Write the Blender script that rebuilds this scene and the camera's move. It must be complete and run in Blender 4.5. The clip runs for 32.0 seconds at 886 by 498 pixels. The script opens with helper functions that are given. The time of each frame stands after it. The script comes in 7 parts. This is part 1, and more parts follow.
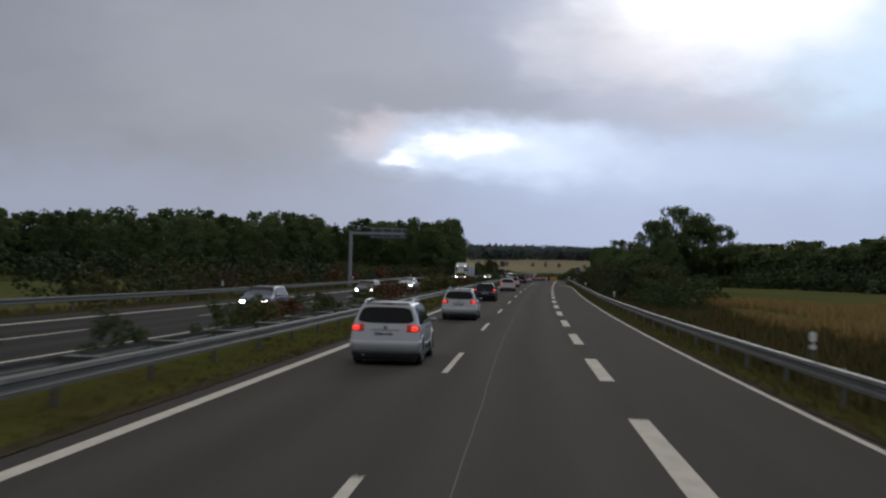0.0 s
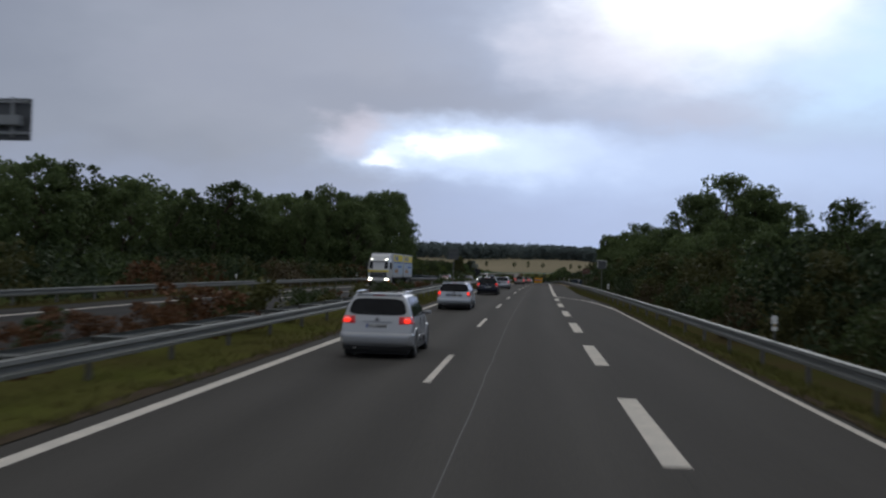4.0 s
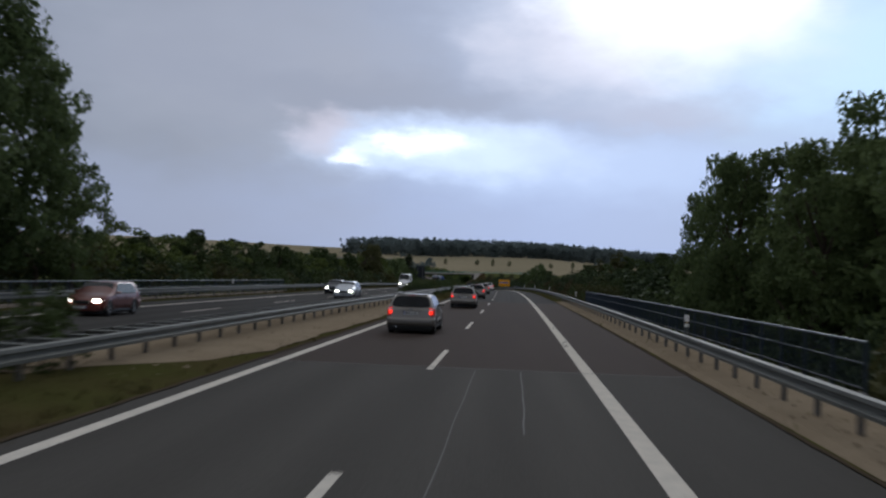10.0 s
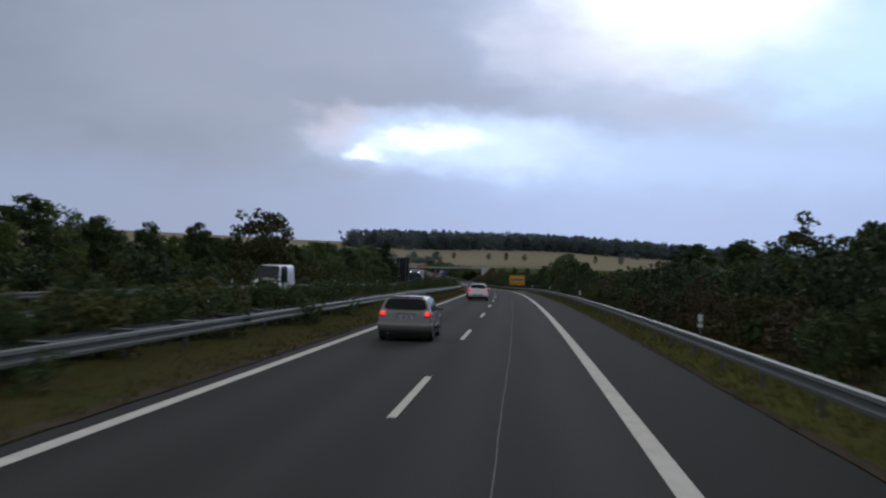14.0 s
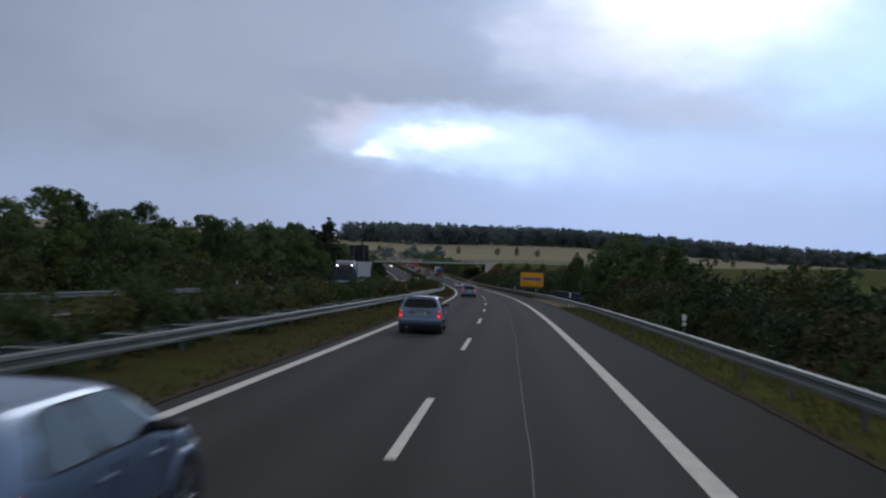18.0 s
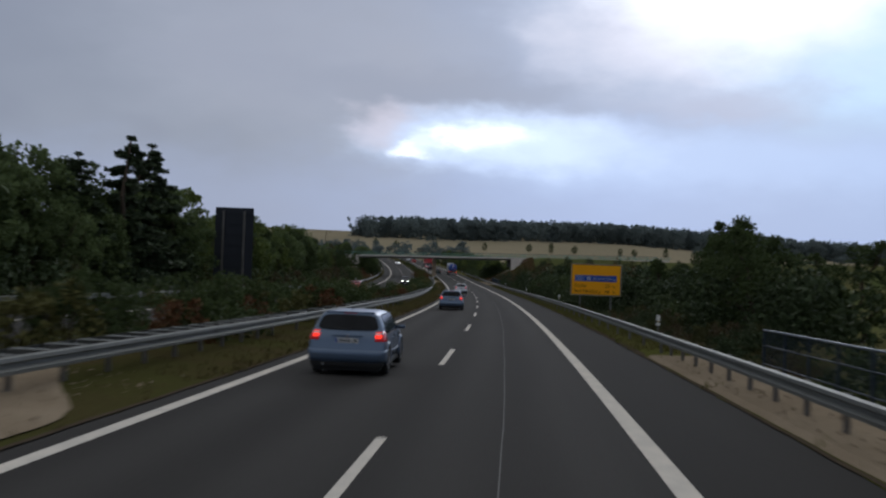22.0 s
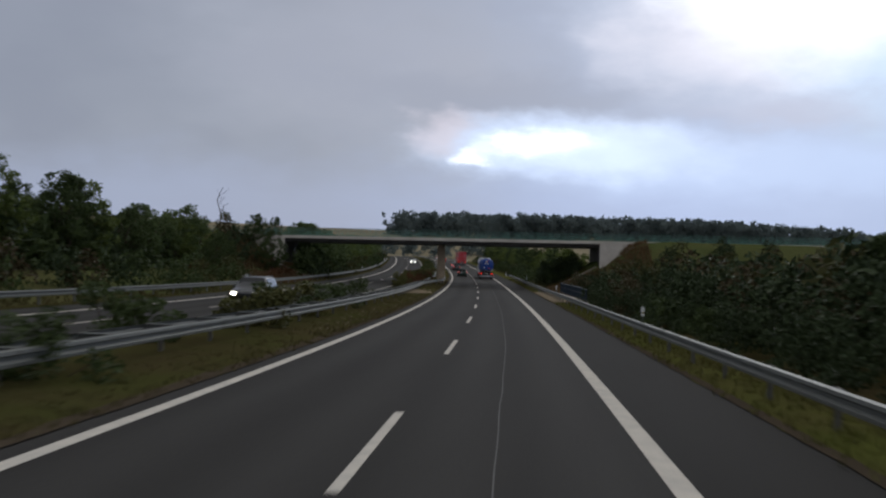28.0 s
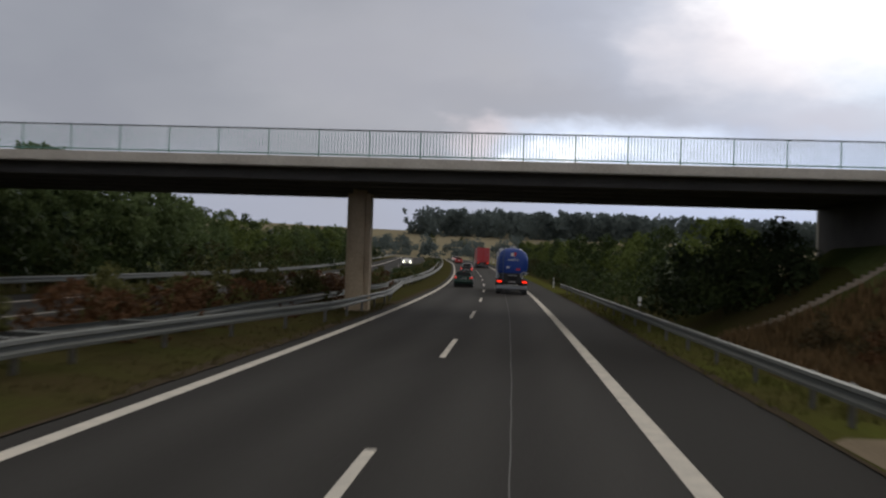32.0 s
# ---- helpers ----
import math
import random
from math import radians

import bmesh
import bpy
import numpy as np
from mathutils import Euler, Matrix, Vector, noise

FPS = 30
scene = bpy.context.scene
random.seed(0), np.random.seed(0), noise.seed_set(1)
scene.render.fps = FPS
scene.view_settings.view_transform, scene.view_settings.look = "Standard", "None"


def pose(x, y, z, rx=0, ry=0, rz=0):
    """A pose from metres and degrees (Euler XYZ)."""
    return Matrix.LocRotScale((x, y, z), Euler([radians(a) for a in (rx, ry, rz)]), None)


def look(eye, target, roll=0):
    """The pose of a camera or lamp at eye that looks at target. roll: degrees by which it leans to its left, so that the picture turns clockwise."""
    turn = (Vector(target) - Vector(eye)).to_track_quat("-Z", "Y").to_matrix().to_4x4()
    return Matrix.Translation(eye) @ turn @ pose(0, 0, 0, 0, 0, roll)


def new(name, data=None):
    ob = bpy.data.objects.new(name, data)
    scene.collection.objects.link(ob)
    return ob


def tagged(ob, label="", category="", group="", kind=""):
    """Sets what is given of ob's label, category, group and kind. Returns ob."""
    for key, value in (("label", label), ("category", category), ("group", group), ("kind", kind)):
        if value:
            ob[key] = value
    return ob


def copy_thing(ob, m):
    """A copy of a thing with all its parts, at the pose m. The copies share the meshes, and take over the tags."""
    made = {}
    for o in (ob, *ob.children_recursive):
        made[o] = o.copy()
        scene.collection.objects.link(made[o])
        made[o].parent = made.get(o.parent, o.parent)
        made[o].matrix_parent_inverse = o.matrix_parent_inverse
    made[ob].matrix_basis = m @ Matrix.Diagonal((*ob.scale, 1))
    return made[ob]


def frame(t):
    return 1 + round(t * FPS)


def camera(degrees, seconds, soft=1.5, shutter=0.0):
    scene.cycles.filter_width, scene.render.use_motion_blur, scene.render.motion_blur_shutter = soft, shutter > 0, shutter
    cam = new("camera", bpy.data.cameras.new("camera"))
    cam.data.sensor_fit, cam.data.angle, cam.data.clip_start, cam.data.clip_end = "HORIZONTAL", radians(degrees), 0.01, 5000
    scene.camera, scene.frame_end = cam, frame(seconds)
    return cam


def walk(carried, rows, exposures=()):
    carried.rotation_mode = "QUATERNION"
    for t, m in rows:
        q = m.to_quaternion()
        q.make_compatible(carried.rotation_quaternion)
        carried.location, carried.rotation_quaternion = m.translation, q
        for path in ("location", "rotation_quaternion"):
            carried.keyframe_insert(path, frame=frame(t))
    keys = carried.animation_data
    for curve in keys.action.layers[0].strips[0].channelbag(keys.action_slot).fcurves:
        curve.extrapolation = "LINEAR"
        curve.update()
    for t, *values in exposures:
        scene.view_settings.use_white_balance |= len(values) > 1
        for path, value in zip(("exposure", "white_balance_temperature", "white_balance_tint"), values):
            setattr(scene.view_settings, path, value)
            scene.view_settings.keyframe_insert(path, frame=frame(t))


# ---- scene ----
import collections

# Motorway plan: s runs along the dashed lane line, o is the offset to the right of it, h the height over the road.
BEND = [-6.9, -4.76, -2.61, -1.72, -1.47, -0.42, 0.83, 2.2, 2.29, 3.74, 4.46, 4.39, 4.69, 4.34, 2.47, 5.78, 3.27, 3.15, 2.26, 1.44,
        0.75, 0.17, 0.0, 0.0]                      # curvature, 1e-4 per metre, left positive, every 60 m from s = -60
SLOPE = [-1.55, -0.72, 0.14, 0.71, 0.2, -0.19, -0.46, -0.63, -1.16, -1.43, -1.79, -1.51, -1.03, 0.04, 0.92, 1.68, 2.68, 2.82, 2.39,
         1.72, 1.05, 0.47, 0.0, 0.0]               # gradient in percent at the same places
KNOT = np.arange(-60, 1321, 60.0)
STATION = np.arange(-60, 4400, 4.0)
_turn = np.cumsum(np.interp(STATION, KNOT, BEND) * 1e-4) * 4
_turn -= _turn[15]
_px = np.cumsum(-np.sin(_turn)) * 4
_py = np.cumsum(np.cos(_turn)) * 4
_pz = np.cumsum(np.interp(STATION, KNOT, SLOPE) * 1e-2) * 4
_px, _py, _pz = _px - _px[15], _py - _py[15], _pz - _pz[15]


def along(s):
    """Heading (radians, left positive), x, y and z of the lane line at s."""
    if s < -60:
        d = s + 60
        return _turn[0], _px[0] - math.sin(_turn[0]) * d, _py[0] + math.cos(_turn[0]) * d, _pz[0]
    return [float(np.interp(s, STATION, a)) for a in (_turn, _px, _py, _pz)]


def P(s, o, h=0.0):
    a, x, y, z = along(s)
    return Vector((x + o * math.cos(a), y + o * math.sin(a), z + h))


def at_road(s, o, h=0.0, turn=0.0):
    """A pose on the road: local y points along it."""
    a = along(s)[0]
    p = P(s, o, h)
    return pose(p.x, p.y, p.z, 0, 0, math.degrees(a) + turn)


cam = camera(49.45, 32.0, soft=2.3, shutter=0.4)
EYE = 2.26
# seconds, s, o, yaw from the road, pitch, roll
DRIVE = [
    (0, -4.75, 1.75, 4.34, 1.33, 1.44), (1, 17.98, 1.94, 4.44, 1.39, 1.52), (2, 43.00, 1.94, 4.73, 1.36, 1.31),
    (3, 65.99, 1.94, 4.75, 1.37, 1.54), (6, 136.11, 2.12, 4.94, 1.53, 0.79), (7, 158.79, 2.23, 4.83, 2.11, -0.13),
    (8, 182.10, 2.02, 4.80, 2.00, 1.02), (9, 205.86, 1.91, 4.36, 1.71, 1.31), (10, 229.38, 1.89, 4.19, 1.37, 1.99),
    (11, 255.23, 1.98, 4.46, 1.67, 1.35), (12, 279.33, 1.91, 4.47, 1.30, 2.44), (13, 302.30, 1.99, 4.74, 1.59, 1.80),
    (14, 327.25, 1.95, 4.87, 1.08, 1.78), (16.5, 384.63, 1.40, 4.56, 0.89, 2.51), (17, 396.37, 1.37, 4.31, 0.84, 2.59),
    (18, 420.33, 1.43, 4.39, 0.90, 2.09), (19, 444.38, 1.48, 4.29, 0.77, 2.58), (20, 467.01, 1.61, 4.23, 0.57, 2.72),
    (21, 490.68, 1.66, 4.25, 0.79, 3.21), (22, 514.53, 1.77, 4.48, 0.84, 2.14), (23, 537.29, 1.81, 4.56, 0.97, 1.41),
    (24, 561.31, 1.78, 4.54, 0.22, 2.14), (25, 584.41, 1.69, 4.33, 0.66, 2.55), (28, 656.17, 1.80, 4.54, 1.13, 2.13),
    (29, 679.50, 1.70, 4.38, 1.10, 2.42), (30, 703.37, 1.76, 4.33, 1.46, 2.03), (31, 727.95, 1.66, 4.46, 1.50, 3.03),
    (32, 750.39, 1.64, 4.47, 1.38, 2.78),
]
rows = []
for t, s, o, yaw, pitch, roll in DRIVE:
    p = P(s, o, EYE)
    rows.append((t, pose(p.x, p.y, p.z, 90 + pitch, 0, math.degrees(along(s)[0]) + yaw) @ pose(0, 0, 0, 0, 0, roll)))
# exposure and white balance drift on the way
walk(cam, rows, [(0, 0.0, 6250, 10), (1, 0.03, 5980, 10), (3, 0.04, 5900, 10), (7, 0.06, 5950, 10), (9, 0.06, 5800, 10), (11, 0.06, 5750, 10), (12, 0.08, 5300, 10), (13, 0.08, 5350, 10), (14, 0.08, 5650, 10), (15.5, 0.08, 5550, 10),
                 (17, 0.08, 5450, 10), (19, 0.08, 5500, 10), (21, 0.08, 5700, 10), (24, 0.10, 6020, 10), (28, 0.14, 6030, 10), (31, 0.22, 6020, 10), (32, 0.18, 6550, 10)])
# ---- sky and sun ----
SUN_AZ, SUN_EL = 8.0, 24.0      # degrees to the right of the first heading, and over the horizon


def way(az, el):
    a, e = radians(az), radians(el)
    return (math.sin(a) * math.cos(e), math.cos(a) * math.cos(e), math.sin(e))


world = bpy.data.worlds.new("overcast_sky")
scene.world = world
world.use_nodes = True
wn, wl = world.node_tree.nodes, world.node_tree.links
wn.clear()


def wnode(kind, **values):
    n = wn.new(kind)
    for k, v in values.items():
        n.inputs[k].default_value = v
    return n


def wmath(op, a, b=None, clamp=False):
    n = wn.new("ShaderNodeMath")
    n.operation, n.use_clamp = op, clamp
    for i, v in enumerate((a, b)):
        if v is None:
            continue
        if isinstance(v, (int, float)):
            n.inputs[i].default_value = v
        else:
            wl.new(v, n.inputs[i])
    return n.outputs[0]


def wmix(f, a, b):
    n = wn.new("ShaderNodeMix")
    n.data_type = "RGBA"
    for i, v in ((0, f), (6, a), (7, b)):
        if isinstance(v, (int, float)):
            n.inputs[i].default_value = v
        elif isinstance(v, tuple):
            n.inputs[i].default_value = (*v, 1)
        else:
            wl.new(v, n.inputs[i])
    return n.outputs[2]


def wramp(v, lo, hi):
    n = wn.new("ShaderNodeMapRange")
    n.interpolation_type = "SMOOTHSTEP"
    wl.new(v, n.inputs[0])
    n.inputs[1].default_value, n.inputs[2].default_value = lo, hi
    return n.outputs[0]


sky = wn.new("ShaderNodeTexSky")
sky.sky_type, sky.sun_disc = "NISHITA", False
sky.sun_elevation, sky.sun_rotation = radians(SUN_EL), radians(SUN_AZ)
sky.air_density, sky.dust_density = 1.2, 2.5
coord = wn.new("ShaderNodeTexCoord").outputs["Generated"]
parts = wn.new("ShaderNodeSeparateXYZ")
wl.new(coord, parts.inputs[0])
# the sky by azimuth (degrees right of the first heading) and elevation, its forms bent by the cloud noise
azimuth = wmath("MULTIPLY", wmath("ARCTAN2", parts.outputs[0], parts.outputs[1]), 180 / math.pi)
height = wmath("MULTIPLY", wmath("ARCSINE", parts.outputs[2]), 180 / math.pi)
flat = wn.new("ShaderNodeCombineXYZ")
wl.new(wmath("MULTIPLY", azimuth, 0.1), flat.inputs[0])
wl.new(wmath("MULTIPLY", height, 0.2), flat.inputs[1])


def wnoise(scale, detail, rough, offset, tilt=0.0):
    m = wn.new("ShaderNodeMapping")
    m.inputs[1].default_value = offset
    m.inputs[2].default_value = (0, 0, radians(tilt))
    wl.new(flat.outputs[0], m.inputs[0])
    n = wnode("ShaderNodeTexNoise", Scale=scale, Detail=detail, Roughness=rough)
    wl.new(m.outputs[0], n.inputs[0])
    return n.outputs[0]


big, mid_noise, small = wnoise(0.55, 3, 0.5, (3.1, 0.4, 0), 12), wnoise(1.3, 4, 0.5, (7.7, 3.0, 0), 10), wnoise(3.2, 6, 0.55, (0.7, 2.0, 0))
bent_az = wmath("ADD", azimuth, wmath("ADD", wmath("MULTIPLY", wmath("SUBTRACT", mid_noise, 0.5), 9.0), wmath("MULTIPLY", wmath("SUBTRACT", small, 0.5), 4.0)))
bent_el = wmath("ADD", height, wmath("ADD", wmath("MULTIPLY", wmath("SUBTRACT", wnoise(1.1, 4, 0.5, (1.9, 8.0, 0)), 0.5), 3.4),
                                     wmath("MULTIPLY", wmath("SUBTRACT", wnoise(3.6, 6, 0.55, (4.1, 6.0, 0)), 0.5), 1.8)))


def spot(az, el, wide, tall, core=0.2, clean=False):
    """A soft cloud form round a direction, wide and tall in degrees."""
    a = wmath("DIVIDE", wmath("SUBTRACT", azimuth if clean else bent_az, az), wide)
    e = wmath("DIVIDE", wmath("SUBTRACT", height if clean else bent_el, el), tall)
    r = wmath("SQRT", wmath("ADD", wmath("MULTIPLY", a, a), wmath("MULTIPLY", e, e)))
    return wramp(r, 1.0, core)


# grey deck to the west, bluer and brighter under the sun to the east, torn open in a few places
side = wmath("MULTIPLY", wramp(bent_az, -20.0, 12.0), wramp(wmath("ABSOLUTE", azimuth), 120.0, 50.0))
deck = wmix(side, (0.285, 0.302, 0.350), (0.39, 0.45, 0.59))
deck = wmix(wmath("MULTIPLY", wramp(big, 0.40, 0.62), 0.45), deck, wmix(side, (0.345, 0.360, 0.405), (0.49, 0.56, 0.70)))
deck = wmix(wmath("MULTIPLY", wramp(mid_noise, 0.46, 0.68), 0.28), deck, wmix(side, (0.222, 0.235, 0.290), (0.32, 0.36, 0.47)))
low = wramp(bent_el, 7.5, 3.5)
deck = wmix(wmath("MULTIPLY", low, 0.85), deck, wmix(side, (0.345, 0.378, 0.48), (0.40, 0.50, 0.74)))
deck = wmix(wmath("MULTIPLY", spot(11.0, 6.3, 23.0, 3.4), 0.65), deck, (0.54, 0.66, 0.90))
deck = wmix(wmath("MULTIPLY", spot(-14.0, 12.0, 16.0, 6.5), 0.5), deck, (0.40, 0.405, 0.455))
deck = wmix(wmath("MULTIPLY", spot(-5.0, 10.4, 15.0, 2.2), 0.35), deck, (0.26, 0.28, 0.345))
deck = wmix(wmath("MULTIPLY", spot(17.0, 2.8, 17.0, 4.4), 0.55), deck, (0.40, 0.47, 0.63))
deck = wmix(wmath("MULTIPLY", spot(-32.0, 12.0, 12.0, 9.0), 0.5), deck, (0.25, 0.262, 0.305))
deck = wmix(wmath("MULTIPLY", spot(23.0, 12.5, 15.0, 6.0), 0.85), deck, (0.66, 0.86, 1.06))
deck = wmix(wmath("MULTIPLY", spot(11.0, 15.0, 15.0, 6.8), 0.65), deck, (0.72, 0.76, 0.86))
deck = wmix(wmath("MULTIPLY", spot(7.0, 14.0, 8.0, 4.6), 0.55), deck, (0.80, 0.75, 0.80))
deck = wmix(spot(12.5, 17.6, 11.0, 7.4, 0.25), deck, (1.20, 1.22, 1.27))
deck = wmix(wmath("MULTIPLY", spot(12.5, 9.6, 8.0, 1.5), 0.45), deck, (0.47, 0.47, 0.56))
deck = wmix(wmath("MULTIPLY", spot(-1.5, 7.3, 11.5, 2.5), 0.85), deck, (0.76, 0.88, 1.10))
deck = wmix(wmath("MULTIPLY", spot(-9.0, 8.2, 3.3, 1.8), 0.65), deck, (0.68, 0.62, 0.67))
deck = wmix(wmath("MULTIPLY", spot(-6.6, 6.7, 2.2, 0.70, 0.2), 0.95), deck, (1.15, 1.20, 1.28))
deck = wmix(wmath("MULTIPLY", spot(-2.9, 7.4, 3.8, 1.0, 0.15), wramp(small, 0.28, 0.50)), deck, (1.15, 1.20, 1.28))
high = wramp(parts.outputs[2], 0.34, 0.62)
deck = wmix(high, deck, (0.46, 0.445, 0.42))
ground_side = wmath("LESS_THAN", parts.outputs[2], 0.0)
deck = wmix(ground_side, deck, (0.10, 0.10, 0.09))
dim = wn.new("ShaderNodeVectorMath")
dim.operation = "SCALE"
wl.new(sky.outputs[0], dim.inputs[0])
dim.inputs[3].default_value = 0.08
over = wn.new("ShaderNodeBackground")
wl.new(wmix(0.97, dim.outputs[0], deck), over.inputs[0])
over.inputs[1].default_value = 1.0
wl.new(over.outputs[0], wn.new("ShaderNodeOutputWorld").inputs[0])

sun = bpy.data.lights.new("sun", "SUN")
sun.energy, sun.angle, sun.color = 0.5, radians(20), (1.0, 0.95, 0.88)
lamp = new("sun", sun)
lamp.matrix_world = look(Vector(way(SUN_AZ, SUN_EL)) * 100, (0, 0, 0))
scene.view_settings.exposure = 0.0

# ---- materials ----
def material(name, color, rough=0.6, metal=0.0, vary=0.0, scale=3.0, tint=None, fine=0.0, fine_scale=40.0, bump=0.0, islands=0.0,
             objects=0.0, spec=0.5, emit=None, power=0.0, coat=0.0, stretch=None, space="Object"):
    """A node material: base colour, a large stain towards tint, a fine grain, relief, and change from piece to piece."""
    m = bpy.data.materials.new(name)
    m.use_nodes = True
    nt = m.node_tree
    b = nt.nodes["Principled BSDF"]
    b.inputs["Roughness"].default_value, b.inputs["Metallic"].default_value = rough, metal
    b.inputs["Coat Weight"].default_value = coat
    b.inputs["Specular IOR Level"].default_value = spec
    b.inputs["Coat Roughness"].default_value = 0.08
    if space == "World":
        where = nt.nodes.new("ShaderNodeNewGeometry").outputs["Position"]
    else:
        where = nt.nodes.new("ShaderNodeTexCoord").outputs["Object"]
    if stretch:
        mp = nt.nodes.new("ShaderNodeMapping")
        mp.inputs[3].default_value = stretch
        nt.links.new(where, mp.inputs[0])
        where = mp.outputs[0]

    def noise_of(sc, detail):
        n = nt.nodes.new("ShaderNodeTexNoise")
        n.inputs["Scale"].default_value, n.inputs["Detail"].default_value = sc, detail
        nt.links.new(where, n.inputs[0])
        return n.outputs[0]

    def mixed(f, amount, a, c):
        k = nt.nodes.new("ShaderNodeMath")
        k.operation = "MULTIPLY"
        nt.links.new(f, k.inputs[0])
        k.inputs[1].default_value = amount
        n = nt.nodes.new("ShaderNodeMix")
        n.data_type = "RGBA"
        nt.links.new(k.outputs[0], n.inputs[0])
        if isinstance(a, tuple):
            n.inputs[6].default_value = (*a, 1)
        else:
            nt.links.new(a, n.inputs[6])
        n.inputs[7].default_value = (*c, 1)
        return n.outputs[2]

    def span(v, lo, hi):
        n = nt.nodes.new("ShaderNodeMapRange")
        nt.links.new(v, n.inputs[0])
        n.inputs[1].default_value, n.inputs[2].default_value = lo, hi
        return n.outputs[0]

    c = tuple(color)
    dark = tint or tuple(0.5 * v for v in color)
    if vary:
        c = mixed(span(noise_of(scale, 5), 0.36, 0.66), vary, c, dark)
    if fine:
        g = noise_of(fine_scale, 3)
        c = mixed(span(g, 0.35, 0.7), fine, c, tuple(min(1, 1.7 * v) for v in color))
    if islands:
        r = nt.nodes.new("ShaderNodeNewGeometry").outputs["Random Per Island"]
        c = mixed(r, islands, c, tuple(min(1, 2.2 * v) for v in color) if not tint else tint)
    if objects:
        r = nt.nodes.new("ShaderNodeObjectInfo").outputs["Random"]
        c = mixed(r, objects, c, dark)
    if isinstance(c, tuple):
        b.inputs["Base Color"].default_value = (*c, 1)
    else:
        nt.links.new(c, b.inputs["Base Color"])
    if bump:
        n = nt.nodes.new("ShaderNodeBump")
        n.inputs["Strength"].default_value, n.inputs["Distance"].default_value = min(1.0, bump), 0.02
        nt.links.new(noise_of(fine_scale, 4), n.inputs["Height"])
        nt.links.new(n.outputs[0], b.inputs["Normal"])
    if emit:
        b.inputs["Emission Color"].default_value = (*emit, 1)
        b.inputs["Emission Strength"].default_value = power
    return m


ASPHALT = material("asphalt", (0.048, 0.046, 0.0435), 0.85, spec=0.02, vary=0.35, scale=0.5, tint=(0.034, 0.0325, 0.031), fine=0.3, fine_scale=60, bump=0.25,
                   stretch=(2.2, 0.12, 1), space="World")
def wheel_tracks(m, amount):
    """Polished wheel tracks along the lanes, from the road's own offset."""
    nt = m.node_tree
    b = nt.nodes["Principled BSDF"]
    socket = b.inputs["Base Color"].links[0].from_socket
    at = nt.nodes.new("ShaderNodeAttribute")
    at.attribute_name = "offset"

    def sums(op, a, c):
        n = nt.nodes.new("ShaderNodeMath")
        n.operation = op
        for i, v in enumerate((a, c)):
            if isinstance(v, (int, float)):
                n.inputs[i].default_value = v
            else:
                nt.links.new(v, n.inputs[i])
        return n.outputs[0]
    wave = sums("COSINE", sums("MULTIPLY", sums("SUBTRACT", at.outputs["Fac"], 1.0), 2 * math.pi / 1.86), 0.0)
    grey = nt.nodes.new("ShaderNodeVectorMath")
    grey.operation = "SCALE"
    nt.links.new(socket, grey.inputs[0])
    nt.links.new(sums("ADD", 1.0, sums("MULTIPLY", wave, amount)), grey.inputs[3])
    nt.links.new(grey.outputs[0], b.inputs["Base Color"])


ASPHALT_OLD = material("older_asphalt", (0.071, 0.067, 0.061), 0.88, spec=0.02, vary=0.35, scale=0.5, tint=(0.048, 0.045, 0.042), fine=0.35, fine_scale=55, bump=0.25,
                       stretch=(2.2, 0.12, 1), space="World")
wheel_tracks(ASPHALT, 0.10)
wheel_tracks(ASPHALT_OLD, 0.08)
ASPHALT_BRIDGE = material("bridge_asphalt", (0.058, 0.046, 0.040), 0.85, spec=0.02, vary=0.3, scale=0.5, tint=(0.042, 0.034, 0.031), fine=0.3, fine_scale=50,
                          bump=0.25, stretch=(2.2, 0.12, 1), space="World")
ASPHALT_SHOULDER = material("shoulder_asphalt", (0.034, 0.0325, 0.0305), 0.85, spec=0.02, vary=0.5, scale=0.35, tint=(0.027, 0.026, 0.0245), fine=0.35, fine_scale=45, bump=0.3,
                            stretch=(1.5, 0.25, 1), space="World")
PAINT = material("road_paint", (0.62, 0.57, 0.50), 0.8, spec=0.0, vary=0.45, scale=3.0, tint=(0.34, 0.33, 0.31), fine=0.2, fine_scale=30, space="World")
SEAL = material("joint_sealing", (0.135, 0.132, 0.125), 0.7, spec=0.03, vary=0.5, scale=2.0, tint=(0.14, 0.14, 0.14), space="World")
GRASS_GREEN = material("mown_green_turf", (0.080, 0.086, 0.022), 0.9, spec=0.0, vary=0.8, scale=0.25, tint=(0.072, 0.056, 0.026), fine=0.4, fine_scale=9, bump=0.9,
                       space="World")
GRASS_SOIL = material("verge_turf", (0.052, 0.053, 0.018), 0.9, spec=0.0, vary=0.9, scale=0.28, tint=(0.060, 0.043, 0.024), fine=0.4, fine_scale=9, bump=0.9,
                      space="World")
FIELD = material("open_land", (0.064, 0.082, 0.028), 0.92, spec=0.0, vary=0.8, scale=0.05, tint=(0.12, 0.098, 0.045), fine=0.35, fine_scale=2.5, bump=0.6,
                 space="World")
STUBBLE = material("stubble_field", (0.25, 0.215, 0.145), 0.95, spec=0.0, vary=0.5, scale=0.012, tint=(0.17, 0.155, 0.10), fine=0.25, fine_scale=0.5, space="World")
GRAVEL = material("concrete_apron", (0.235, 0.19, 0.135), 0.9, spec=0.0, vary=0.6, scale=0.7, tint=(0.17, 0.132, 0.090), fine=0.4, fine_scale=25, bump=0.6,
                  space="World")
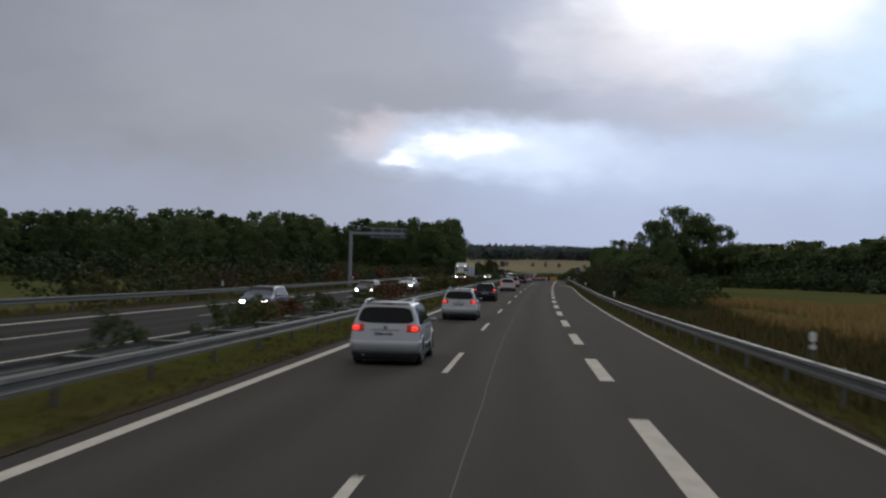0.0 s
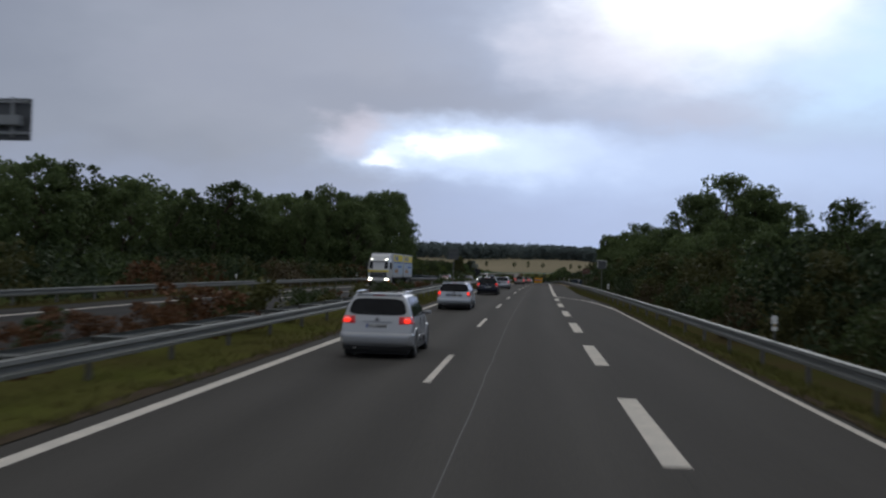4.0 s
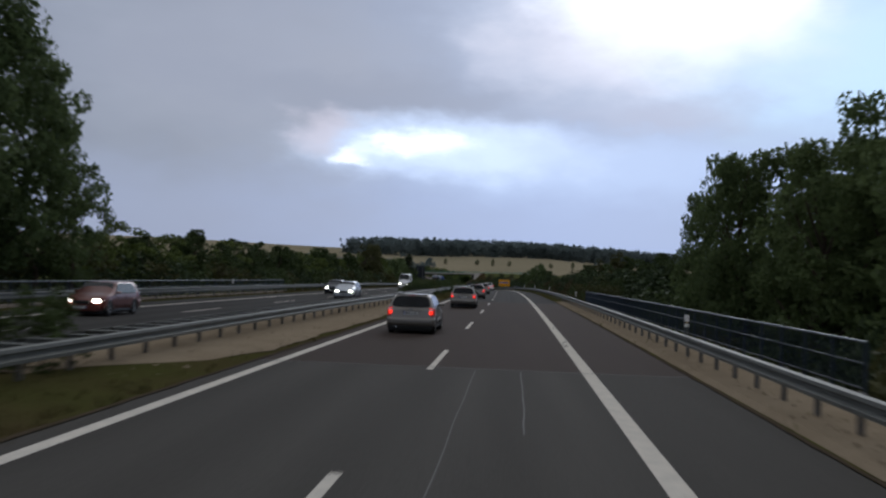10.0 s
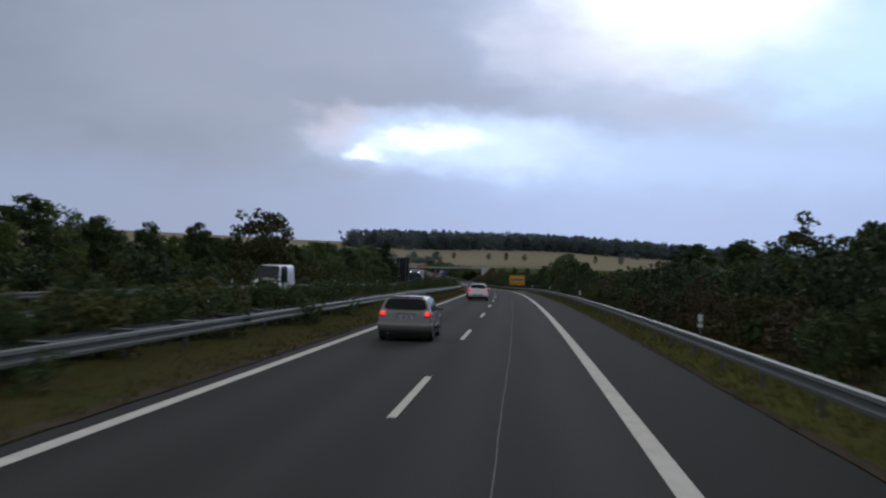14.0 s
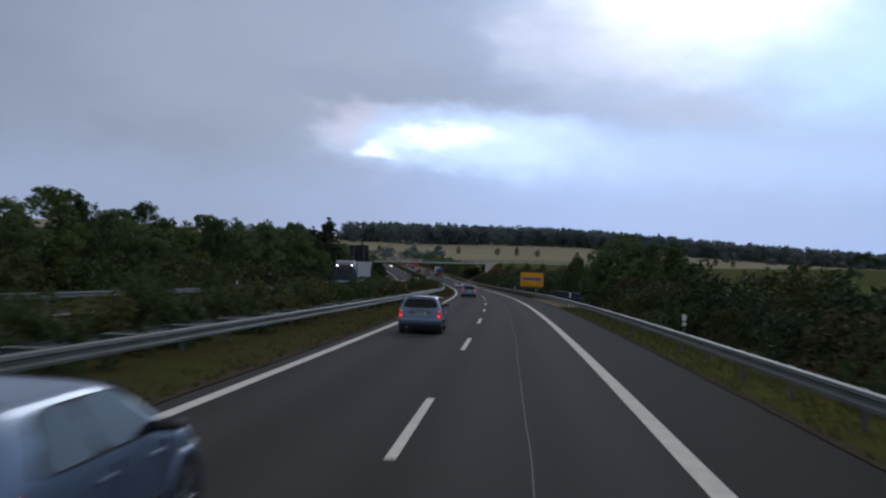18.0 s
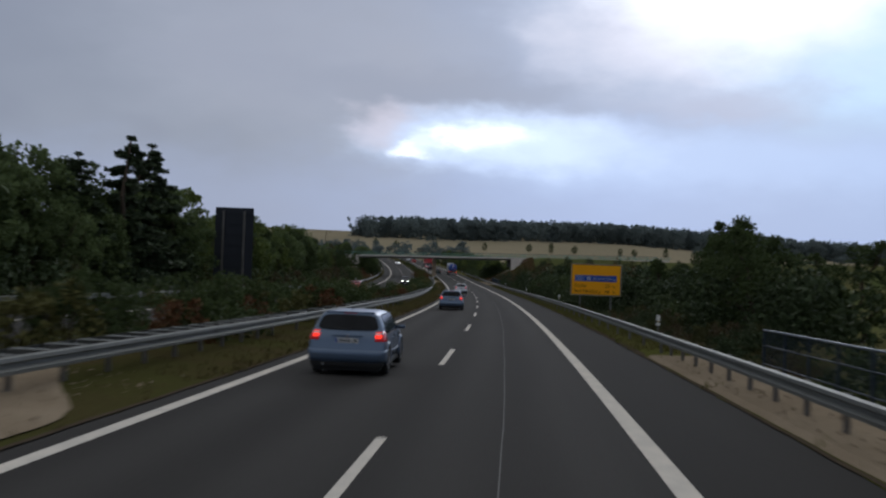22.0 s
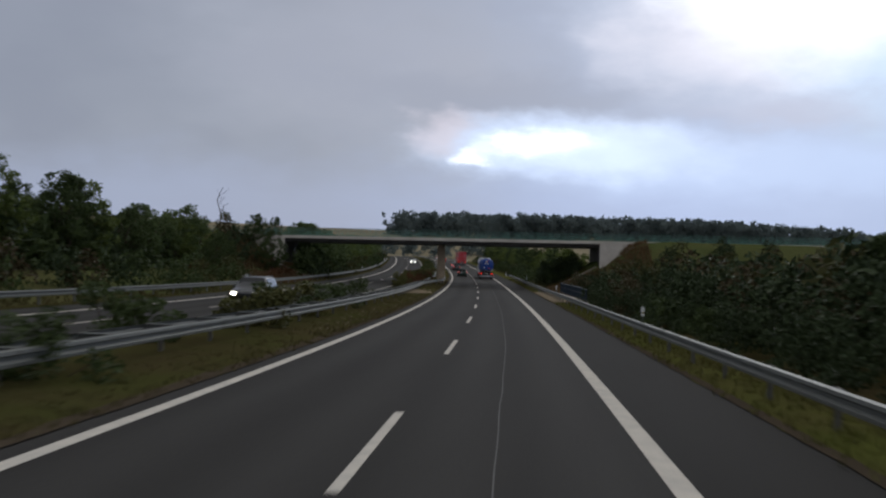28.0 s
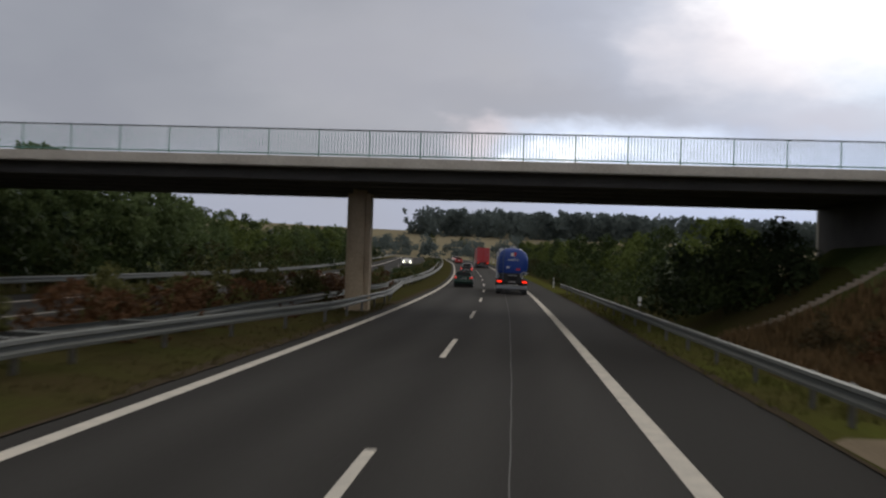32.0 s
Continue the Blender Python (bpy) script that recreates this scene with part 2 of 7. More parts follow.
CONCRETE = material("concrete", (0.33, 0.275, 0.225), 0.85, spec=0.2, vary=0.55, scale=0.8, tint=(0.19, 0.155, 0.125), fine=0.25, fine_scale=18, bump=0.3)
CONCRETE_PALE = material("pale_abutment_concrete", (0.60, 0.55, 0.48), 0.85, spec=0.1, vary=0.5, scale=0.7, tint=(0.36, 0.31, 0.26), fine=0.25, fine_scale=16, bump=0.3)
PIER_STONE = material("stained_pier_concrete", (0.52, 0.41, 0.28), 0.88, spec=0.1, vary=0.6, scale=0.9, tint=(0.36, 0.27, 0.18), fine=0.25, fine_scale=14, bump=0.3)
# dark copy of the concrete: shade under the overpass as a base colour
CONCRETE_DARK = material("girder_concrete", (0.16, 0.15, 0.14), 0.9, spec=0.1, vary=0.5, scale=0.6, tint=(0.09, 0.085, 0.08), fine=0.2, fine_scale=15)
ZINC = material("galvanised_steel", (0.134, 0.140, 0.128), 0.62, 0.12, vary=0.55, scale=1.3, tint=(0.108, 0.109, 0.096), fine=0.2, fine_scale=25, space="World")
ZINC_DARK = material("weathered_steel_post", (0.16, 0.155, 0.145), 0.6, 0.5, vary=0.5, scale=2.0, tint=(0.09, 0.08, 0.07))
WHITE_PLASTIC = material("white_plastic", (0.72, 0.72, 0.70), 0.45, vary=0.2, scale=6)
BLACK_PLASTIC = material("black_plastic", (0.02, 0.02, 0.02), 0.5, vary=0.2, scale=6)
REFLECTOR = material("reflector", (0.75, 0.62, 0.35), 0.2)
SIGN_YELLOW = material("yellow_sheeting", (0.86, 0.38, 0.006), 0.65, spec=0.12, vary=0.2, scale=1.2, tint=(0.66, 0.28, 0.01))
SIGN_BLUE = material("blue_sheeting", (0.012, 0.065, 0.34), 0.6, spec=0.15, vary=0.3, scale=2, tint=(0.01, 0.05, 0.27))
SIGN_BROWN = material("brown_sheeting", (0.105, 0.042, 0.024), 0.5, vary=0.2, scale=2)
SIGN_WHITE = material("white_sheeting", (0.75, 0.75, 0.73), 0.5)
SIGN_BLACK = material("black_lettering", (0.015, 0.015, 0.015), 0.5)
FADED_WHITE = material("faded_white_lettering", (0.42, 0.48, 0.62), 0.6, spec=0.1, vary=0.3, scale=4)
FADED_BLACK = material("faded_black_lettering", (0.085, 0.034, 0.006), 0.6, spec=0.1, vary=0.4, scale=4, tint=(0.03, 0.014, 0.004))
SIGN_EDGE = material("weathered_sign_edge", (0.42, 0.36, 0.24), 0.6, vary=0.3, scale=3)
SIGN_BACK = material("aluminium_sign_back", (0.10, 0.105, 0.11), 0.6, 0.4, vary=0.4, scale=1.0, tint=(0.06, 0.065, 0.07))
# darker copy of the sign back, with its shade put into the colour
SIGN_BACK_SHADED = material("dark_painted_sign_back", (0.026, 0.030, 0.038), 0.7, 0.0, spec=0.2, vary=0.4, scale=1.0, tint=(0.036, 0.040, 0.048))
GANTRY = material("grey_gantry_steel", (0.30, 0.31, 0.31), 0.55, 0.4, vary=0.4, scale=0.7, tint=(0.2, 0.21, 0.21))
# top rail of the pipe railings, lighter than the bars below
HANDRAIL = material("worn_handrail", (0.11, 0.14, 0.17), 0.5, 0.3, vary=0.3, scale=2)
RAIL_BLUE = material("blue_grey_railing", (0.016, 0.030, 0.048), 0.5, 0.2, vary=0.3, scale=2)
RAIL_DARK = material("dark_handrail_paint", (0.07, 0.09, 0.085), 0.5, 0.2, vary=0.3, scale=2)
RAIL_GREEN = material("pale_green_railing", (0.15, 0.31, 0.245), 0.5, 0.3, vary=0.3, scale=2)
SOIL = material("verge_soil", (0.068, 0.054, 0.038), 0.95, spec=0.0, vary=0.7, scale=1.2, tint=(0.050, 0.040, 0.030), fine=0.5, fine_scale=22, bump=0.8, space="World")
BARK = material("bark", (0.075, 0.058, 0.042), 0.9, spec=0.05, vary=0.6, scale=3, tint=(0.035, 0.03, 0.024), fine=0.3, fine_scale=20, bump=0.8)


def leaf(name, color, other, objects=0.5):
    return material(name, color, 0.7, spec=0.12, islands=0.75, tint=other, objects=objects)


LEAF_DARK = leaf("dark_green_foliage", (0.034, 0.050, 0.022), (0.056, 0.076, 0.032))
LEAF_OAK = leaf("oak_foliage", (0.072, 0.102, 0.042), (0.130, 0.168, 0.064))
LEAF_GREEN = leaf("green_foliage", (0.042, 0.062, 0.022), (0.074, 0.098, 0.034))
LEAF_LIGHT = leaf("light_green_foliage", (0.075, 0.105, 0.028), (0.14, 0.17, 0.045))
LEAF_OLIVE = leaf("olive_foliage", (0.052, 0.056, 0.021), (0.082, 0.080, 0.028))
LEAF_YELLOW = leaf("yellowing_olive_foliage", (0.080, 0.084, 0.028), (0.125, 0.118, 0.038))
LEAF_RUST = leaf("rusty_autumn_foliage", (0.085, 0.044, 0.022), (0.15, 0.072, 0.032))
LEAF_BROWN = leaf("brown_dry_foliage", (0.062, 0.048, 0.025), (0.088, 0.068, 0.034))
NEEDLE = leaf("conifer_needles", (0.034, 0.050, 0.028), (0.066, 0.086, 0.042))
# far leaves paler and bluer than near ones: the haze is in their colour
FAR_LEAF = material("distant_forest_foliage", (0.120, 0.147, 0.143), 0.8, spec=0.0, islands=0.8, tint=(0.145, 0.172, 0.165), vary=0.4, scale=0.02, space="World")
BLADE_GREEN = material("green_grass_blades", (0.115, 0.130, 0.030), 0.8, spec=0.1, islands=0.7, tint=(0.130, 0.108, 0.042), vary=0.6, scale=0.22, space="World")
BLADE = material("verge_grass_blades", (0.082, 0.085, 0.026), 0.8, spec=0.1, islands=0.8, tint=(0.110, 0.082, 0.036), vary=0.7, scale=0.22, space="World")
RUSSET = material("russet_dead_grass", (0.195, 0.120, 0.058), 0.85, spec=0.1, islands=0.8, tint=(0.085, 0.060, 0.030), vary=0.5, scale=0.3, space="World")
STRAW = material("dry_tall_grass", (0.40, 0.27, 0.105), 0.85, spec=0.1, islands=0.8, tint=(0.24, 0.18, 0.07), vary=0.4, scale=0.12, space="World")

def thin_leaves(m, share):
    """Lets part of the light through the leaves."""
    nt = m.node_tree
    b = nt.nodes["Principled BSDF"]
    t, mix = nt.nodes.new("ShaderNodeBsdfTranslucent"), nt.nodes.new("ShaderNodeMixShader")
    nt.links.new(b.inputs["Base Color"].links[0].from_socket, t.inputs["Color"])
    mix.inputs[0].default_value = share
    nt.links.new(b.outputs[0], mix.inputs[1])
    nt.links.new(t.outputs[0], mix.inputs[2])
    out = next(n for n in nt.nodes if n.type == "OUTPUT_MATERIAL")
    nt.links.new(mix.outputs[0], out.inputs[0])


for m in (FAR_LEAF, LEAF_OAK, LEAF_GREEN, LEAF_LIGHT, LEAF_OLIVE):
    thin_leaves(m, {"distant_forest_foliage": 0.55, "oak_foliage": 0.35}.get(m.name, 0.2))

# ---- building helpers ----
def finish(bm, name, mat, smooth=False):
    me = bpy.data.meshes.new(name)
    bm.to_mesh(me)
    bm.free()
    for m in (mat if isinstance(mat, (list, tuple)) else [mat]):
        me.materials.append(m)
    if smooth:
        for p in me.polygons:
            p.use_smooth = True
    return me


def part(name, bm, mat, parent, label="", smooth=False):
    """Links a bmesh (or a mesh) as one mesh object under a thing or a part."""
    ob = new(name, finish(bm, name, mat, smooth) if isinstance(bm, bmesh.types.BMesh) else bm)
    ob.parent = parent
    return tagged(ob, label)


def thing(name, m, label, category, group="", kind=""):
    ob = new(name)
    ob.matrix_world = m
    ob.empty_display_size = 0.3
    return tagged(ob, label, category, group, kind)


def box(bm, x0, x1, y0, y1, z0, z1, bevel=0.0, m=None):
    made = bmesh.ops.create_cube(bm, size=1)["verts"]
    for v in made:
        v.co = Vector((x0 + (v.co.x + 0.5) * (x1 - x0), y0 + (v.co.y + 0.5) * (y1 - y0), z0 + (v.co.z + 0.5) * (z1 - z0)))
    if bevel:
        edges = list({e for v in made for e in v.link_edges})
        made = bmesh.ops.bevel(bm, geom=edges, offset=bevel, segments=2, affect="EDGES")["verts"]
    if m is not None:
        bmesh.ops.transform(bm, matrix=m, verts=made)
    return bm


def rod(bm, a, b, r0, r1=None, n=8, caps=True):
    a, b = Vector(a), Vector(b)
    q = (b - a).to_track_quat("Z", "Y").to_matrix().to_4x4()
    bmesh.ops.create_cone(bm, cap_ends=caps, segments=n, radius1=r0, radius2=r0 if r1 is None else r1, depth=(b - a).length,
                          matrix=Matrix.Translation((a + b) / 2) @ q)
    return bm


def mesh_of(name, verts, faces, mat, smooth=False):
    me = bpy.data.meshes.new(name)
    me.from_pydata(verts, [], faces)
    for m in (mat if isinstance(mat, (list, tuple)) else [mat]):
        me.materials.append(m)
    if smooth:
        me.polygons.foreach_set("use_smooth", [True] * len(faces))
    me.update()
    return me


def strip(name, s0, s1, step, profile, mat, closed=False):
    """A profile of (o, h), or a function of s that gives one, swept along the road."""
    n = max(2, int(round((s1 - s0) / step)) + 1)
    verts, faces = [], []
    for i in range(n):
        s = s0 + (s1 - s0) * i / (n - 1)
        pr = profile(s) if callable(profile) else profile
        k = len(pr)
        verts += [P(s, o, h) for o, h in pr]
        if i:
            for j in range(k if closed else k - 1):
                a, b = (i - 1) * k + j, (i - 1) * k + (j + 1) % k
                faces.append((a, b, b + k, a + k))
    if closed:
        faces += [tuple(range(k))[::-1], tuple(range((n - 1) * k, n * k))]
    return mesh_of(name, verts, faces, mat)


def setting(name, me, label, category, parent=None):
    ob = new(name, me)
    if parent:
        ob.parent = parent
        return tagged(ob, label)
    return tagged(ob, label, category, kind="structure")


def ramp(x, a, b):
    t = min(1.0, max(0.0, (x - a) / (b - a)))
    return t * t * (3 - 2 * t)


def rng(seed):
    return np.random.RandomState(seed)


# ---- land ----
BRIDGES = [(238.0, 325.0), (504.0, 546.0), (736.0, 764.5)]      # where the motorway itself crosses water or a lane
OVER = 793.0                                                    # the overpass


def on_bridge(s, ease=4.0):
    return max(min(ramp(s, a - ease, a), 1 - ramp(s, b, b + ease)) for a, b in BRIDGES)


def hill(x, y):
    """The land beyond: a stubble slope up to a wooded ridge, falling to the east, open downs to the west."""
    up = ramp(y, 1010, 1560)
    crest = 31 - 17 * ramp(x, 60, 420) - 6 * ramp(x, 420, 900)
    west = 10 * ramp(-x, 150, 700)
    more = 14 * ramp(y, 1560, 2300)
    return up * (crest + west) + more + 1.2 * noise.noise((x * 0.004, y * 0.004, 0)) * ramp(y, 950, 1100)


def land(s, o):
    """Height of the ground over the road's level."""
    x, y = P(s, o).xy
    out = ramp(o, 17, 22) if o > 0 else ramp(-o, 26.5, 30)
    bank = max(0.0, min(1.0, 1 - (abs(s - OVER) - 3 - 4 * out) / (8.2 + 3 * out)))
    cut = ramp(s, 742, 778) * (1 - ramp(s, 792, 815))
    if o > 7.2:
        h = -0.10 - 0.45 * ramp(o, 7.3, 9.5) - 1.5 * ramp(o, 9, 15) * (1 - 0.6 * ramp(s, 560, 660))
        h = max(h, -0.3 + 5.2 * bank * min(1.0, max(0.0, (o - 9.2) / 10.8)) + 1.1 * bank * ramp(o, 19, 24))
        h += 0.9 * cut * ramp(o, 9.8, 19)
        h -= 2.5 * on_bridge(s, 8) * ramp(o, 8.6, 12) * (1 - ramp(o, 40, 60)) * (1 - 0.8 * ramp(s, 700, 740))
        h += 0.25 * noise.noise((x * 0.08, y * 0.08, 3)) * ramp(o, 8, 14)
    elif o < -20.4:
        h = -0.10 - 0.35 * ramp(-o, 20.5, 23) - 0.5 * ramp(-o, 23, 30)
        h += 2.2 * ramp(s, 640, 700) * ramp(-o, 22, 32) * (1 - ramp(s, 860, 940))
        h = max(h, -0.3 + 5.2 * bank * min(1.0, max(0.0, (-o - 21.8) / 10.0)) + 1.1 * bank * ramp(-o, 29, 34))
        h += 0.25 * noise.noise((x * 0.08, y * 0.08, 3)) * ramp(-o, 21, 26)
    else:
        h = -0.12
    z = P(s, o).z
    far = ramp(s, 1000, 1250) if abs(o) < 26 else ramp(s, 960, 1120)
    wide = ramp(abs(o + 7), 60, 220)
    base = z * (1 - wide) + wide * -1.0
    target = hill(x, y)
    return (base + h) * (1 - far) + far * target + far * 0.0


SIDE = [-2400, -1500, -950, -600, -400, -280, -200, -150, -115, -90, -72, -60, -51, -44, -39, -35, -32, -29.5, -27, -25, -23.3, -22, -20.9, -19.5, -14,
        -7, 0, 5, 7.0, 7.6, 8.6, 9.6, 10.8, 12, 13.5, 15, 17, 19, 22, 26, 31, 37, 45, 56, 70, 90, 120, 160, 220, 300, 420, 600, 950, 1500, 2400]
ALONG = list(np.arange(-240, 700, 10.0)) + list(np.arange(700, 880, 3.0)) + list(np.arange(880, 1700, 20.0)) + list(np.arange(1700, 4300, 90.0))
verts, faces, slots = [], [], []
for i, s in enumerate(ALONG):
    for o in SIDE:
        p = P(s, o)
        verts.append((p.x, p.y, land(s, o)))
for i in range(len(ALONG) - 1):
    for j in range(len(SIDE) - 1):
        a, k = i * len(SIDE) + j, len(SIDE)
        faces.append((a, a + 1, a + 1 + k, a + k))
        c = verts[a]
        slots.append(1 if c[1] > 1010 else (2 if -24 < SIDE[j] < 14 else 0))
me = mesh_of("ground", verts, faces, [FIELD, STUBBLE, GRASS_SOIL], True)
me.polygons.foreach_set("material_index", slots)
setting("ground", me, "rough grassland with a stubble slope rising to a wooded ridge", "ground")

# ---- carriageways ----
END = 1240.0


def exit_width(s):
    """Outer edge of the paving: the joining lane ends and the hard shoulder goes on."""
    return 7.15 - 0.85 * ramp(s, 150, 185)


road = setting("road", strip("road", -60, END, 5, lambda s: [(-4.45, -0.002), (-1.8, 0), (0, 0.0), (1.8, 0), (3.75, 0), (exit_width(s), -0.002)], ASPHALT),
               "dark grey asphalt carriageway with two lanes and hard shoulder", "road")
opposite = setting("opposite_road", strip("opposite_road", -60, END, 5, [(-20.3, -0.002), (-17.75, 0), (-14, 0), (-10.25, 0), (-9.55, -0.002)], ASPHALT),
                   "dark grey asphalt carriageway for oncoming traffic", "road")
setting("bridge_surfacing", strip("bridge_surfacing", 252.6, 316.8, 5, [(-4.4, 0.004), (0, 0.005), (6.28, 0.004)], ASPHALT_BRIDGE),
        "brownish asphalt surfacing between two bridge joints", "road surface", road)
for a, b in ((-60, 252.5), (316.9, END)):
    setting("shoulder_surfacing", strip("shoulder_surfacing", a, b, 5, lambda s: [(3.76, 0.004), (0.5 * (3.76 + exit_width(s)), 0.004), (exit_width(s) - 0.01, 0.003)], ASPHALT_OLD if a < 0 else ASPHALT_SHOULDER),
            "darker asphalt of the hard shoulder", "road surface", road)
setting("older_surfacing", strip("older_surfacing", -60, 252.5, 5, [(-4.4, 0.003), (-1.8, 0.004), (0, 0.004), (1.8, 0.004), (3.755, 0.004)], ASPHALT_OLD),
        "lighter older asphalt before the bridge", "road surface", road)
for s in (252.6, 316.8):
    setting("bridge_joint", strip("bridge_joint", s - 0.05, s + 0.05, 0.1, [(-4.4, 0.009), (6.28, 0.009)], SEAL), "pale sealed joint across the road",
            "joint", road)

for ob in (road, opposite, bpy.data.objects["older_surfacing"]):
    # offset from the lane line, for the wheel tracks worn into the surface
    side = ob.data.attributes.new("offset", "FLOAT", "POINT")
    lanes = {6: (-4.45, -1.8, 0, 1.8, 3.75, 6.8), 5: (-4.4, -1.8, 0, 1.8, 3.755)}[6 if ob is road else 5] if ob is not opposite else (-20.3, -17.75, -14, -10.25, -9.55)
    side.data.foreach_set("value", [lanes[i % len(lanes)] for i in range(len(ob.data.vertices))])

# painted lines: every dash is a piece of its own
LINE = 0.006


def line(s0, s1, o0, o1, step=6.0, parent=None, name="edge_line"):
    me = strip(name, s0, s1, step, [(o0, LINE), (o1, LINE)], PAINT)
    ob = new(name, me)
    ob.parent = parent
    return ob


line(-60, END, -3.87, -3.62, 6, road)
line(-60, END, -17.9, -17.6, 6, opposite)
line(-60, END, -10.35, -10.2, 6, opposite)
line(173, END, 3.60, 3.90, 6, road)
line(-60, 150, 6.76, 6.90, 6, road)


def taper(s):
    return float(np.interp(s, (146, 148.9, 152.6, 157.9, 161, 163.6, 166.6, 168.4, 169.6, 171.2, 173.6), (6.83, 6.72, 6.58, 6.27, 6.0, 5.65, 4.98, 4.52, 4.22, 3.96, 3.76)))


tap = strip("taper_line", 148, 173.6, 0.8, lambda s: [(taper(s) - 0.09, LINE), (taper(s) + 0.09, LINE)], PAINT)
setting("taper_line", tap, "curved white line where the joining lane ends", "line", road)
for k in range(-3, 68):
    line(18.0 * k, 18.0 * k + 6, -0.075, 0.075, 3, road, "lane_dash")
    line(18.0 * k + 5, 18.0 * k + 11, -14.075, -13.925, 3, opposite, "lane_dash")
for k in range(-5, 14):
    line(11.91 * k + 5.4, 11.91 * k + 11.4, 3.58, 3.92, 3, road, "block_dash")


def wander(s):
    return 1.08 + 0.60 * ramp(s, 250, 320) + 0.07 * noise.noise((s * 0.05, 0, 0)) + 0.03 * noise.noise((s * 0.35, 5, 0))


for a, b in ((-60, 252.3), (318, 1100)):
    setting("longitudinal_seam", strip("longitudinal_seam", a, b, 1.5, lambda s: [(wander(s) - 0.009, 0.005), (wander(s) + 0.009, 0.005)], SEAL),
            "thin pale sealed seam running along the lane", "seam", road)

setting("longitudinal_seam", strip("longitudinal_seam", 243.2, 252.2, 1.0, lambda s: [(2.13 + 0.05 * noise.noise((s * 0.4, 9, 0)), 0.008), (2.155 + 0.05 * noise.noise((s * 0.4, 9, 0)), 0.008)], SEAL),
        "short pale sealed seam before the bridge joint", "seam", road)
# worn gaps where the edge line has flaked off on the bridge
for k in range(9):
    u = rng(905 + k)
    s0, o0 = u.uniform(256, 315), 3.62 + u.uniform(0.0, 0.16)
    setting("worn_patch", strip("worn_patch", s0, s0 + u.uniform(0.2, 0.7), 0.25, [(o0, LINE + 0.003), (o0 + u.uniform(0.04, 0.10), LINE + 0.003)], ASPHALT_BRIDGE),
            "flaked gap in the white edge line", "wear", road)

# ---- median and verges ----
def ragged(s, k):
    return 0.10 * noise.noise((s * 0.7, k, 0)) + 0.06 * noise.noise((s * 2.3, k, 4))


def median_form(s):
    return [(-9.6 + ragged(s, 1), 0.015), (-8.6, 0.06), (-7.0, 0.10), (-5.3, 0.05), (-4.28 + ragged(s, 2), 0.012)]


def verge_form(s):
    return [(exit_width(s) - 0.12 + ragged(s, 3), 0.012), (exit_width(s) + 0.3, 0.05), (7.3, 0.02), (8.4, -0.18)]


for a, b, turf, state in ((-60, 190, GRASS_GREEN, "short green grass"), (190, END, GRASS_SOIL, "worn brownish grass")):
    setting("median", strip("median", a, b, 1.0, median_form, turf), "strip of " + state + " between the carriageways", "median")
setting("verge", strip("verge", -60, END, 1.0, verge_form, GRASS_GREEN), "narrow yellowish-green grass verge beside the hard shoulder", "verge")
setting("far_verge", strip("far_verge", -60, END, 2.0, lambda s: [(-22.2, -0.14), (-21.2, 0.03), (-20.15 + ragged(s, 6), 0.012)], GRASS_SOIL),
        "grass verge beyond the opposite carriageway", "verge")
for a, b in BRIDGES:
    ob = setting("concrete_apron", strip("concrete_apron", a, b, 1.5, lambda s: [(exit_width(s) - 0.02 + 0.4 * ragged(s, 8), 0.03), (6.45, 0.10), (7.9, 0.11),
                                                                               (8.3, 0.12), (8.3, -1.0)], GRAVEL),
                 "beige concrete strip under the guardrail on a bridge", "kerb")
for a, b in ((247.0, 322.0), (507.0, 534.0), (743.0, 759.0)):
    def bare(s, a=a, b=b):
        inside = min(ramp(s, a - 0.5, a + 7), 1 - ramp(s, b - 7, b + 0.5))
        e = -4.55 - 2.6 * (1 - inside) - 0.45 * max(0.0, noise.noise((s * 0.31, 3, 8))) + ragged(s, 10)
        return [(-9.4 + ragged(s, 9), 0.07), (-8.6, 0.115), (min(-7.3, e - 0.8), 0.125), (e - 0.25, 0.115), (e, 0.05)]
    setting("median_apron", strip("median_apron", a, b, 0.5, bare, GRAVEL),
            "beige sandy concrete strip under the median guardrail", "kerb")

for o0, side, label in ((-4.26, -1, "median"), (0, 1, "verge")):
    def soil(s, o0=o0, side=side):
        e = (o0 if side < 0 else exit_width(s) - 0.14) + 0.5 * ragged(s, 12 + side)
        w = 0.34 + 0.16 * noise.noise((s * 0.23, side, 2)) + 0.10 * noise.noise((s * 0.9, side, 7))
        w *= 1 - 0.75 * on_bridge(s, 2)
        return [(e, 0.022), (e + side * w * 0.5, 0.034), (e + side * w, 0.03)]
    setting("soil_edge", strip("soil_edge", -60, 830, 0.8, soil, SOIL), "bare brown soil along the edge of the " + label, "soil")

# ---- guardrails ----
def w_beam(o, h, side):
    """Folded steel plank, 31 cm high; side is the way its face looks."""
    d = 0.083 * side
    pts = [(0, -0.155), (d * 0.9, -0.135), (d, -0.07), (d * 0.15, -0.03), (d * 0.15, 0.03), (d, 0.07), (d * 0.9, 0.135), (0, 0.155)]
    front = [(o + a, h + b) for a, b in pts]
    back = [(o + a - 0.012 * side, h + b) for a, b in reversed(pts)]
    return front + back


def median_face(s):
    return float(np.interp(s, (0, 20, 40, 90, 155, 175, 205, 270, 300, 405, 510, 605, 680, 735, 767, 776, 785, 801, 822),
                           (-4.95, -5.05, -5.25, -5.45, -5.25, -5.8, -6.1, -6.4, -6.2, -6.35, -6.05, -5.8, -6.45, -6.05, -6.1, -5.4, -4.5, -4.5, -5.9)))


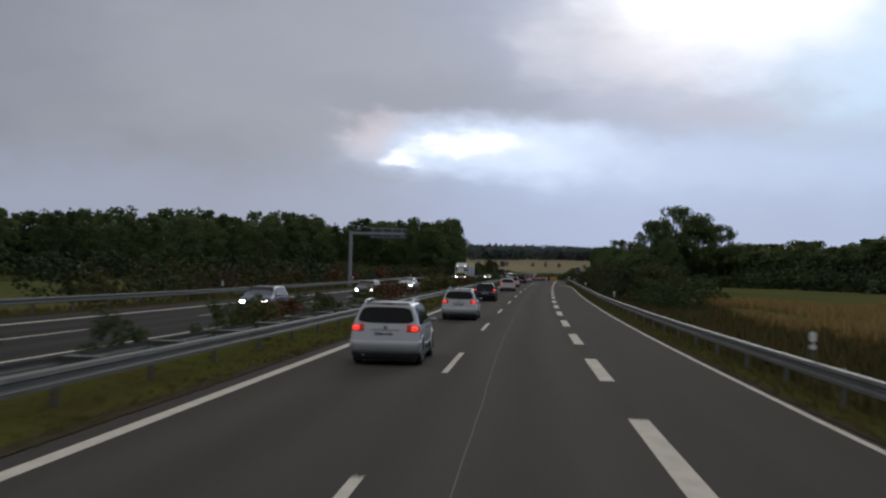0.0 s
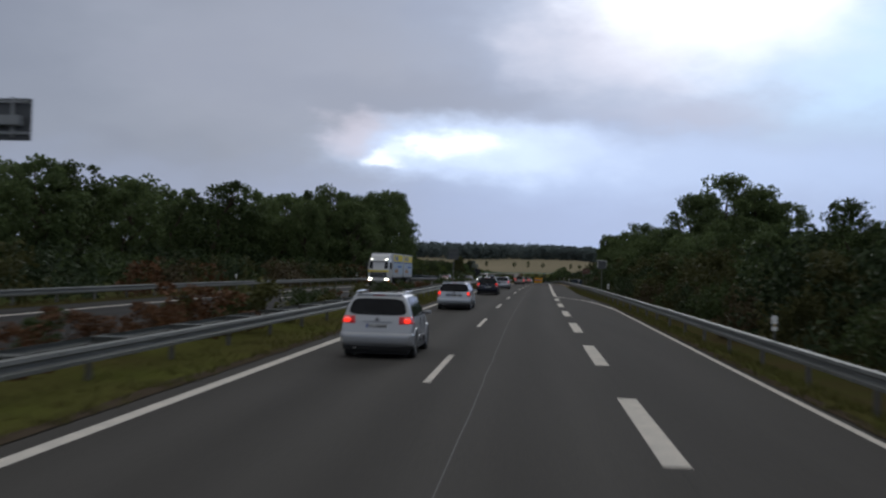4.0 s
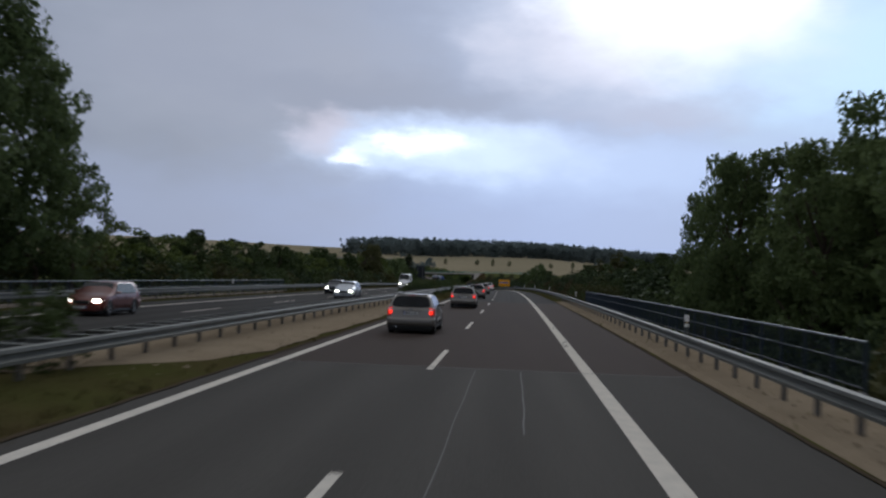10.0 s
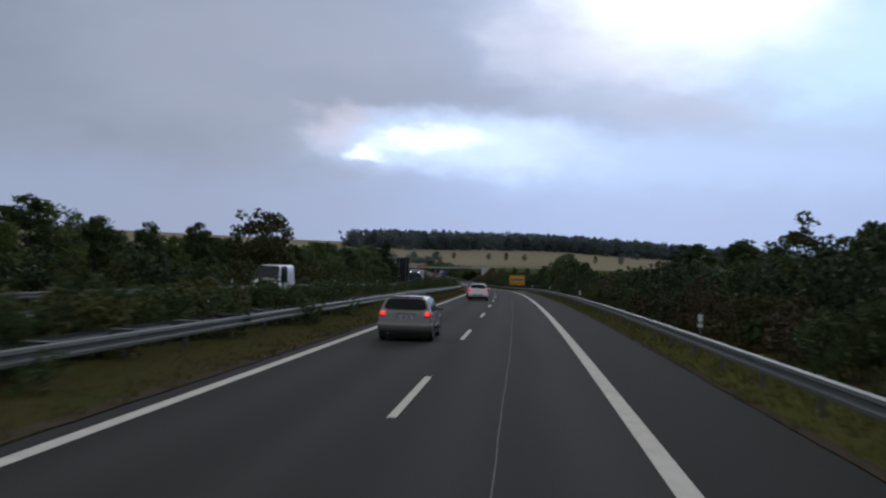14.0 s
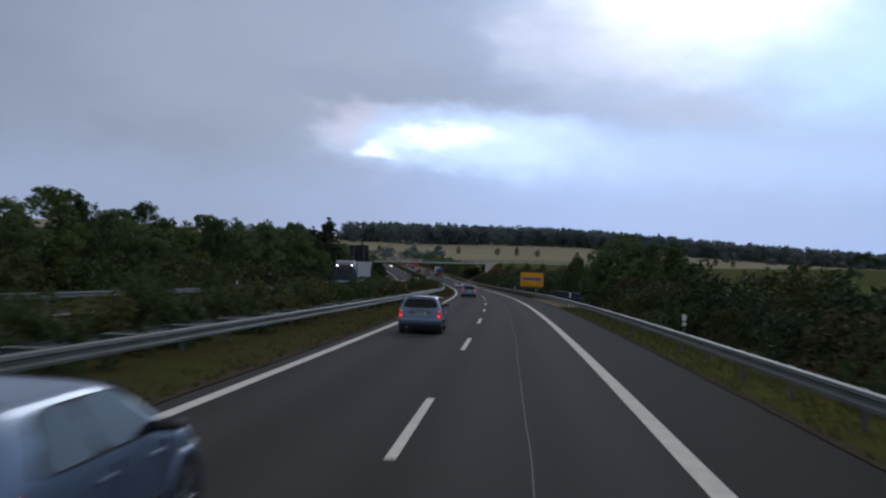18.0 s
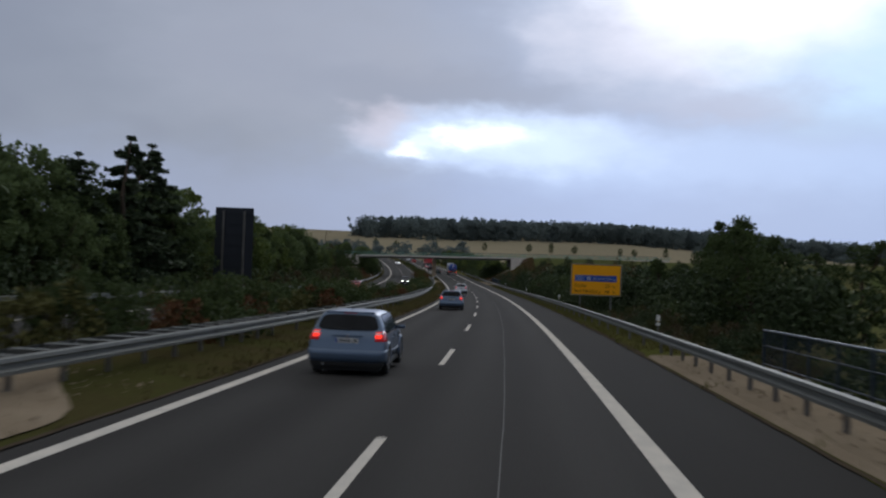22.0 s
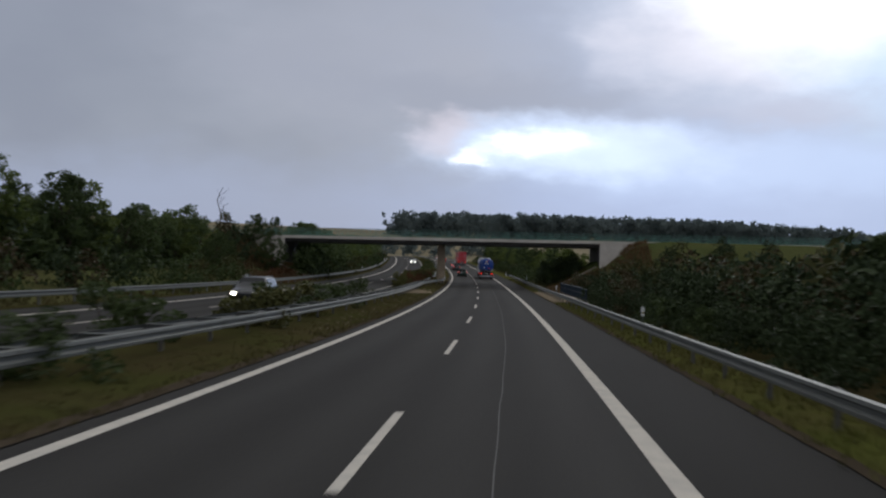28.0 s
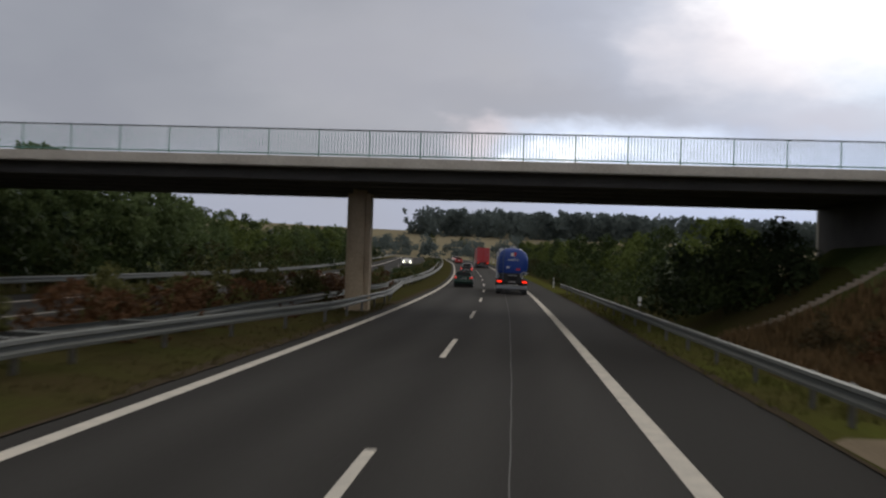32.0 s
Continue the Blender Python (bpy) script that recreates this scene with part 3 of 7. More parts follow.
def pier_gap(s):
    """How far the two beams spread to clear the bridge pier."""
    return min(ramp(s, 772, 784), 1 - ramp(s, 802, 816))


def verge_face(s):
    return 7.62 - 0.82 * ramp(s, 90, 260)


RAIL_H = 0.62
post_bm = bmesh.new()
box(post_bm, -0.045, 0.045, -0.055, 0.055, -0.55, 0.73, 0.008)
POST = finish(post_bm, "rail_post", ZINC_DARK)
spacer_bm = bmesh.new()
box(spacer_bm, -0.36, 0.36, -0.10, 0.10, 0.755, 0.785, 0.006)
box(spacer_bm, -0.40, 0.40, -0.04, 0.04, 0.60, 0.757, 0.006)
SPACER_LONG = finish(spacer_bm, "spacer", ZINC)
spacer_bm = bmesh.new()
box(spacer_bm, -0.10, 0.11, -0.05, 0.05, 0.52, 0.72, 0.01)
SPACER_SHORT = finish(spacer_bm, "spacer", ZINC_DARK)


def post_row(parent, s0, s1, where, name, me, dense=2.0, loose=4.0, h=0.0):
    s = s0
    while s < s1:
        ob = new(name, me)
        ob.parent = parent
        ob.matrix_local = at_road(s, where(s), h)
        s += dense if on_bridge(s) > 0.5 else loose


def splice(side):
    """The lapped joint of two planks, a few millimetres proud, with its bolt heads."""
    bm = bmesh.new()
    pr = w_beam(0, RAIL_H, side)[:8]
    rows = [[bm.verts.new((o + 0.005 * side, y, h)) for o, h in pr] for y in (-0.17, 0.17)]
    for k in range(7):
        bm.faces.new((rows[0][k], rows[0][k + 1], rows[1][k + 1], rows[1][k]))
    for y in (-0.11, 0.11):
        for h in (-0.10, 0.0, 0.10):
            box(bm, *sorted((0.0, side * (0.03 if h == 0 else 0.100))), y - 0.015, y + 0.015, RAIL_H + h - 0.015, RAIL_H + h + 0.015)
    return finish(bm, "splice_plate", ZINC)


def splice_row(parent, s0, s1, where, side):
    me = splice(side)
    for s in np.arange(s0, s1, 4.0):
        ob = new("splice_plate", me)
        ob.parent = parent
        ob.matrix_local = at_road(float(s), where(s))


rail = thing("guardrail", Matrix(), "galvanised steel guardrail on posts along the hard shoulder", "guardrail", kind="structure")
part("beam", strip("beam", -40, 836, 3, lambda s: w_beam(verge_face(s), RAIL_H, -1), ZINC, True), None, rail)
post_row(rail, -38, 834, lambda s: verge_face(s) + 0.24, "post", POST)
post_row(rail, -38, 834, lambda s: verge_face(s) + 0.12, "spacer", SPACER_SHORT)
splice_row(rail, -36, 830, verge_face, -1)
mid = thing("median_guardrail", Matrix(), "double-sided galvanised steel guardrail on the median", "guardrail", kind="structure")
for side in (1, -1):
    part("beam", strip("beam", -40, 1180, 3, lambda s: w_beam(median_face(s) - 0.55 + 0.40 * side - (1.2 * pier_gap(s) if side < 0 else 0), RAIL_H, side), ZINC, True), None, mid)
post_row(mid, -38, 990, lambda s: median_face(s) - 0.55 + 0.3 * pier_gap(s), "post", POST)
post_row(mid, -37, 771, lambda s: median_face(s) - 0.55, "spacer", SPACER_LONG, 1.33, 4.0)
splice_row(mid, -36, 836, lambda s: median_face(s) - 0.15, 1)
far_rail = thing("far_guardrail", Matrix(), "galvanised steel guardrail beyond the opposite carriageway", "guardrail", kind="structure")
part("beam", strip("beam", -40, 1180, 4, lambda s: w_beam(-20.85, RAIL_H, 1), ZINC, True), None, far_rail)
post_row(far_rail, -38, 900, lambda s: -21.0, "post", POST, 4.0, 4.0)
# ---- overpass ----
over = thing("overpass_bridge", at_road(OVER, 0) @ pose(0, 0, -0.06, 0, -0.93, 0), "concrete road bridge with pale fascia over the motorway", "bridge", kind="structure")
OVER_TOP, SOFFIT = 6.35, 5.52
bm = bmesh.new()
for y0, y1 in ((-5.6, -5.15), (5.15, 5.6)):
    box(bm, -62, 62, y0, y1, OVER_TOP - 0.40, OVER_TOP, 0.03)
part("fascia", bm, CONCRETE_PALE, over, "weathered pale concrete fascia beam")
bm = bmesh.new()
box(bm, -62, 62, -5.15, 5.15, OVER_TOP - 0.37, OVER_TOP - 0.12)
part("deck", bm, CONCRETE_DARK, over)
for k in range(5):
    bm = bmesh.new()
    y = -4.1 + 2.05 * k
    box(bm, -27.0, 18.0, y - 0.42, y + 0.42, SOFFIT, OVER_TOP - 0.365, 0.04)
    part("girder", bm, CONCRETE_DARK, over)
for x in (-5.1,):
    bm = bmesh.new()
    box(bm, x - 0.52, x + 0.52, -0.60, 0.60, -0.4, SOFFIT + 0.05, 0.22)
    part("pier", bm, PIER_STONE, over, "round-edged concrete pier in the median")
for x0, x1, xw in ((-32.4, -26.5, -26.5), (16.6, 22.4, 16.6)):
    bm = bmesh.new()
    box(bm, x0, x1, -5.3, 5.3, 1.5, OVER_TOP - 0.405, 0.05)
    # the face towards the road is shaded by its dark material, unlike the wing walls
    part("abutment", bm, CONCRETE_DARK, over, "concrete abutment on the embankment, coloured dark for its shade")
    for y in (-5.6, 5.3):
        bm = bmesh.new()
        out = -6.0 if x0 < 0 else 6.0
        v = [bm.verts.new(c) for c in ((xw, y, 1.6), (xw + out * 0.8, y, 3.0), (xw + out * 0.8, y, OVER_TOP - 0.41), (xw, y, OVER_TOP - 0.41))]
        w = [bm.verts.new(c.co + Vector((0, 0.3, 0))) for c in v]
        bm.faces.new(v)
        bm.faces.new(w[::-1])
        for i in range(4):
            bm.faces.new((v[i], w[i], w[(i + 1) % 4], v[(i + 1) % 4]))
        bmesh.ops.recalc_face_normals(bm, faces=bm.faces)
        part("wing_wall", bm, CONCRETE_PALE, over)
for y in (-5.4, 5.4):
    bm = bmesh.new()
    box(bm, -62, 62, y - 0.03, y + 0.03, OVER_TOP + 0.08, OVER_TOP + 0.125)
    for k in range(-31, 32):
        box(bm, k * 2.0 - 0.025, k * 2.0 + 0.025, y - 0.025, y + 0.025, OVER_TOP - 0.02, OVER_TOP + 1.05)
    rl = part("railing", bm, RAIL_GREEN, over, "pale green metal parapet railing with upright bars")
    verts, faces = [], []
    for k in range(-500, 501):
        if k % 16 == 0:
            continue
        x = k * 0.125
        n = len(verts)
        verts += [(x + dx, y + dy, OVER_TOP + dz) for dz in (0.1, 1.04) for dx, dy in ((-0.010, -0.010), (0.010, -0.010), (0.010, 0.010), (-0.010, 0.010))]
        faces += [(n + i, n + (i + 1) % 4, n + 4 + (i + 1) % 4, n + 4 + i) for i in range(4)]
    hand = box(bmesh.new(), -62, 62, y - 0.035, y + 0.035, OVER_TOP + 1.052, OVER_TOP + 1.10, 0.01)
    part("handrail", hand, RAIL_DARK, rl, "dark grey-green handrail")
    ob = part("bars", mesh_of("bars", verts, faces, RAIL_GREEN), None, rl)
    tagged(ob, kind="stuff")
# stepped slope drains down the embankments beside the abutments
for o0, o1, s0 in ((9.3, 16.2, 789.6), (-22.0, -27.0, 789.6)):
    drain = thing("slope_drain", Matrix(), "concrete drainage gutter down the bridge embankment", "gutter", kind="structure")
    for k in range(24):
        o = o0 + (o1 - o0) * (k + 0.5) / 24
        bm = bmesh.new()
        box(bm, -0.17, 0.17, -0.14, 0.14, -0.15, 0.10, 0.02)
        ob = part("gutter_slab", bm, CONCRETE, drain)
        p = P(s0 - 2 + 0.03 * k, o)
        ob.matrix_local = pose(p.x, p.y, land(s0 - 2 + 0.03 * k, o) + 0.06, 0, 0, 10 * k % 7)

# ---- pipe railings of the motorway's own bridges ----
for a, b, o, mat, tone in ((249, 322, 8.9, RAIL_BLUE, "blue-grey"), (512, 542, 8.9, RAIL_BLUE, "blue-grey"), (738, 764, 9.2, RAIL_BLUE, "dark"), (236, 330, -22.2, RAIL_BLUE, "blue-grey")):
    pr = thing("pipe_railing", Matrix(), tone + " pipe railing along the edge of a bridge", "railing", kind="structure")
    for h, rad in ((1.05, 0.030), (0.62, 0.018), (0.12, 0.018)):
        verts, faces, n = [], [], int((b - a) / 2) + 1
        for i in range(n):
            for k in range(6):
                q = k * math.pi / 3
                verts.append(P(a + 2 * i, o + rad * math.cos(q), h + 0.15 + rad * math.sin(q)))
            if i:
                for k in range(6):
                    u, w = (i - 1) * 6 + k, (i - 1) * 6 + (k + 1) % 6
                    faces.append((u, w, w + 6, u + 6))
        part("handrail" if h > 1 else "pipe", mesh_of("pipe", verts, faces, HANDRAIL if h > 1 else mat, True), None, pr)
    bm = bmesh.new()
    box(bm, -0.03, 0.03, -0.03, 0.03, -1.2, 1.18)
    me = finish(bm, "baluster", mat)
    for i in range(int((b - a) / 2) + 1):
        ob = new("upright", me)
        ob.parent = pr
        ob.matrix_local = at_road(a + 2 * i, o)
    verts, faces = [], []
    for i in range(int((b - a) / 0.14)):
        n = len(verts)
        p, q = P(a + 0.14 * i, o, 0.28), along(a + 0.14 * i)[0]
        verts += [(p.x + e * math.cos(q) - d * math.sin(q), p.y + e * math.sin(q) + d * math.cos(q), p.z + z) for z in (0, 0.90) for e, d in ((-0.008, 0), (0, -0.008), (0.008, 0), (0, 0.008))]
        faces += [(n + k, n + (k + 1) % 4, n + 4 + (k + 1) % 4, n + 4 + k) for k in range(4)]
    tagged(part("infill_bars", mesh_of("infill_bars", verts, faces, mat), None, pr), kind="stuff")
    beam = strip("bridge_edge_beam", a, b, 4, [(o - 0.2, 0.1), (o + 0.2, 0.1), (o + 0.2, -1.6), (o - 0.2, -1.6)], CONCRETE, True)
    part("edge_beam", beam, None, pr)

# ---- trees and shrubs ----

def leaves(centers, radii, count, size, r, squash=0.8):
    """Leaf cards round clump centres: arrays of corners, three a leaf."""
    n = len(centers) * count
    c = np.repeat(centers, count, 0)
    rad = np.repeat(radii, count)[:, None]
    d = r.normal(size=(n, 3))
    d /= np.linalg.norm(d, axis=1)[:, None] + 1e-9
    d *= (r.uniform(0.25, 1.0, (n, 1)) ** 0.5)
    d[:, 2] *= squash
    p = c + d * rad
    u = r.normal(size=(n, 3))
    u /= np.linalg.norm(u, axis=1)[:, None]
    w = np.cross(u, r.normal(size=(n, 3)))
    w /= np.linalg.norm(w, axis=1)[:, None] + 1e-9
    k = size * r.uniform(0.6, 1.3, (n, 1))
    return np.stack([p - u * k - w * k * 0.58, p - u * k + w * k * 0.58, p + u * k], 1)


QUADS = {}


def cards(name, quads, mat):
    n, m = quads.shape[:2]
    me = bpy.data.meshes.new(name)
    me.vertices.add(m * n)
    me.vertices.foreach_set("co", quads.reshape(-1).astype(np.float32))
    me.loops.add(m * n)
    me.loops.foreach_set("vertex_index", np.arange(m * n, dtype=np.int32))
    me.polygons.add(n)
    me.polygons.foreach_set("loop_start", np.arange(0, m * n, m, dtype=np.int32))
    me.materials.append(mat)
    me.update(calc_edges=True)
    QUADS[me.name] = quads
    return me


def limb(bm, a, b, r0, r1, r, bends=3):
    a, b = Vector(a), Vector(b)
    last, lr = a, r0
    for i in range(1, bends + 1):
        t = i / bends
        q = a.lerp(b, t) + Vector(r.normal(size=3) * 0.06 * (b - a).length * (1 if i < bends else 0))
        nr = r0 + (r1 - r0) * t
        rod(bm, last, q, lr, nr, 6, False)
        last, lr = q, nr


def broadleaf(seed, tall, wide, mat, lean=0.0, bare=0.22, clumps=70, count=46, size=0.30):
    """Trunk and limbs in one mesh, the crown in another, both one tree's height of about tall metres."""
    r = rng(seed)
    bm = bmesh.new()
    top = Vector((lean, 0, tall * 0.62))
    limb(bm, (0, 0, -0.6), top, 0.022 * tall, 0.008 * tall, r, 4)
    cen, rad = [], []
    for k in range(clumps):
        # uneven egg-shaped envelope with lobes
        z = bare + (1 - bare) * r.uniform(0.02, 0.97)
        e = (z - bare) / (1 - bare)
        env = wide * 0.5 * (math.sin(math.pi * min(1, e * 0.86 + 0.12)) ** 0.6)
        a = r.uniform(0, 2 * math.pi)
        lobe = 0.78 + 0.30 * noise.noise((math.cos(a) * 1.6 + seed, math.sin(a) * 1.6, e * 3))
        q = env * lobe * math.sqrt(r.uniform(0.18, 1.0))
        cen.append((lean * e + q * math.cos(a), q * math.sin(a), z * tall * 0.97))
        rad.append(tall * r.uniform(0.045, 0.085))
    order = r.permutation(clumps)[:10]
    for k in order:
        c = Vector(cen[k])
        base = Vector((lean * 0.4, 0, min(tall * 0.58, max(tall * 0.16, c.z - 0.28 * tall))))
        limb(bm, base, c, 0.008 * tall, 0.002 * tall, r, 2)
    wood = finish(bm, "trunk", BARK, True)
    crown = cards("crown", leaves(np.array(cen), np.array(rad), count, size, r), mat)
    return wood, crown


def conifer(seed, tall, wide, mat):
    """Whorls of drooping boughs that shorten towards a pointed top."""
    r = rng(seed)
    bm = bmesh.new()
    limb(bm, (0, 0, -0.5), (0, 0, tall * 0.97), 0.018 * tall, 0.003 * tall, r, 3)
    cen, rad = [], []
    for k in range(21):
        e = (k + r.uniform(0, 1)) / 21
        reach = wide * 0.5 * (1 - e) ** 0.75 + 0.10
        for b in range(max(3, int(9 * (1 - e) + 2))):
            a = r.uniform(0, 2 * math.pi)
            q = reach * r.uniform(0.72, 1.12)
            z = tall * (0.07 + 0.90 * e) + r.uniform(-0.35, 0.30)
            tip = (q * math.cos(a), q * math.sin(a), z - 0.22 * q)
            rod(bm, (0, 0, z), tip, 0.035 * (1.1 - e), 0.01, 4, False)
            for f in (0.35, 0.68, 0.98):
                cen.append((tip[0] * f, tip[1] * f, z - 0.22 * q * f))
                rad.append((0.16 + 0.11 * wide * 0.5 * (1 - e)) * (1.25 - 0.45 * f))
    cen.append((0, 0, tall * 0.985))
    rad.append(0.16)
    return finish(bm, "trunk", BARK, True), cards("crown", leaves(np.array(cen), np.array(rad), 26, 0.15, r, 0.6), mat)


def shrub(seed, tall, wide, mat, clumps=34, count=46, size=0.10, spiky=False):
    r = rng(seed)
    bm = bmesh.new()
    cen, rad = [], []
    for k in range(clumps):
        a, e = r.uniform(0, 2 * math.pi), r.uniform(0.08, 1.0)
        q = wide * 0.5 * math.sqrt(r.uniform(0, 1)) * (1 - 0.55 * e ** 2)
        lift = 0.80 + 0.35 * noise.noise((math.cos(a) * 2 + seed, math.sin(a) * 2, 0))
        cen.append((q * math.cos(a), q * math.sin(a), tall * e * lift))
        rad.append(0.13 * (tall + wide) * 0.5 * r.uniform(0.7, 1.3))
    for k in range(7):
        limb(bm, (r.normal() * 0.15, r.normal() * 0.15, -0.3), cen[k], 0.025, 0.006, r, 2)
    quads = leaves(np.array(cen), np.array(rad), count, size, r, 0.9)
    return finish(bm, "stem", BARK), cards("foliage", quads, mat)


def plant(name, meshes, s, o, grow, spin, label, category, group, parts=("trunk", "crown"), fat=1.0):
    p = P(s, o)
    m = pose(p.x, p.y, land(s, o) - 0.05, 0, 0, spin) @ Matrix.Diagonal((grow * fat, grow * fat, grow, 1))
    ob = thing(name, m, label, category, group)
    for n, me in zip(parts, meshes):
        part(n, me, None, ob)
    return ob


R = rng(7)
OAK = [broadleaf(i, 10, w, LEAF_OAK, clumps=84, count=44, size=0.205) for i, w in ((1, 8.5), (2, 7.5), (3, 9.5))]
FAR_OAK = [broadleaf(i, 10, w, LEAF_OAK, clumps=64, count=30, size=0.27) for i, w in ((8, 8.5), (9, 9.0))]
ASH = [broadleaf(10 + i, 10, w, LEAF_GREEN, bare=0.12, clumps=84, count=54, size=0.168) for i, w in ((1, 7.0), (2, 8.0))]
POPLAR = [broadleaf(20 + i, 10, w, LEAF_GREEN, bare=0.10, clumps=80, count=52, size=0.19, lean=l) for i, w, l in ((1, 4.6, 0.3), (2, 5.4, -0.4))]
OAK_BIG = [broadleaf(4 + i, 10, w, LEAF_OAK, bare=0.14, clumps=112, count=88, size=0.132) for i, w in ((1, 8.0), (2, 8.8))]
ASH_BIG = [broadleaf(15 + i, 10, 7.4, LEAF_OAK, bare=0.10, clumps=112, count=80, size=0.136) for i in (1, 2)]
LIME = [broadleaf(30 + i, 10, 7.5, LEAF_LIGHT, bare=0.12, clumps=92, count=52, size=0.185) for i in (1, 2)]
THIN = [broadleaf(40 + i, 10, 4.2, LEAF_OLIVE, bare=0.15, clumps=34, count=30, size=0.24) for i in (1, 2)]
SPRUCE = [conifer(50 + i, 10, 4.2, NEEDLE) for i in (1, 2)]
BUSH_G = [shrub(60 + i, 3, 4.2, LEAF_GREEN) for i in (1, 2, 3)]
BUSH_D = [shrub(70 + i, 3, 4.0, LEAF_DARK) for i in (1, 2)]
BUSH_O = [shrub(80 + i, 3, 3.8, LEAF_OLIVE) for i in (1, 2)]
BUSH_R = [shrub(90 + i, 3, 3.4, LEAF_RUST) for i in (1, 2)]
BUSH_B = [shrub(100 + i, 3, 3.2, LEAF_BROWN) for i in (1, 2)]
LOW_G = [shrub(110 + i, 1.6, 2.6, LEAF_GREEN, 24, 70, 0.060) for i in (1, 2, 3)]
LOW_O = [shrub(120 + i, 1.5, 2.4, LEAF_YELLOW, 26, 76, 0.066) for i in (1, 2)]
LOW_R = [shrub(130 + i, 1.4, 2.4, LEAF_RUST, 24, 70, 0.060) for i in (1, 2)]

KINDS = {
    "oak": (OAK, 10, "tree", "tall oak with a dense dark green crown", "tree"),
    "far_oak": (FAR_OAK, 10, "tree", "dark green oak in the distant wood", "tree"),
    "ash": (ASH, 10, "tree", "broad green roadside tree in full leaf", "tree"),
    "oak_big": (OAK_BIG, 10, "tree", "very tall dark green oak at the forest corner", "tree"),
    "ash_big": (ASH_BIG, 10, "tree", "tall green ash beside the verge", "tree"),
    "poplar": (POPLAR, 10, "tree", "slender green tree standing among shrubs", "tree"),
    "lime": (LIME, 10, "tree", "light green tree with a rounded crown", "tree"),
    "thin": (THIN, 10, "young_tree", "thin olive-green young tree with gaps in its crown", "tree"),
    "spruce": (SPRUCE, 10, "spruce_tree", "dark spruce with a pointed top", "tree"),
    "green": (BUSH_G, 3, "shrub", "dense green roadside shrub", "shrub"),
    "dark": (BUSH_D, 3, "shrub", "dense dark green roadside shrub", "shrub"),
    "olive": (BUSH_O, 3, "shrub", "olive-green shrub turning yellow", "shrub"),
    "rust": (BUSH_R, 3, "shrub", "shrub with rust-red autumn leaves", "shrub"),
    "brown": (BUSH_B, 3, "shrub", "dry brown shrub beside the road", "shrub"),
    "low": (LOW_G, 1.5, "shrub", "low green shrub on the median", "shrub"),
    "low_olive": (LOW_O, 1.5, "shrub", "low olive-green shrub on the median", "shrub"),
    "low_rust": (LOW_R, 1.5, "shrub", "low reddish-brown shrub on the median", "shrub"),
}


JOINED = collections.defaultdict(list)


def grow(kind, s, o, tall, group, fat=1.0):
    """One plant of its own; shrubs far from the camera's way join their thicket."""
    forms, size, name, label, cat = KINDS[kind]
    me = forms[R.randint(len(forms))]
    if cat == "shrub" and (o < -15 or s > 800 or o > 11.9 or o > 0 and (s < 140 or 400 < s < 560 or s > 660)) or cat == "tree" and s > 810:
        p, k, a = P(s, o), tall / size, R.uniform(0, 6.28)
        q = QUADS[me[1].name]
        if o < -15 or o > 14 or s > 800:
            n = 4 if o < -24 or o > 16 or s > 800 else 3
            q = q[::n] + 0.22 * (n - 1) * (q[::n] - q[::n].mean(1, keepdims=True))
        q = q * (k * fat, k * fat, k)
        c, w = math.cos(a), math.sin(a)
        q = q @ np.array(((c, w, 0), (-w, c, 0), (0, 0, 1)))
        JOINED[me[1].materials[0].name].append(q + (p.x, p.y, land(s, o) - 0.05))
        return
    plant(name, me, s, o, tall / size, R.uniform(0, 360), label, cat, group, ("trunk", "crown") if size == 10 else ("stem", "foliage"), fat)


def belt(mix, s0, s1, step, o0, o1, h0, h1, group, fat=(0.9, 1.2)):
    """Plants along a stretch; mix is a string of kinds, o and h run from the first to the second value."""
    kinds = mix.split()
    s = s0
    while s < s1:
        t = (s - s0) / (s1 - s0)
        o = o0 + (o1 - o0) * t
        tall = (h0 + (h1 - h0) * t) * R.uniform(0.78, 1.08)
        grow(kinds[R.randint(len(kinds))], s + R.uniform(-0.4, 0.4) * step, o + R.uniform(-1.2, 1.2), tall, group, R.uniform(*fat))
        s += step * R.uniform(0.75, 1.25)


# west side: the forest edge runs towards the road and stops
WEST, EAST, MEDIAN = "trees west of the motorway", "trees east of the motorway", "shrubs on the median"
belt("oak oak ash", 78, 280, 8.0, -78, -33, 8.5, 17.0, WEST)
belt("far_oak oak far_oak spruce", 90, 296, 8.0, -90, -42, 9.5, 18, WEST, (1.1, 1.4))
belt("far_oak", 140, 300, 8.0, -100, -58, 11, 18, WEST, (1.2, 1.5))
belt("far_oak", 130, 190, 5.0, -96, -86, 11, 12, WEST, (1.2, 1.5))
belt("dark", 130, 190, 3.4, -92, -80, 6, 6, WEST, (1.2, 1.6))
belt("oak_big ash_big", 236, 282, 7.0, -34, -31, 14.5, 18.5, WEST, (0.8, 0.95))
for s, o, tall, f in ((242, -28.5, 13.5, 1.0), (250, -29, 15, 0.95), (258, -27.8, 16, 0.95), (266, -28.2, 17, 0.9), (273, -27.5, 18, 0.85), (280.5, -27.6, 18.6, 0.8), (286.5, -27.6, 15.5, 0.75), (290.5, -27, 10, 0.75)):
    grow("oak_big", s, o, tall, WEST, f)
belt("dark green dark", 78, 270, 3.4, -72, -30, 4.6, 5.0, WEST, (1.1, 1.5))
belt("rust brown olive dark", 52, 240, 4.2, -25.5, -25, 2.6, 3.6, WEST)
belt("dark olive", 60, 150, 4.4, -31, -29, 3.4, 4.0, WEST, (1.1, 1.4))
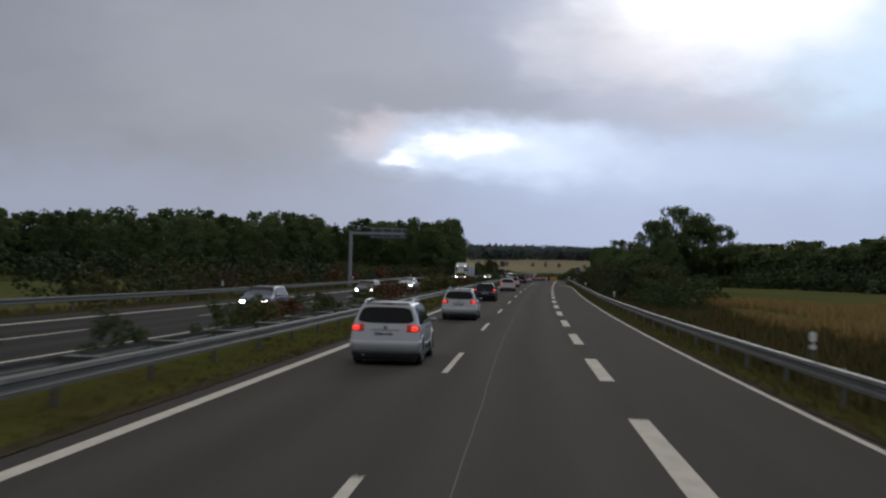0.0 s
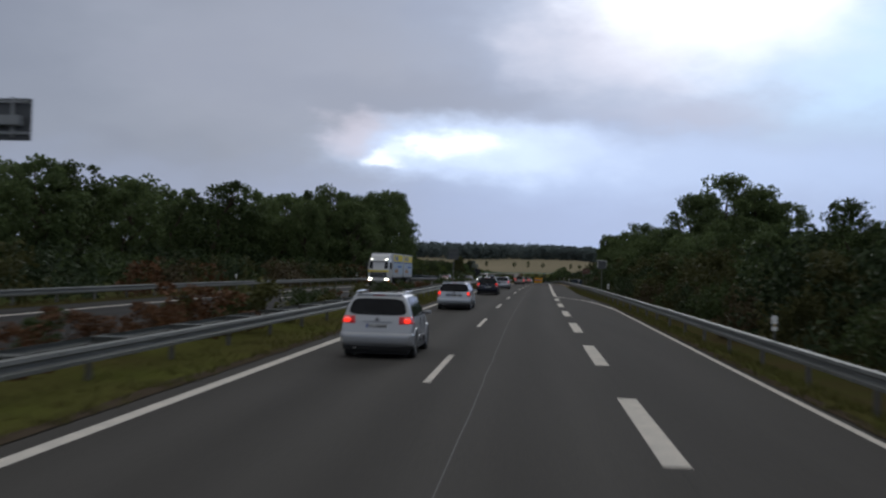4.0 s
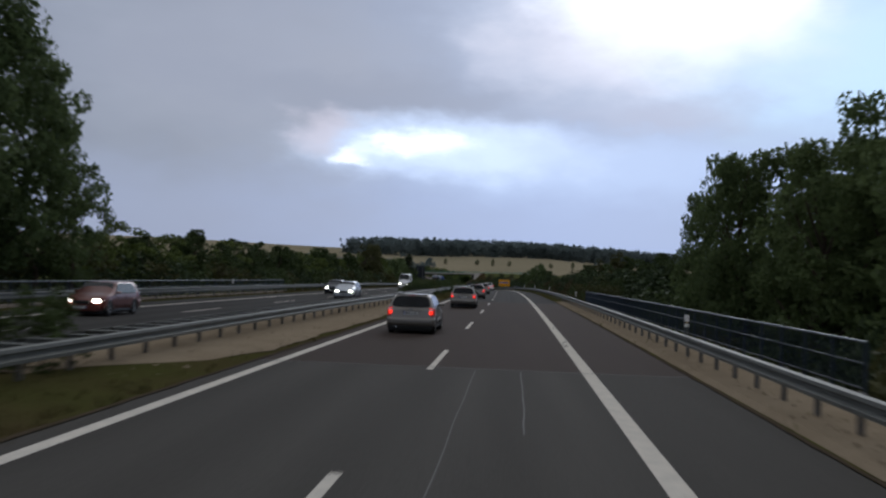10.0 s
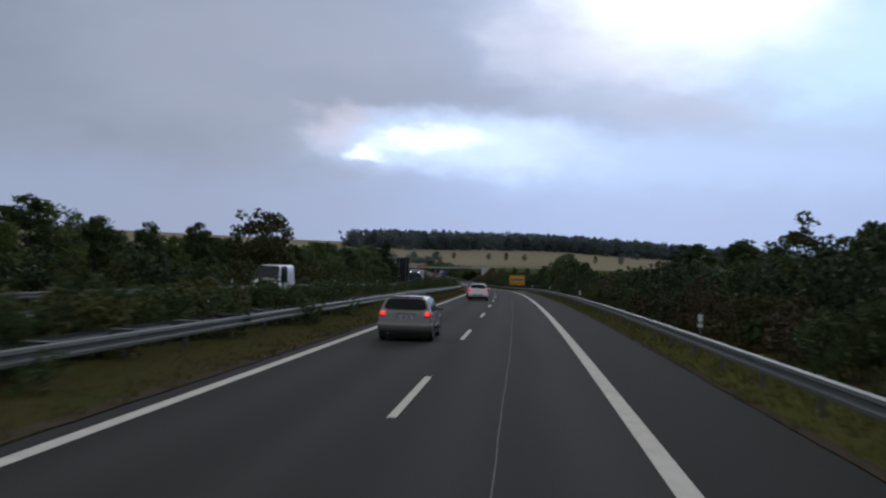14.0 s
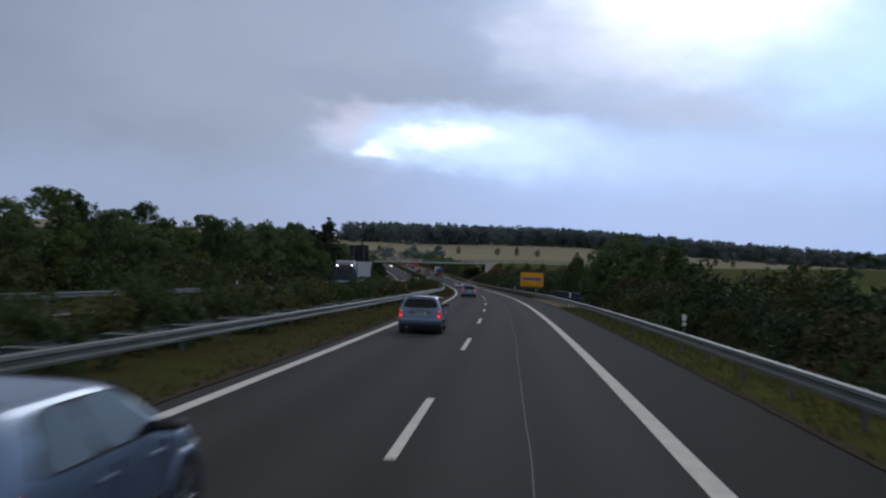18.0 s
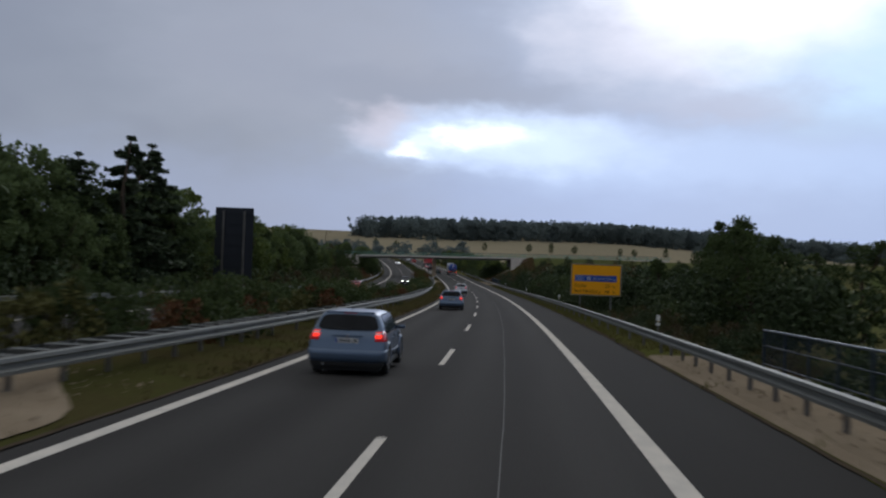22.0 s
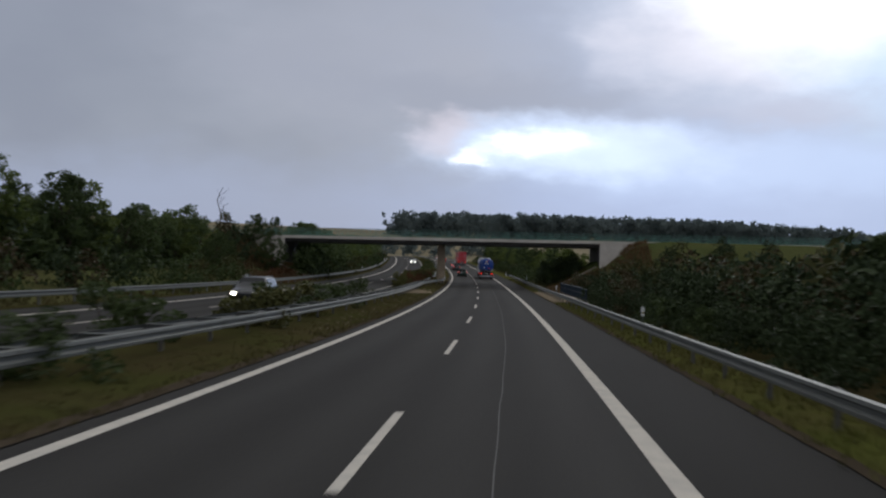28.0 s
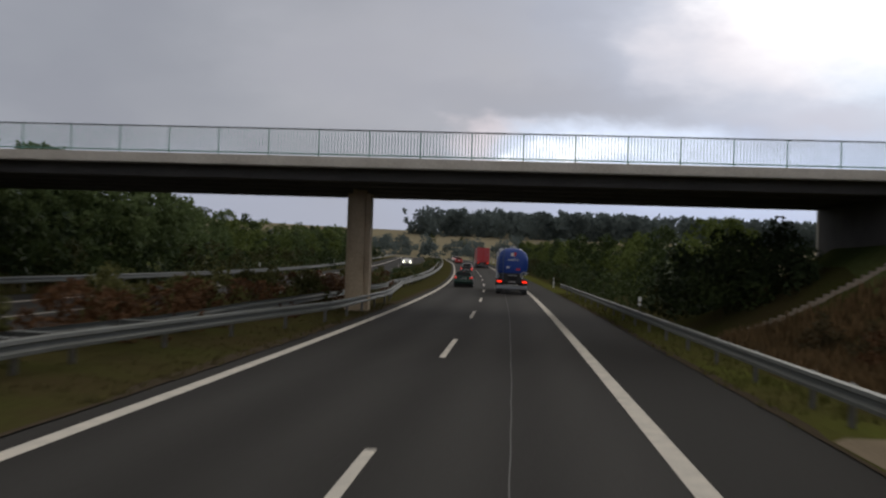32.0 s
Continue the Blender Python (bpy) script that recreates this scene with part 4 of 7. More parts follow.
belt("dark green olive", 150, 300, 5.0, -30, -27, 3.6, 4.0, WEST)
belt("ash lime ash poplar", 300, 400, 5.0, -30, -29, 6.2, 6.4, WEST, (1.1, 1.4))
belt("dark green dark", 292, 440, 3.2, -33, -33, 5.0, 5.2, WEST, (1.2, 1.5))
belt("dark green olive", 296, 470, 4.6, -25.5, -25.5, 3.2, 4.0, WEST)
belt("ash poplar oak lime", 395, 540, 5.5, -31, -30, 6.6, 8.7, WEST)
belt("oak ash oak", 540, 604, 5.0, -30, -29, 9.8, 10.8, WEST)
for s, o, tall in ((433, -28, 9.2), (436.5, -27, 9.6), (440, -26.8, 9.8), (444, -26.8, 9.6), (447.5, -27.2, 8.4)):
    grow("thin", s, o, tall, WEST, 1.1)
belt("green dark olive", 470, 600, 4.6, -25.5, -25.0, 3.6, 3.6, WEST)
belt("oak ash", 505, 580, 8.0, -36, -34, 9.0, 9.5, WEST)
for s, o, tall in ((584.5, -26.0, 12.4), (592.0, -27.0, 12.8), (580.0, -28.0, 10.5)):
    grow("spruce", s, o, tall, WEST, 1.55)
belt("oak ash", 572, 597, 4.0, -27.0, -26.0, 8.4, 7.6, WEST, (0.8, 1.0))
# dense undergrowth closes the gaps between the trunks
belt("dark green dark", 420, 600, 3.0, -36, -36, 6.4, 7.4, WEST, (1.2, 1.5))
belt("dark green dark", 600, 770, 3.0, -36, -37, 7.0, 5.6, WEST, (1.2, 1.5))
belt("ash lime poplar oak", 606, 690, 5.0, -30, -30, 10.4, 8.4, WEST)
belt("olive green brown dark", 600, 765, 4.4, -25.5, -25.5, 3.2, 3.4, WEST)
belt("oak lime oak ash", 655, 775, 4.6, -34, -35, 10.4, 7.0, WEST, (1.0, 1.3))
belt("oak ash oak", 799, 828, 2.6, -26.0, -24.6, 8.2, 7.0, WEST, (0.9, 1.2))
belt("ash lime oak", 808, 1000, 5.5, -27, -26, 5.6, 7.2, WEST)
belt("green dark olive", 800, 1000, 5.0, -23.5, -23.5, 3.5, 3.5, WEST)
belt("ash lime oak", 840, 1060, 7.0, -38, -34, 7.0, 9.0, WEST)
# east side
belt("dark olive green brown", 96, 244, 3.4, 11.6, 11.2, 2.4, 2.4, EAST)
belt("dark olive green brown", 330, 504, 3.2, 11.2, 11.0, 2.4, 2.3, EAST)
belt("olive brown dark", 548, 596, 2.4, 11.6, 12.5, 1.6, 1.2, EAST)
belt("olive brown dark", 550, 596, 2.2, 9.6, 9.6, 1.1, 1.0, EAST)
belt("dark dark", 600, 612, 2.0, 10.0, 11.0, 2.3, 2.3, EAST)
belt("dark green dark", 600, 640, 2.6, 15.0, 17.0, 3.8, 4.2, EAST)
belt("dark green dark", 574, 598, 2.4, 14.6, 15.4, 2.0, 2.2, EAST)
belt("dark green dark", 566, 600, 2.6, 17.5, 18.5, 3.2, 3.4, EAST)
belt("dark olive green", 69, 98, 3.0, 12.8, 13.0, 3.2, 4.0, EAST)
belt("dark green", 90, 104, 3.0, 17.5, 18.0, 3.6, 4.2, EAST)
belt("dark dark green dark", 604, 740, 3.2, 10.8, 10.8, 2.2, 2.2, EAST)
belt("dark olive green", 86, 250, 4.6, 13.5, 12.5, 4.0, 5.0, EAST)
belt("ash oak", 120, 250, 6.5, 19, 17, 6.5, 9.0, EAST)
belt("oak ash_big", 245, 284, 5.5, 24, 17.5, 12.5, 11.5, EAST)
belt("far_oak", 190, 330, 4.6, 78, 50, 12.0, 12.5, EAST, (1.3, 1.8))
belt("far_oak", 200, 330, 6.0, 88, 58, 13.0, 13.5, EAST, (1.3, 1.8))
belt("dark", 190, 330, 2.8, 75, 48, 8.0, 8.0, EAST, (1.2, 1.6))
belt("dark green", 150, 290, 4.0, 74, 44, 5.5, 5.5, EAST, (1.2, 1.6))
for s, o, tall, f in ((286, 38, 27, 1.0), (279, 31, 22, 0.95), (293, 45, 22, 1.0), (270, 34, 16, 1.0), (296, 27, 16, 1.0), (281, 21, 16, 0.95), (263, 18, 13.5, 0.95), (288, 18, 14, 0.9), (276, 16.5, 12.5, 0.9), (304, 24, 8.5, 0.95), (314, 20, 8.0, 0.9), (288, 45, 24, 1.1), (283, 34, 22, 1.1), (294, 52, 20, 1.1)):
    grow("ash_big", s, o, tall, EAST, f)
for s, o, tall, f in ((302.5, 15.8, 12.4, 0.5), (293.5, 15.5, 14.2, 0.6), (287, 15.0, 13.0, 0.6)):
    grow("ash_big", s, o, tall, EAST, f)
belt("dark green olive", 250, 420, 4.6, 13.5, 13.0, 4.0, 4.2, EAST)
belt("ash poplar ash", 328, 420, 6.0, 20, 18, 6.6, 6.3, EAST, (1.1, 1.4))
belt("dark green dark", 296, 425, 2.6, 17.0, 16.5, 4.8, 4.6, EAST, (1.1, 1.5))
for s, o, tall in ((354, 15.5, 6.4), (362, 16.5, 6.8), (373, 15, 6.0)):
    grow("thin", s, o, tall, EAST, 1.0)
belt("olive dark dark brown", 380, 500, 4.0, 12.5, 12.0, 3.4, 3.6, EAST)
belt("ash dark olive", 400, 505, 6.0, 19, 18, 4.5, 5.0, EAST)
belt("ash oak", 508, 543, 4.4, 17.5, 16.8, 9.4, 11.0, EAST)
belt("dark green", 500, 566, 4.4, 13.4, 14.2, 4.2, 4.0, EAST)
belt("dark green", 566, 600, 4.4, 18.5, 18.0, 4.0, 4.0, EAST)
belt("ash dark poplar", 560, 700, 5.5, 21, 16, 6.2, 5.4, EAST)
for s, o, tall in ((564, 14.0, 6.2), (569, 14.6, 7.0), (574, 15.6, 7.2), (580, 16.2, 6.6)):
    grow("ash", s, o, tall, EAST, 0.9)
belt("dark dark green dark brown", 604, 766, 4.2, 12.4, 12.2, 4.2, 3.6, EAST)
belt("brown rust brown olive", 766, 783, 2.6, 13.0, 12.5, 1.6, 1.8, EAST)
belt("rust brown olive dark", 770, 785, 2.6, 11.5, 17.0, 1.2, 1.5, EAST)
belt("dark green dark", 793, 806, 2.0, 12.0, 12.0, 3.8, 3.8, EAST)
belt("dark green dark", 792, 802, 2.4, 14.5, 14.5, 2.4, 2.2, EAST)
belt("brown olive rust", 766, 784, 3.0, 18.5, 19.0, 2.2, 2.2, EAST)
for k in range(7):
    belt("olive dark brown dark", 774, 783, 1.2, 21 + 6 * k, 27 + 6 * k, 2.6, 2.8, EAST)
for k in range(3):
    belt("olive green brown dark", 780, 787, 1.6, -31 - 5 * k, -35 - 5 * k, 3.0, 3.4, WEST)
belt("brown dark olive", 690, 776, 3.0, 34, 33, 6.4, 5.6, EAST, (1.1, 1.4))
belt("green dark olive", 690, 776, 3.4, 46, 47, 6.6, 5.4, EAST, (1.2, 1.6))
belt("brown olive rust dark", 776, 786, 2.2, -25.0, -26.5, 1.8, 2.4, WEST)
belt("dark olive dark brown", 690, 774, 3.2, 18, 19, 5.4, 4.2, EAST, (1.0, 1.3))
belt("dark brown olive", 690, 776, 3.2, 26, 26, 6.0, 5.0, EAST, (1.0, 1.3))
for s, o, tall in ((782.5, -27.2, 6.4), (786, -30.5, 4.6), (800, -30.5, 4.4), (802, -33, 4.2), (758, -28, 4.8), (763, -29.5, 5.0), (770, -30.5, 5.0), (776, -37, 6.0), (772, -40, 6.5), (768, -36, 6.0)):
    grow("ash", s, o, tall, WEST, 1.0)
belt("dark green dark", 787, 804, 2.0, -24.0, -25.5, 4.4, 4.6, WEST)
belt("lime poplar lime ash", 806, 990, 5.0, 14.5, 13.5, 6.6, 6.2, EAST)
belt("green dark olive", 802, 1000, 4.8, 10.8, 11, 3.0, 3.0, EAST)
belt("ash lime poplar", 830, 1060, 7.0, 22, 22, 6.0, 6.2, EAST)
# median shrubs stand behind the guardrail
belt("low low_olive", -10, 60, 5.0, -8.4, -8.6, 1.5, 1.5, MEDIAN, (0.8, 1.0))
for s, f in ((63.5, 1.3), (67, 1.4), (70, 1.2)):
    grow("low_rust", s, -8.3, 1.9, MEDIAN, f)
for s in (33, 37, 106, 110):
    grow("low_rust", s, -8.3, 1.5, MEDIAN, 1.2)
for s, f in ((93.5, 1.2), (95.5, 1.3), (98, 1.2)):
    grow("low_olive", s, -8.2, 2.3, MEDIAN, f)
grow("low_rust", 101.5, -8.2, 1.6, MEDIAN, 1.2)
grow("low_rust", 118, -8.2, 2.0, MEDIAN, 1.3)
grow("low_olive", 124, -8.2, 1.9, MEDIAN, 1.3)
belt("low low_olive low_rust low", 112, 240, 2.8, -8.8, -8.8, 1.35, 1.35, MEDIAN, (0.8, 1.1))
belt("low low low_olive low", 331, 376, 1.15, -8.3, -8.5, 1.8, 2.0, MEDIAN, (0.9, 1.15))
belt("low low low_olive low", 376, 442, 1.5, -8.8, -8.8, 1.6, 1.7, MEDIAN, (0.8, 1.0))
belt("low low_olive low", 442, 505, 1.45, -8.8, -8.8, 2.0, 2.2, MEDIAN, (0.75, 0.95))
belt("low low_olive low low_rust low", 537, 577, 1.4, -8.8, -8.8, 2.2, 2.1, MEDIAN, (0.75, 0.95))
belt("low_olive low low low_rust", 577, 622, 1.6, -8.8, -8.8, 2.0, 1.6, MEDIAN, (0.75, 0.95))
belt("low low low_olive", 624, 735, 7.5, -8.5, -8.4, 1.9, 1.8, MEDIAN, (1.2, 1.5))
grow("low", 248.0, -7.5, 1.9, MEDIAN, 0.9)
belt("low_rust low_rust low_olive", 766, 830, 1.9, -8.8, -8.8, 2.0, 1.8, MEDIAN, (0.8, 1.1))
belt("low low_olive", 830, 980, 4.0, -8.3, -8.3, 1.5, 1.5, MEDIAN)
for key, quads in JOINED.items():
    ob = new("roadside_thicket", cards("roadside_thicket", np.concatenate(quads), bpy.data.materials[key]))
    tagged(ob, "thicket of " + key.replace("_", " ") + " beyond the verge", "shrubbery", kind="stuff")

# ---- the wooded ridge and field trees ----
def far_wood(name, spots, mat, label, tall=(17, 23), count=11, size=1.45):
    r = rng(400 + len(spots))
    cen, rad = [], []
    for x, y in spots:
        z, k = hill(x, y) - 1, r.uniform(*tall)
        for i in range(8):
            e = r.uniform(-0.05, 1.0)
            q = 3.6 * (1 - 0.6 * e)
            cen.append((x + r.normal() * q, y + r.normal() * q, z + k * e))
            rad.append(r.uniform(1.6, 2.8))
    ob = new(name, cards(name, leaves(np.array(cen), np.array(rad), count, size, r), mat))
    return tagged(ob, label, "forest", kind="stuff")


r = rng(77)
spots = []
for k in range(2600):
    x = r.uniform(-160, 800)
    near = 1345 + 30 * noise.noise((x * 0.008, 0, 0)) + 14 * noise.noise((x * 0.04, 3, 0)) + 0.05 * max(0, x)
    y = near + 250 * r.uniform(0, 1) ** 1.4
    if x > -140 + 0.14 * (y - 1345):
        spots.append((x, y))
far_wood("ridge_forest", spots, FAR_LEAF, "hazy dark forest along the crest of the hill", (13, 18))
spots = [(r.uniform(-230, -20), 1180 + 30 * r.normal()) for k in range(60)]
spots += [(r.uniform(150, 900), 1330 + 40 * r.normal()) for k in range(70)]
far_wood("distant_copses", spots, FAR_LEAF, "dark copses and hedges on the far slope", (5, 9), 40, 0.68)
for k in range(15):
    x = -95 + 22 * k + r.uniform(-7, 7)
    y = 1222 + r.uniform(-6, 6) - 0.10 * x
    tree = thing("field_tree", pose(x, y, hill(x, y) - 0.3, 0, 0, r.uniform(0, 360)) @ Matrix.Diagonal((0.75, 0.75, r.uniform(0.55, 0.8), 1)),
                 "small round tree in a row on the stubble slope", "tree", "row of field trees")
    me = ASH[k % 2]
    part("trunk", me[0], None, tree)
    part("crown", me[1], None, tree)

# ---- vehicles ----
GLASS = material("tinted_car_glass", (0.010, 0.012, 0.014), 0.07, spec=0.4)
GLASS_BACK = material("dark_tailgate_glass", (0.006, 0.007, 0.009), 0.10, spec=0.15, vary=0.5, scale=1.5, tint=(0.020, 0.022, 0.026))
GLASS_SIDE = material("side_window_glass", (0.016, 0.024, 0.030), 0.05, spec=0.42)
BADGE = material("dull_badge", (0.22, 0.22, 0.23), 0.4, 0.5)
PLATE_BLUE = material("plate_blue_band", (0.02, 0.06, 0.30), 0.5)
TYRE = material("tyre_rubber", (0.018, 0.018, 0.018), 0.85, vary=0.3, scale=8)
RIM = material("alloy_rim", (0.50, 0.51, 0.52), 0.38, 0.3, vary=0.3, scale=6)
UNDER = material("black_underbody", (0.010, 0.010, 0.010), 0.8)
CHROME = material("chrome_trim", (0.55, 0.56, 0.57), 0.2, 0.9)
TAIL_ON = material("lit_tail_lamp", (0.45, 0.01, 0.008), 0.25, emit=(1.0, 0.030, 0.008), power=1.35)
TAIL_GLASS = material("red_tail_lamp_glass", (0.32, 0.010, 0.010), 0.15, coat=0.5, emit=(1.0, 0.01, 0.01), power=0.10)
TAIL_OFF = material("red_lamp_glass", (0.30, 0.012, 0.010), 0.15, coat=0.5)
HEAD_ON = material("lit_headlamp", (0.9, 0.88, 0.8), 0.2, emit=(1.0, 0.93, 0.72), power=9.0)
CLEAR = material("clear_lamp_glass", (0.55, 0.56, 0.57), 0.12, 0.2)
AMBER = material("amber_lamp", (0.8, 0.25, 0.01), 0.3, emit=(1.0, 0.35, 0.02), power=0.8)
PLATE = material("number_plate", (0.62, 0.62, 0.60), 0.5, vary=0.2, scale=9)
PLATE_MARK = material("plate_marks", (0.05, 0.05, 0.055), 0.6)


def paint(name, color, metal=0.35, rough=0.38):
    dark = max(color) < 0.06
    return material(name, color, 0.3 if dark else rough, metal, vary=0.25, scale=1.1, tint=tuple(0.8 * c for c in color), spec=0.22 if dark else 0.5, coat=0.2 if dark else 0.45)


def panel(bm, c00, c10, c11, c01, u0, u1, v0, v1, lift=0.008, power=7.0, n=28):
    """A rounded pane laid on the four-cornered face c, proud by lift."""
    c00, c10, c11, c01 = (Vector(c) for c in (c00, c10, c11, c01))
    nrm = (c10 - c00).cross(c01 - c00).normalized() * lift

    def at(u, v):
        return (c00 * (1 - u) + c10 * u) * (1 - v) + (c01 * (1 - u) + c11 * u) * v + nrm
    ring = []
    for k in range(n):
        a = 2 * math.pi * k / n
        ca, sa = math.cos(a), math.sin(a)
        x = math.copysign(abs(ca) ** (2 / power), ca)
        y = math.copysign(abs(sa) ** (2 / power), sa)
        ring.append(bm.verts.new(at(u0 + (u1 - u0) * (x + 1) / 2, v0 + (v1 - v0) * (y + 1) / 2)))
    bm.faces.new(ring)
    low = [bm.verts.new(v.co - nrm * 1.6) for v in ring]
    for k in range(n):
        bm.faces.new((ring[k], low[k], low[(k + 1) % n], ring[(k + 1) % n]))
    return bm


def loft(rings, cap=True):
    bm = bmesh.new()
    rows = [[bm.verts.new(p) for p in ring] for ring in rings]
    n = len(rows[0])
    for a, b in zip(rows, rows[1:]):
        for k in range(n):
            bm.faces.new((a[k], a[(k + 1) % n], b[(k + 1) % n], b[k]))
    if cap:
        bm.faces.new(rows[0][::-1])
        bm.faces.new(rows[-1])
    bmesh.ops.recalc_face_normals(bm, faces=bm.faces)
    return bm


def smooth_part(name, bm, mat, parent, level=1, label=""):
    ob = part(name, bm, mat, parent, label, True)
    mod = ob.modifiers.new("rounding", "SUBSURF")
    mod.levels = mod.render_levels = level
    return ob


def disc_wheel(parent, x, y, r, w, rim_mat=RIM, name="wheel"):
    """A wheel with its tyre and rim; x is its outer face, away from the middle."""
    sgn = 1 if x > 0 else -1
    hub = thing(name, pose(x, y, r), "", "")
    hub.parent = parent
    hub.matrix_local = pose(x, y, r)
    prof = [(0.0, r * 0.62), (0.0, r * 0.90), (0.02, r * 0.97), (0.05, r), (w - 0.05, r), (w - 0.02, r * 0.97), (w, r * 0.9), (w, r * 0.62)]
    rings = [[(-sgn * px, pr * math.cos(a), pr * math.sin(a)) for px, pr in prof] for a in [2 * math.pi * k / 24 for k in range(24)]]
    bm = bmesh.new()
    rows = [[bm.verts.new(p) for p in ring] for ring in rings]
    for i in range(24):
        a, b = rows[i], rows[(i + 1) % 24]
        for k in range(len(prof) - 1):
            bm.faces.new((a[k], a[k + 1], b[k + 1], b[k]))
    bmesh.ops.recalc_face_normals(bm, faces=bm.faces)
    part("tyre", bm, TYRE, hub, "", True)
    bm = bmesh.new()
    rod(bm, (-sgn * 0.035, 0, 0), (-sgn * (w - 0.02), 0, 0), r * 0.64, None, 20)
    rod(bm, (-sgn * 0.005, 0, 0), (-sgn * 0.04, 0, 0), r * 0.16, None, 12)
    for k in range(5):
        a = 2 * math.pi * k / 5
        rod(bm, (-sgn * 0.03, 0, 0), (-sgn * 0.02, r * 0.6 * math.cos(a), r * 0.6 * math.sin(a)), r * 0.09, r * 0.07, 5)
    part("rim", bm, rim_mat, hub)
    return hub


def marks(bm, x0, x1, z0, z1, y, seed):
    """Bars in place of a number, held together by a hairline along their foot."""
    r, x = rng(seed), x0
    edges, solid = [x0], []
    while x < x1 - 0.03:
        w = r.uniform(0.025, 0.045)
        x += w
        edges.append(x)
        solid.append(True)
        x += 0.018 if r.uniform() < 0.75 else 0.06
        edges.append(x)
        solid.append(False)
    edges, solid = edges[:-1], solid[:-1]
    rows = [[bm.verts.new((e, y - 0.003, z)) for e in edges] for z in (z0, z0 + 0.003, z1)]
    for k, on in enumerate(solid):
        for a, b in ((0, 1), (1, 2)) if on else ((0, 1),):
            bm.faces.new((rows[a][k], rows[a][k + 1], rows[b][k + 1], rows[b][k]))
    bmesh.ops.solidify(bm, geom=bm.faces[:], thickness=0.002)
    for v in [v for v in bm.verts if not v.link_faces]:
        bm.verts.remove(v)
    return bm


def wrap(off, half, tail, z0, z1, x_in, reach, n=4, thick=0.03, cut=None):
    """A shell that follows a car's rear corner: across the back from x_in outwards and round along the side by reach.
    With cut, the inner edge runs from x_in at the top to cut at the foot."""
    rings = []
    for k in range(n + 1):
        z = z0 + (z1 - z0) * k / n
        w, y = half(z), tail(z)
        xi = x_in if cut is None else cut + (x_in - cut) * k / n
        path = [(xi, y - off), (0.5 * (xi + w - 0.08), y - off), (w - 0.10, y - off + 0.004), (w - 0.035, y + 0.022 - off * 0.7), (w + off * 0.6, y + 0.10),
                (w + off, y + 0.5 * (0.10 + reach)), (w + off, y + reach)]
        inner = [(x - thick * (0.2 if i < 3 else 1.0), yy + thick * (1.0 if i < 4 else 0.3)) for i, (x, yy) in enumerate(path)]
        rings.append([(x, yy, z) for x, yy in path] + [(x, yy, z) for x, yy in reversed(inner)])
    return rings


def mirrored(rings, sgn):
    return [[(sgn * x, y, z) for x, y, z in ring] for ring in rings]


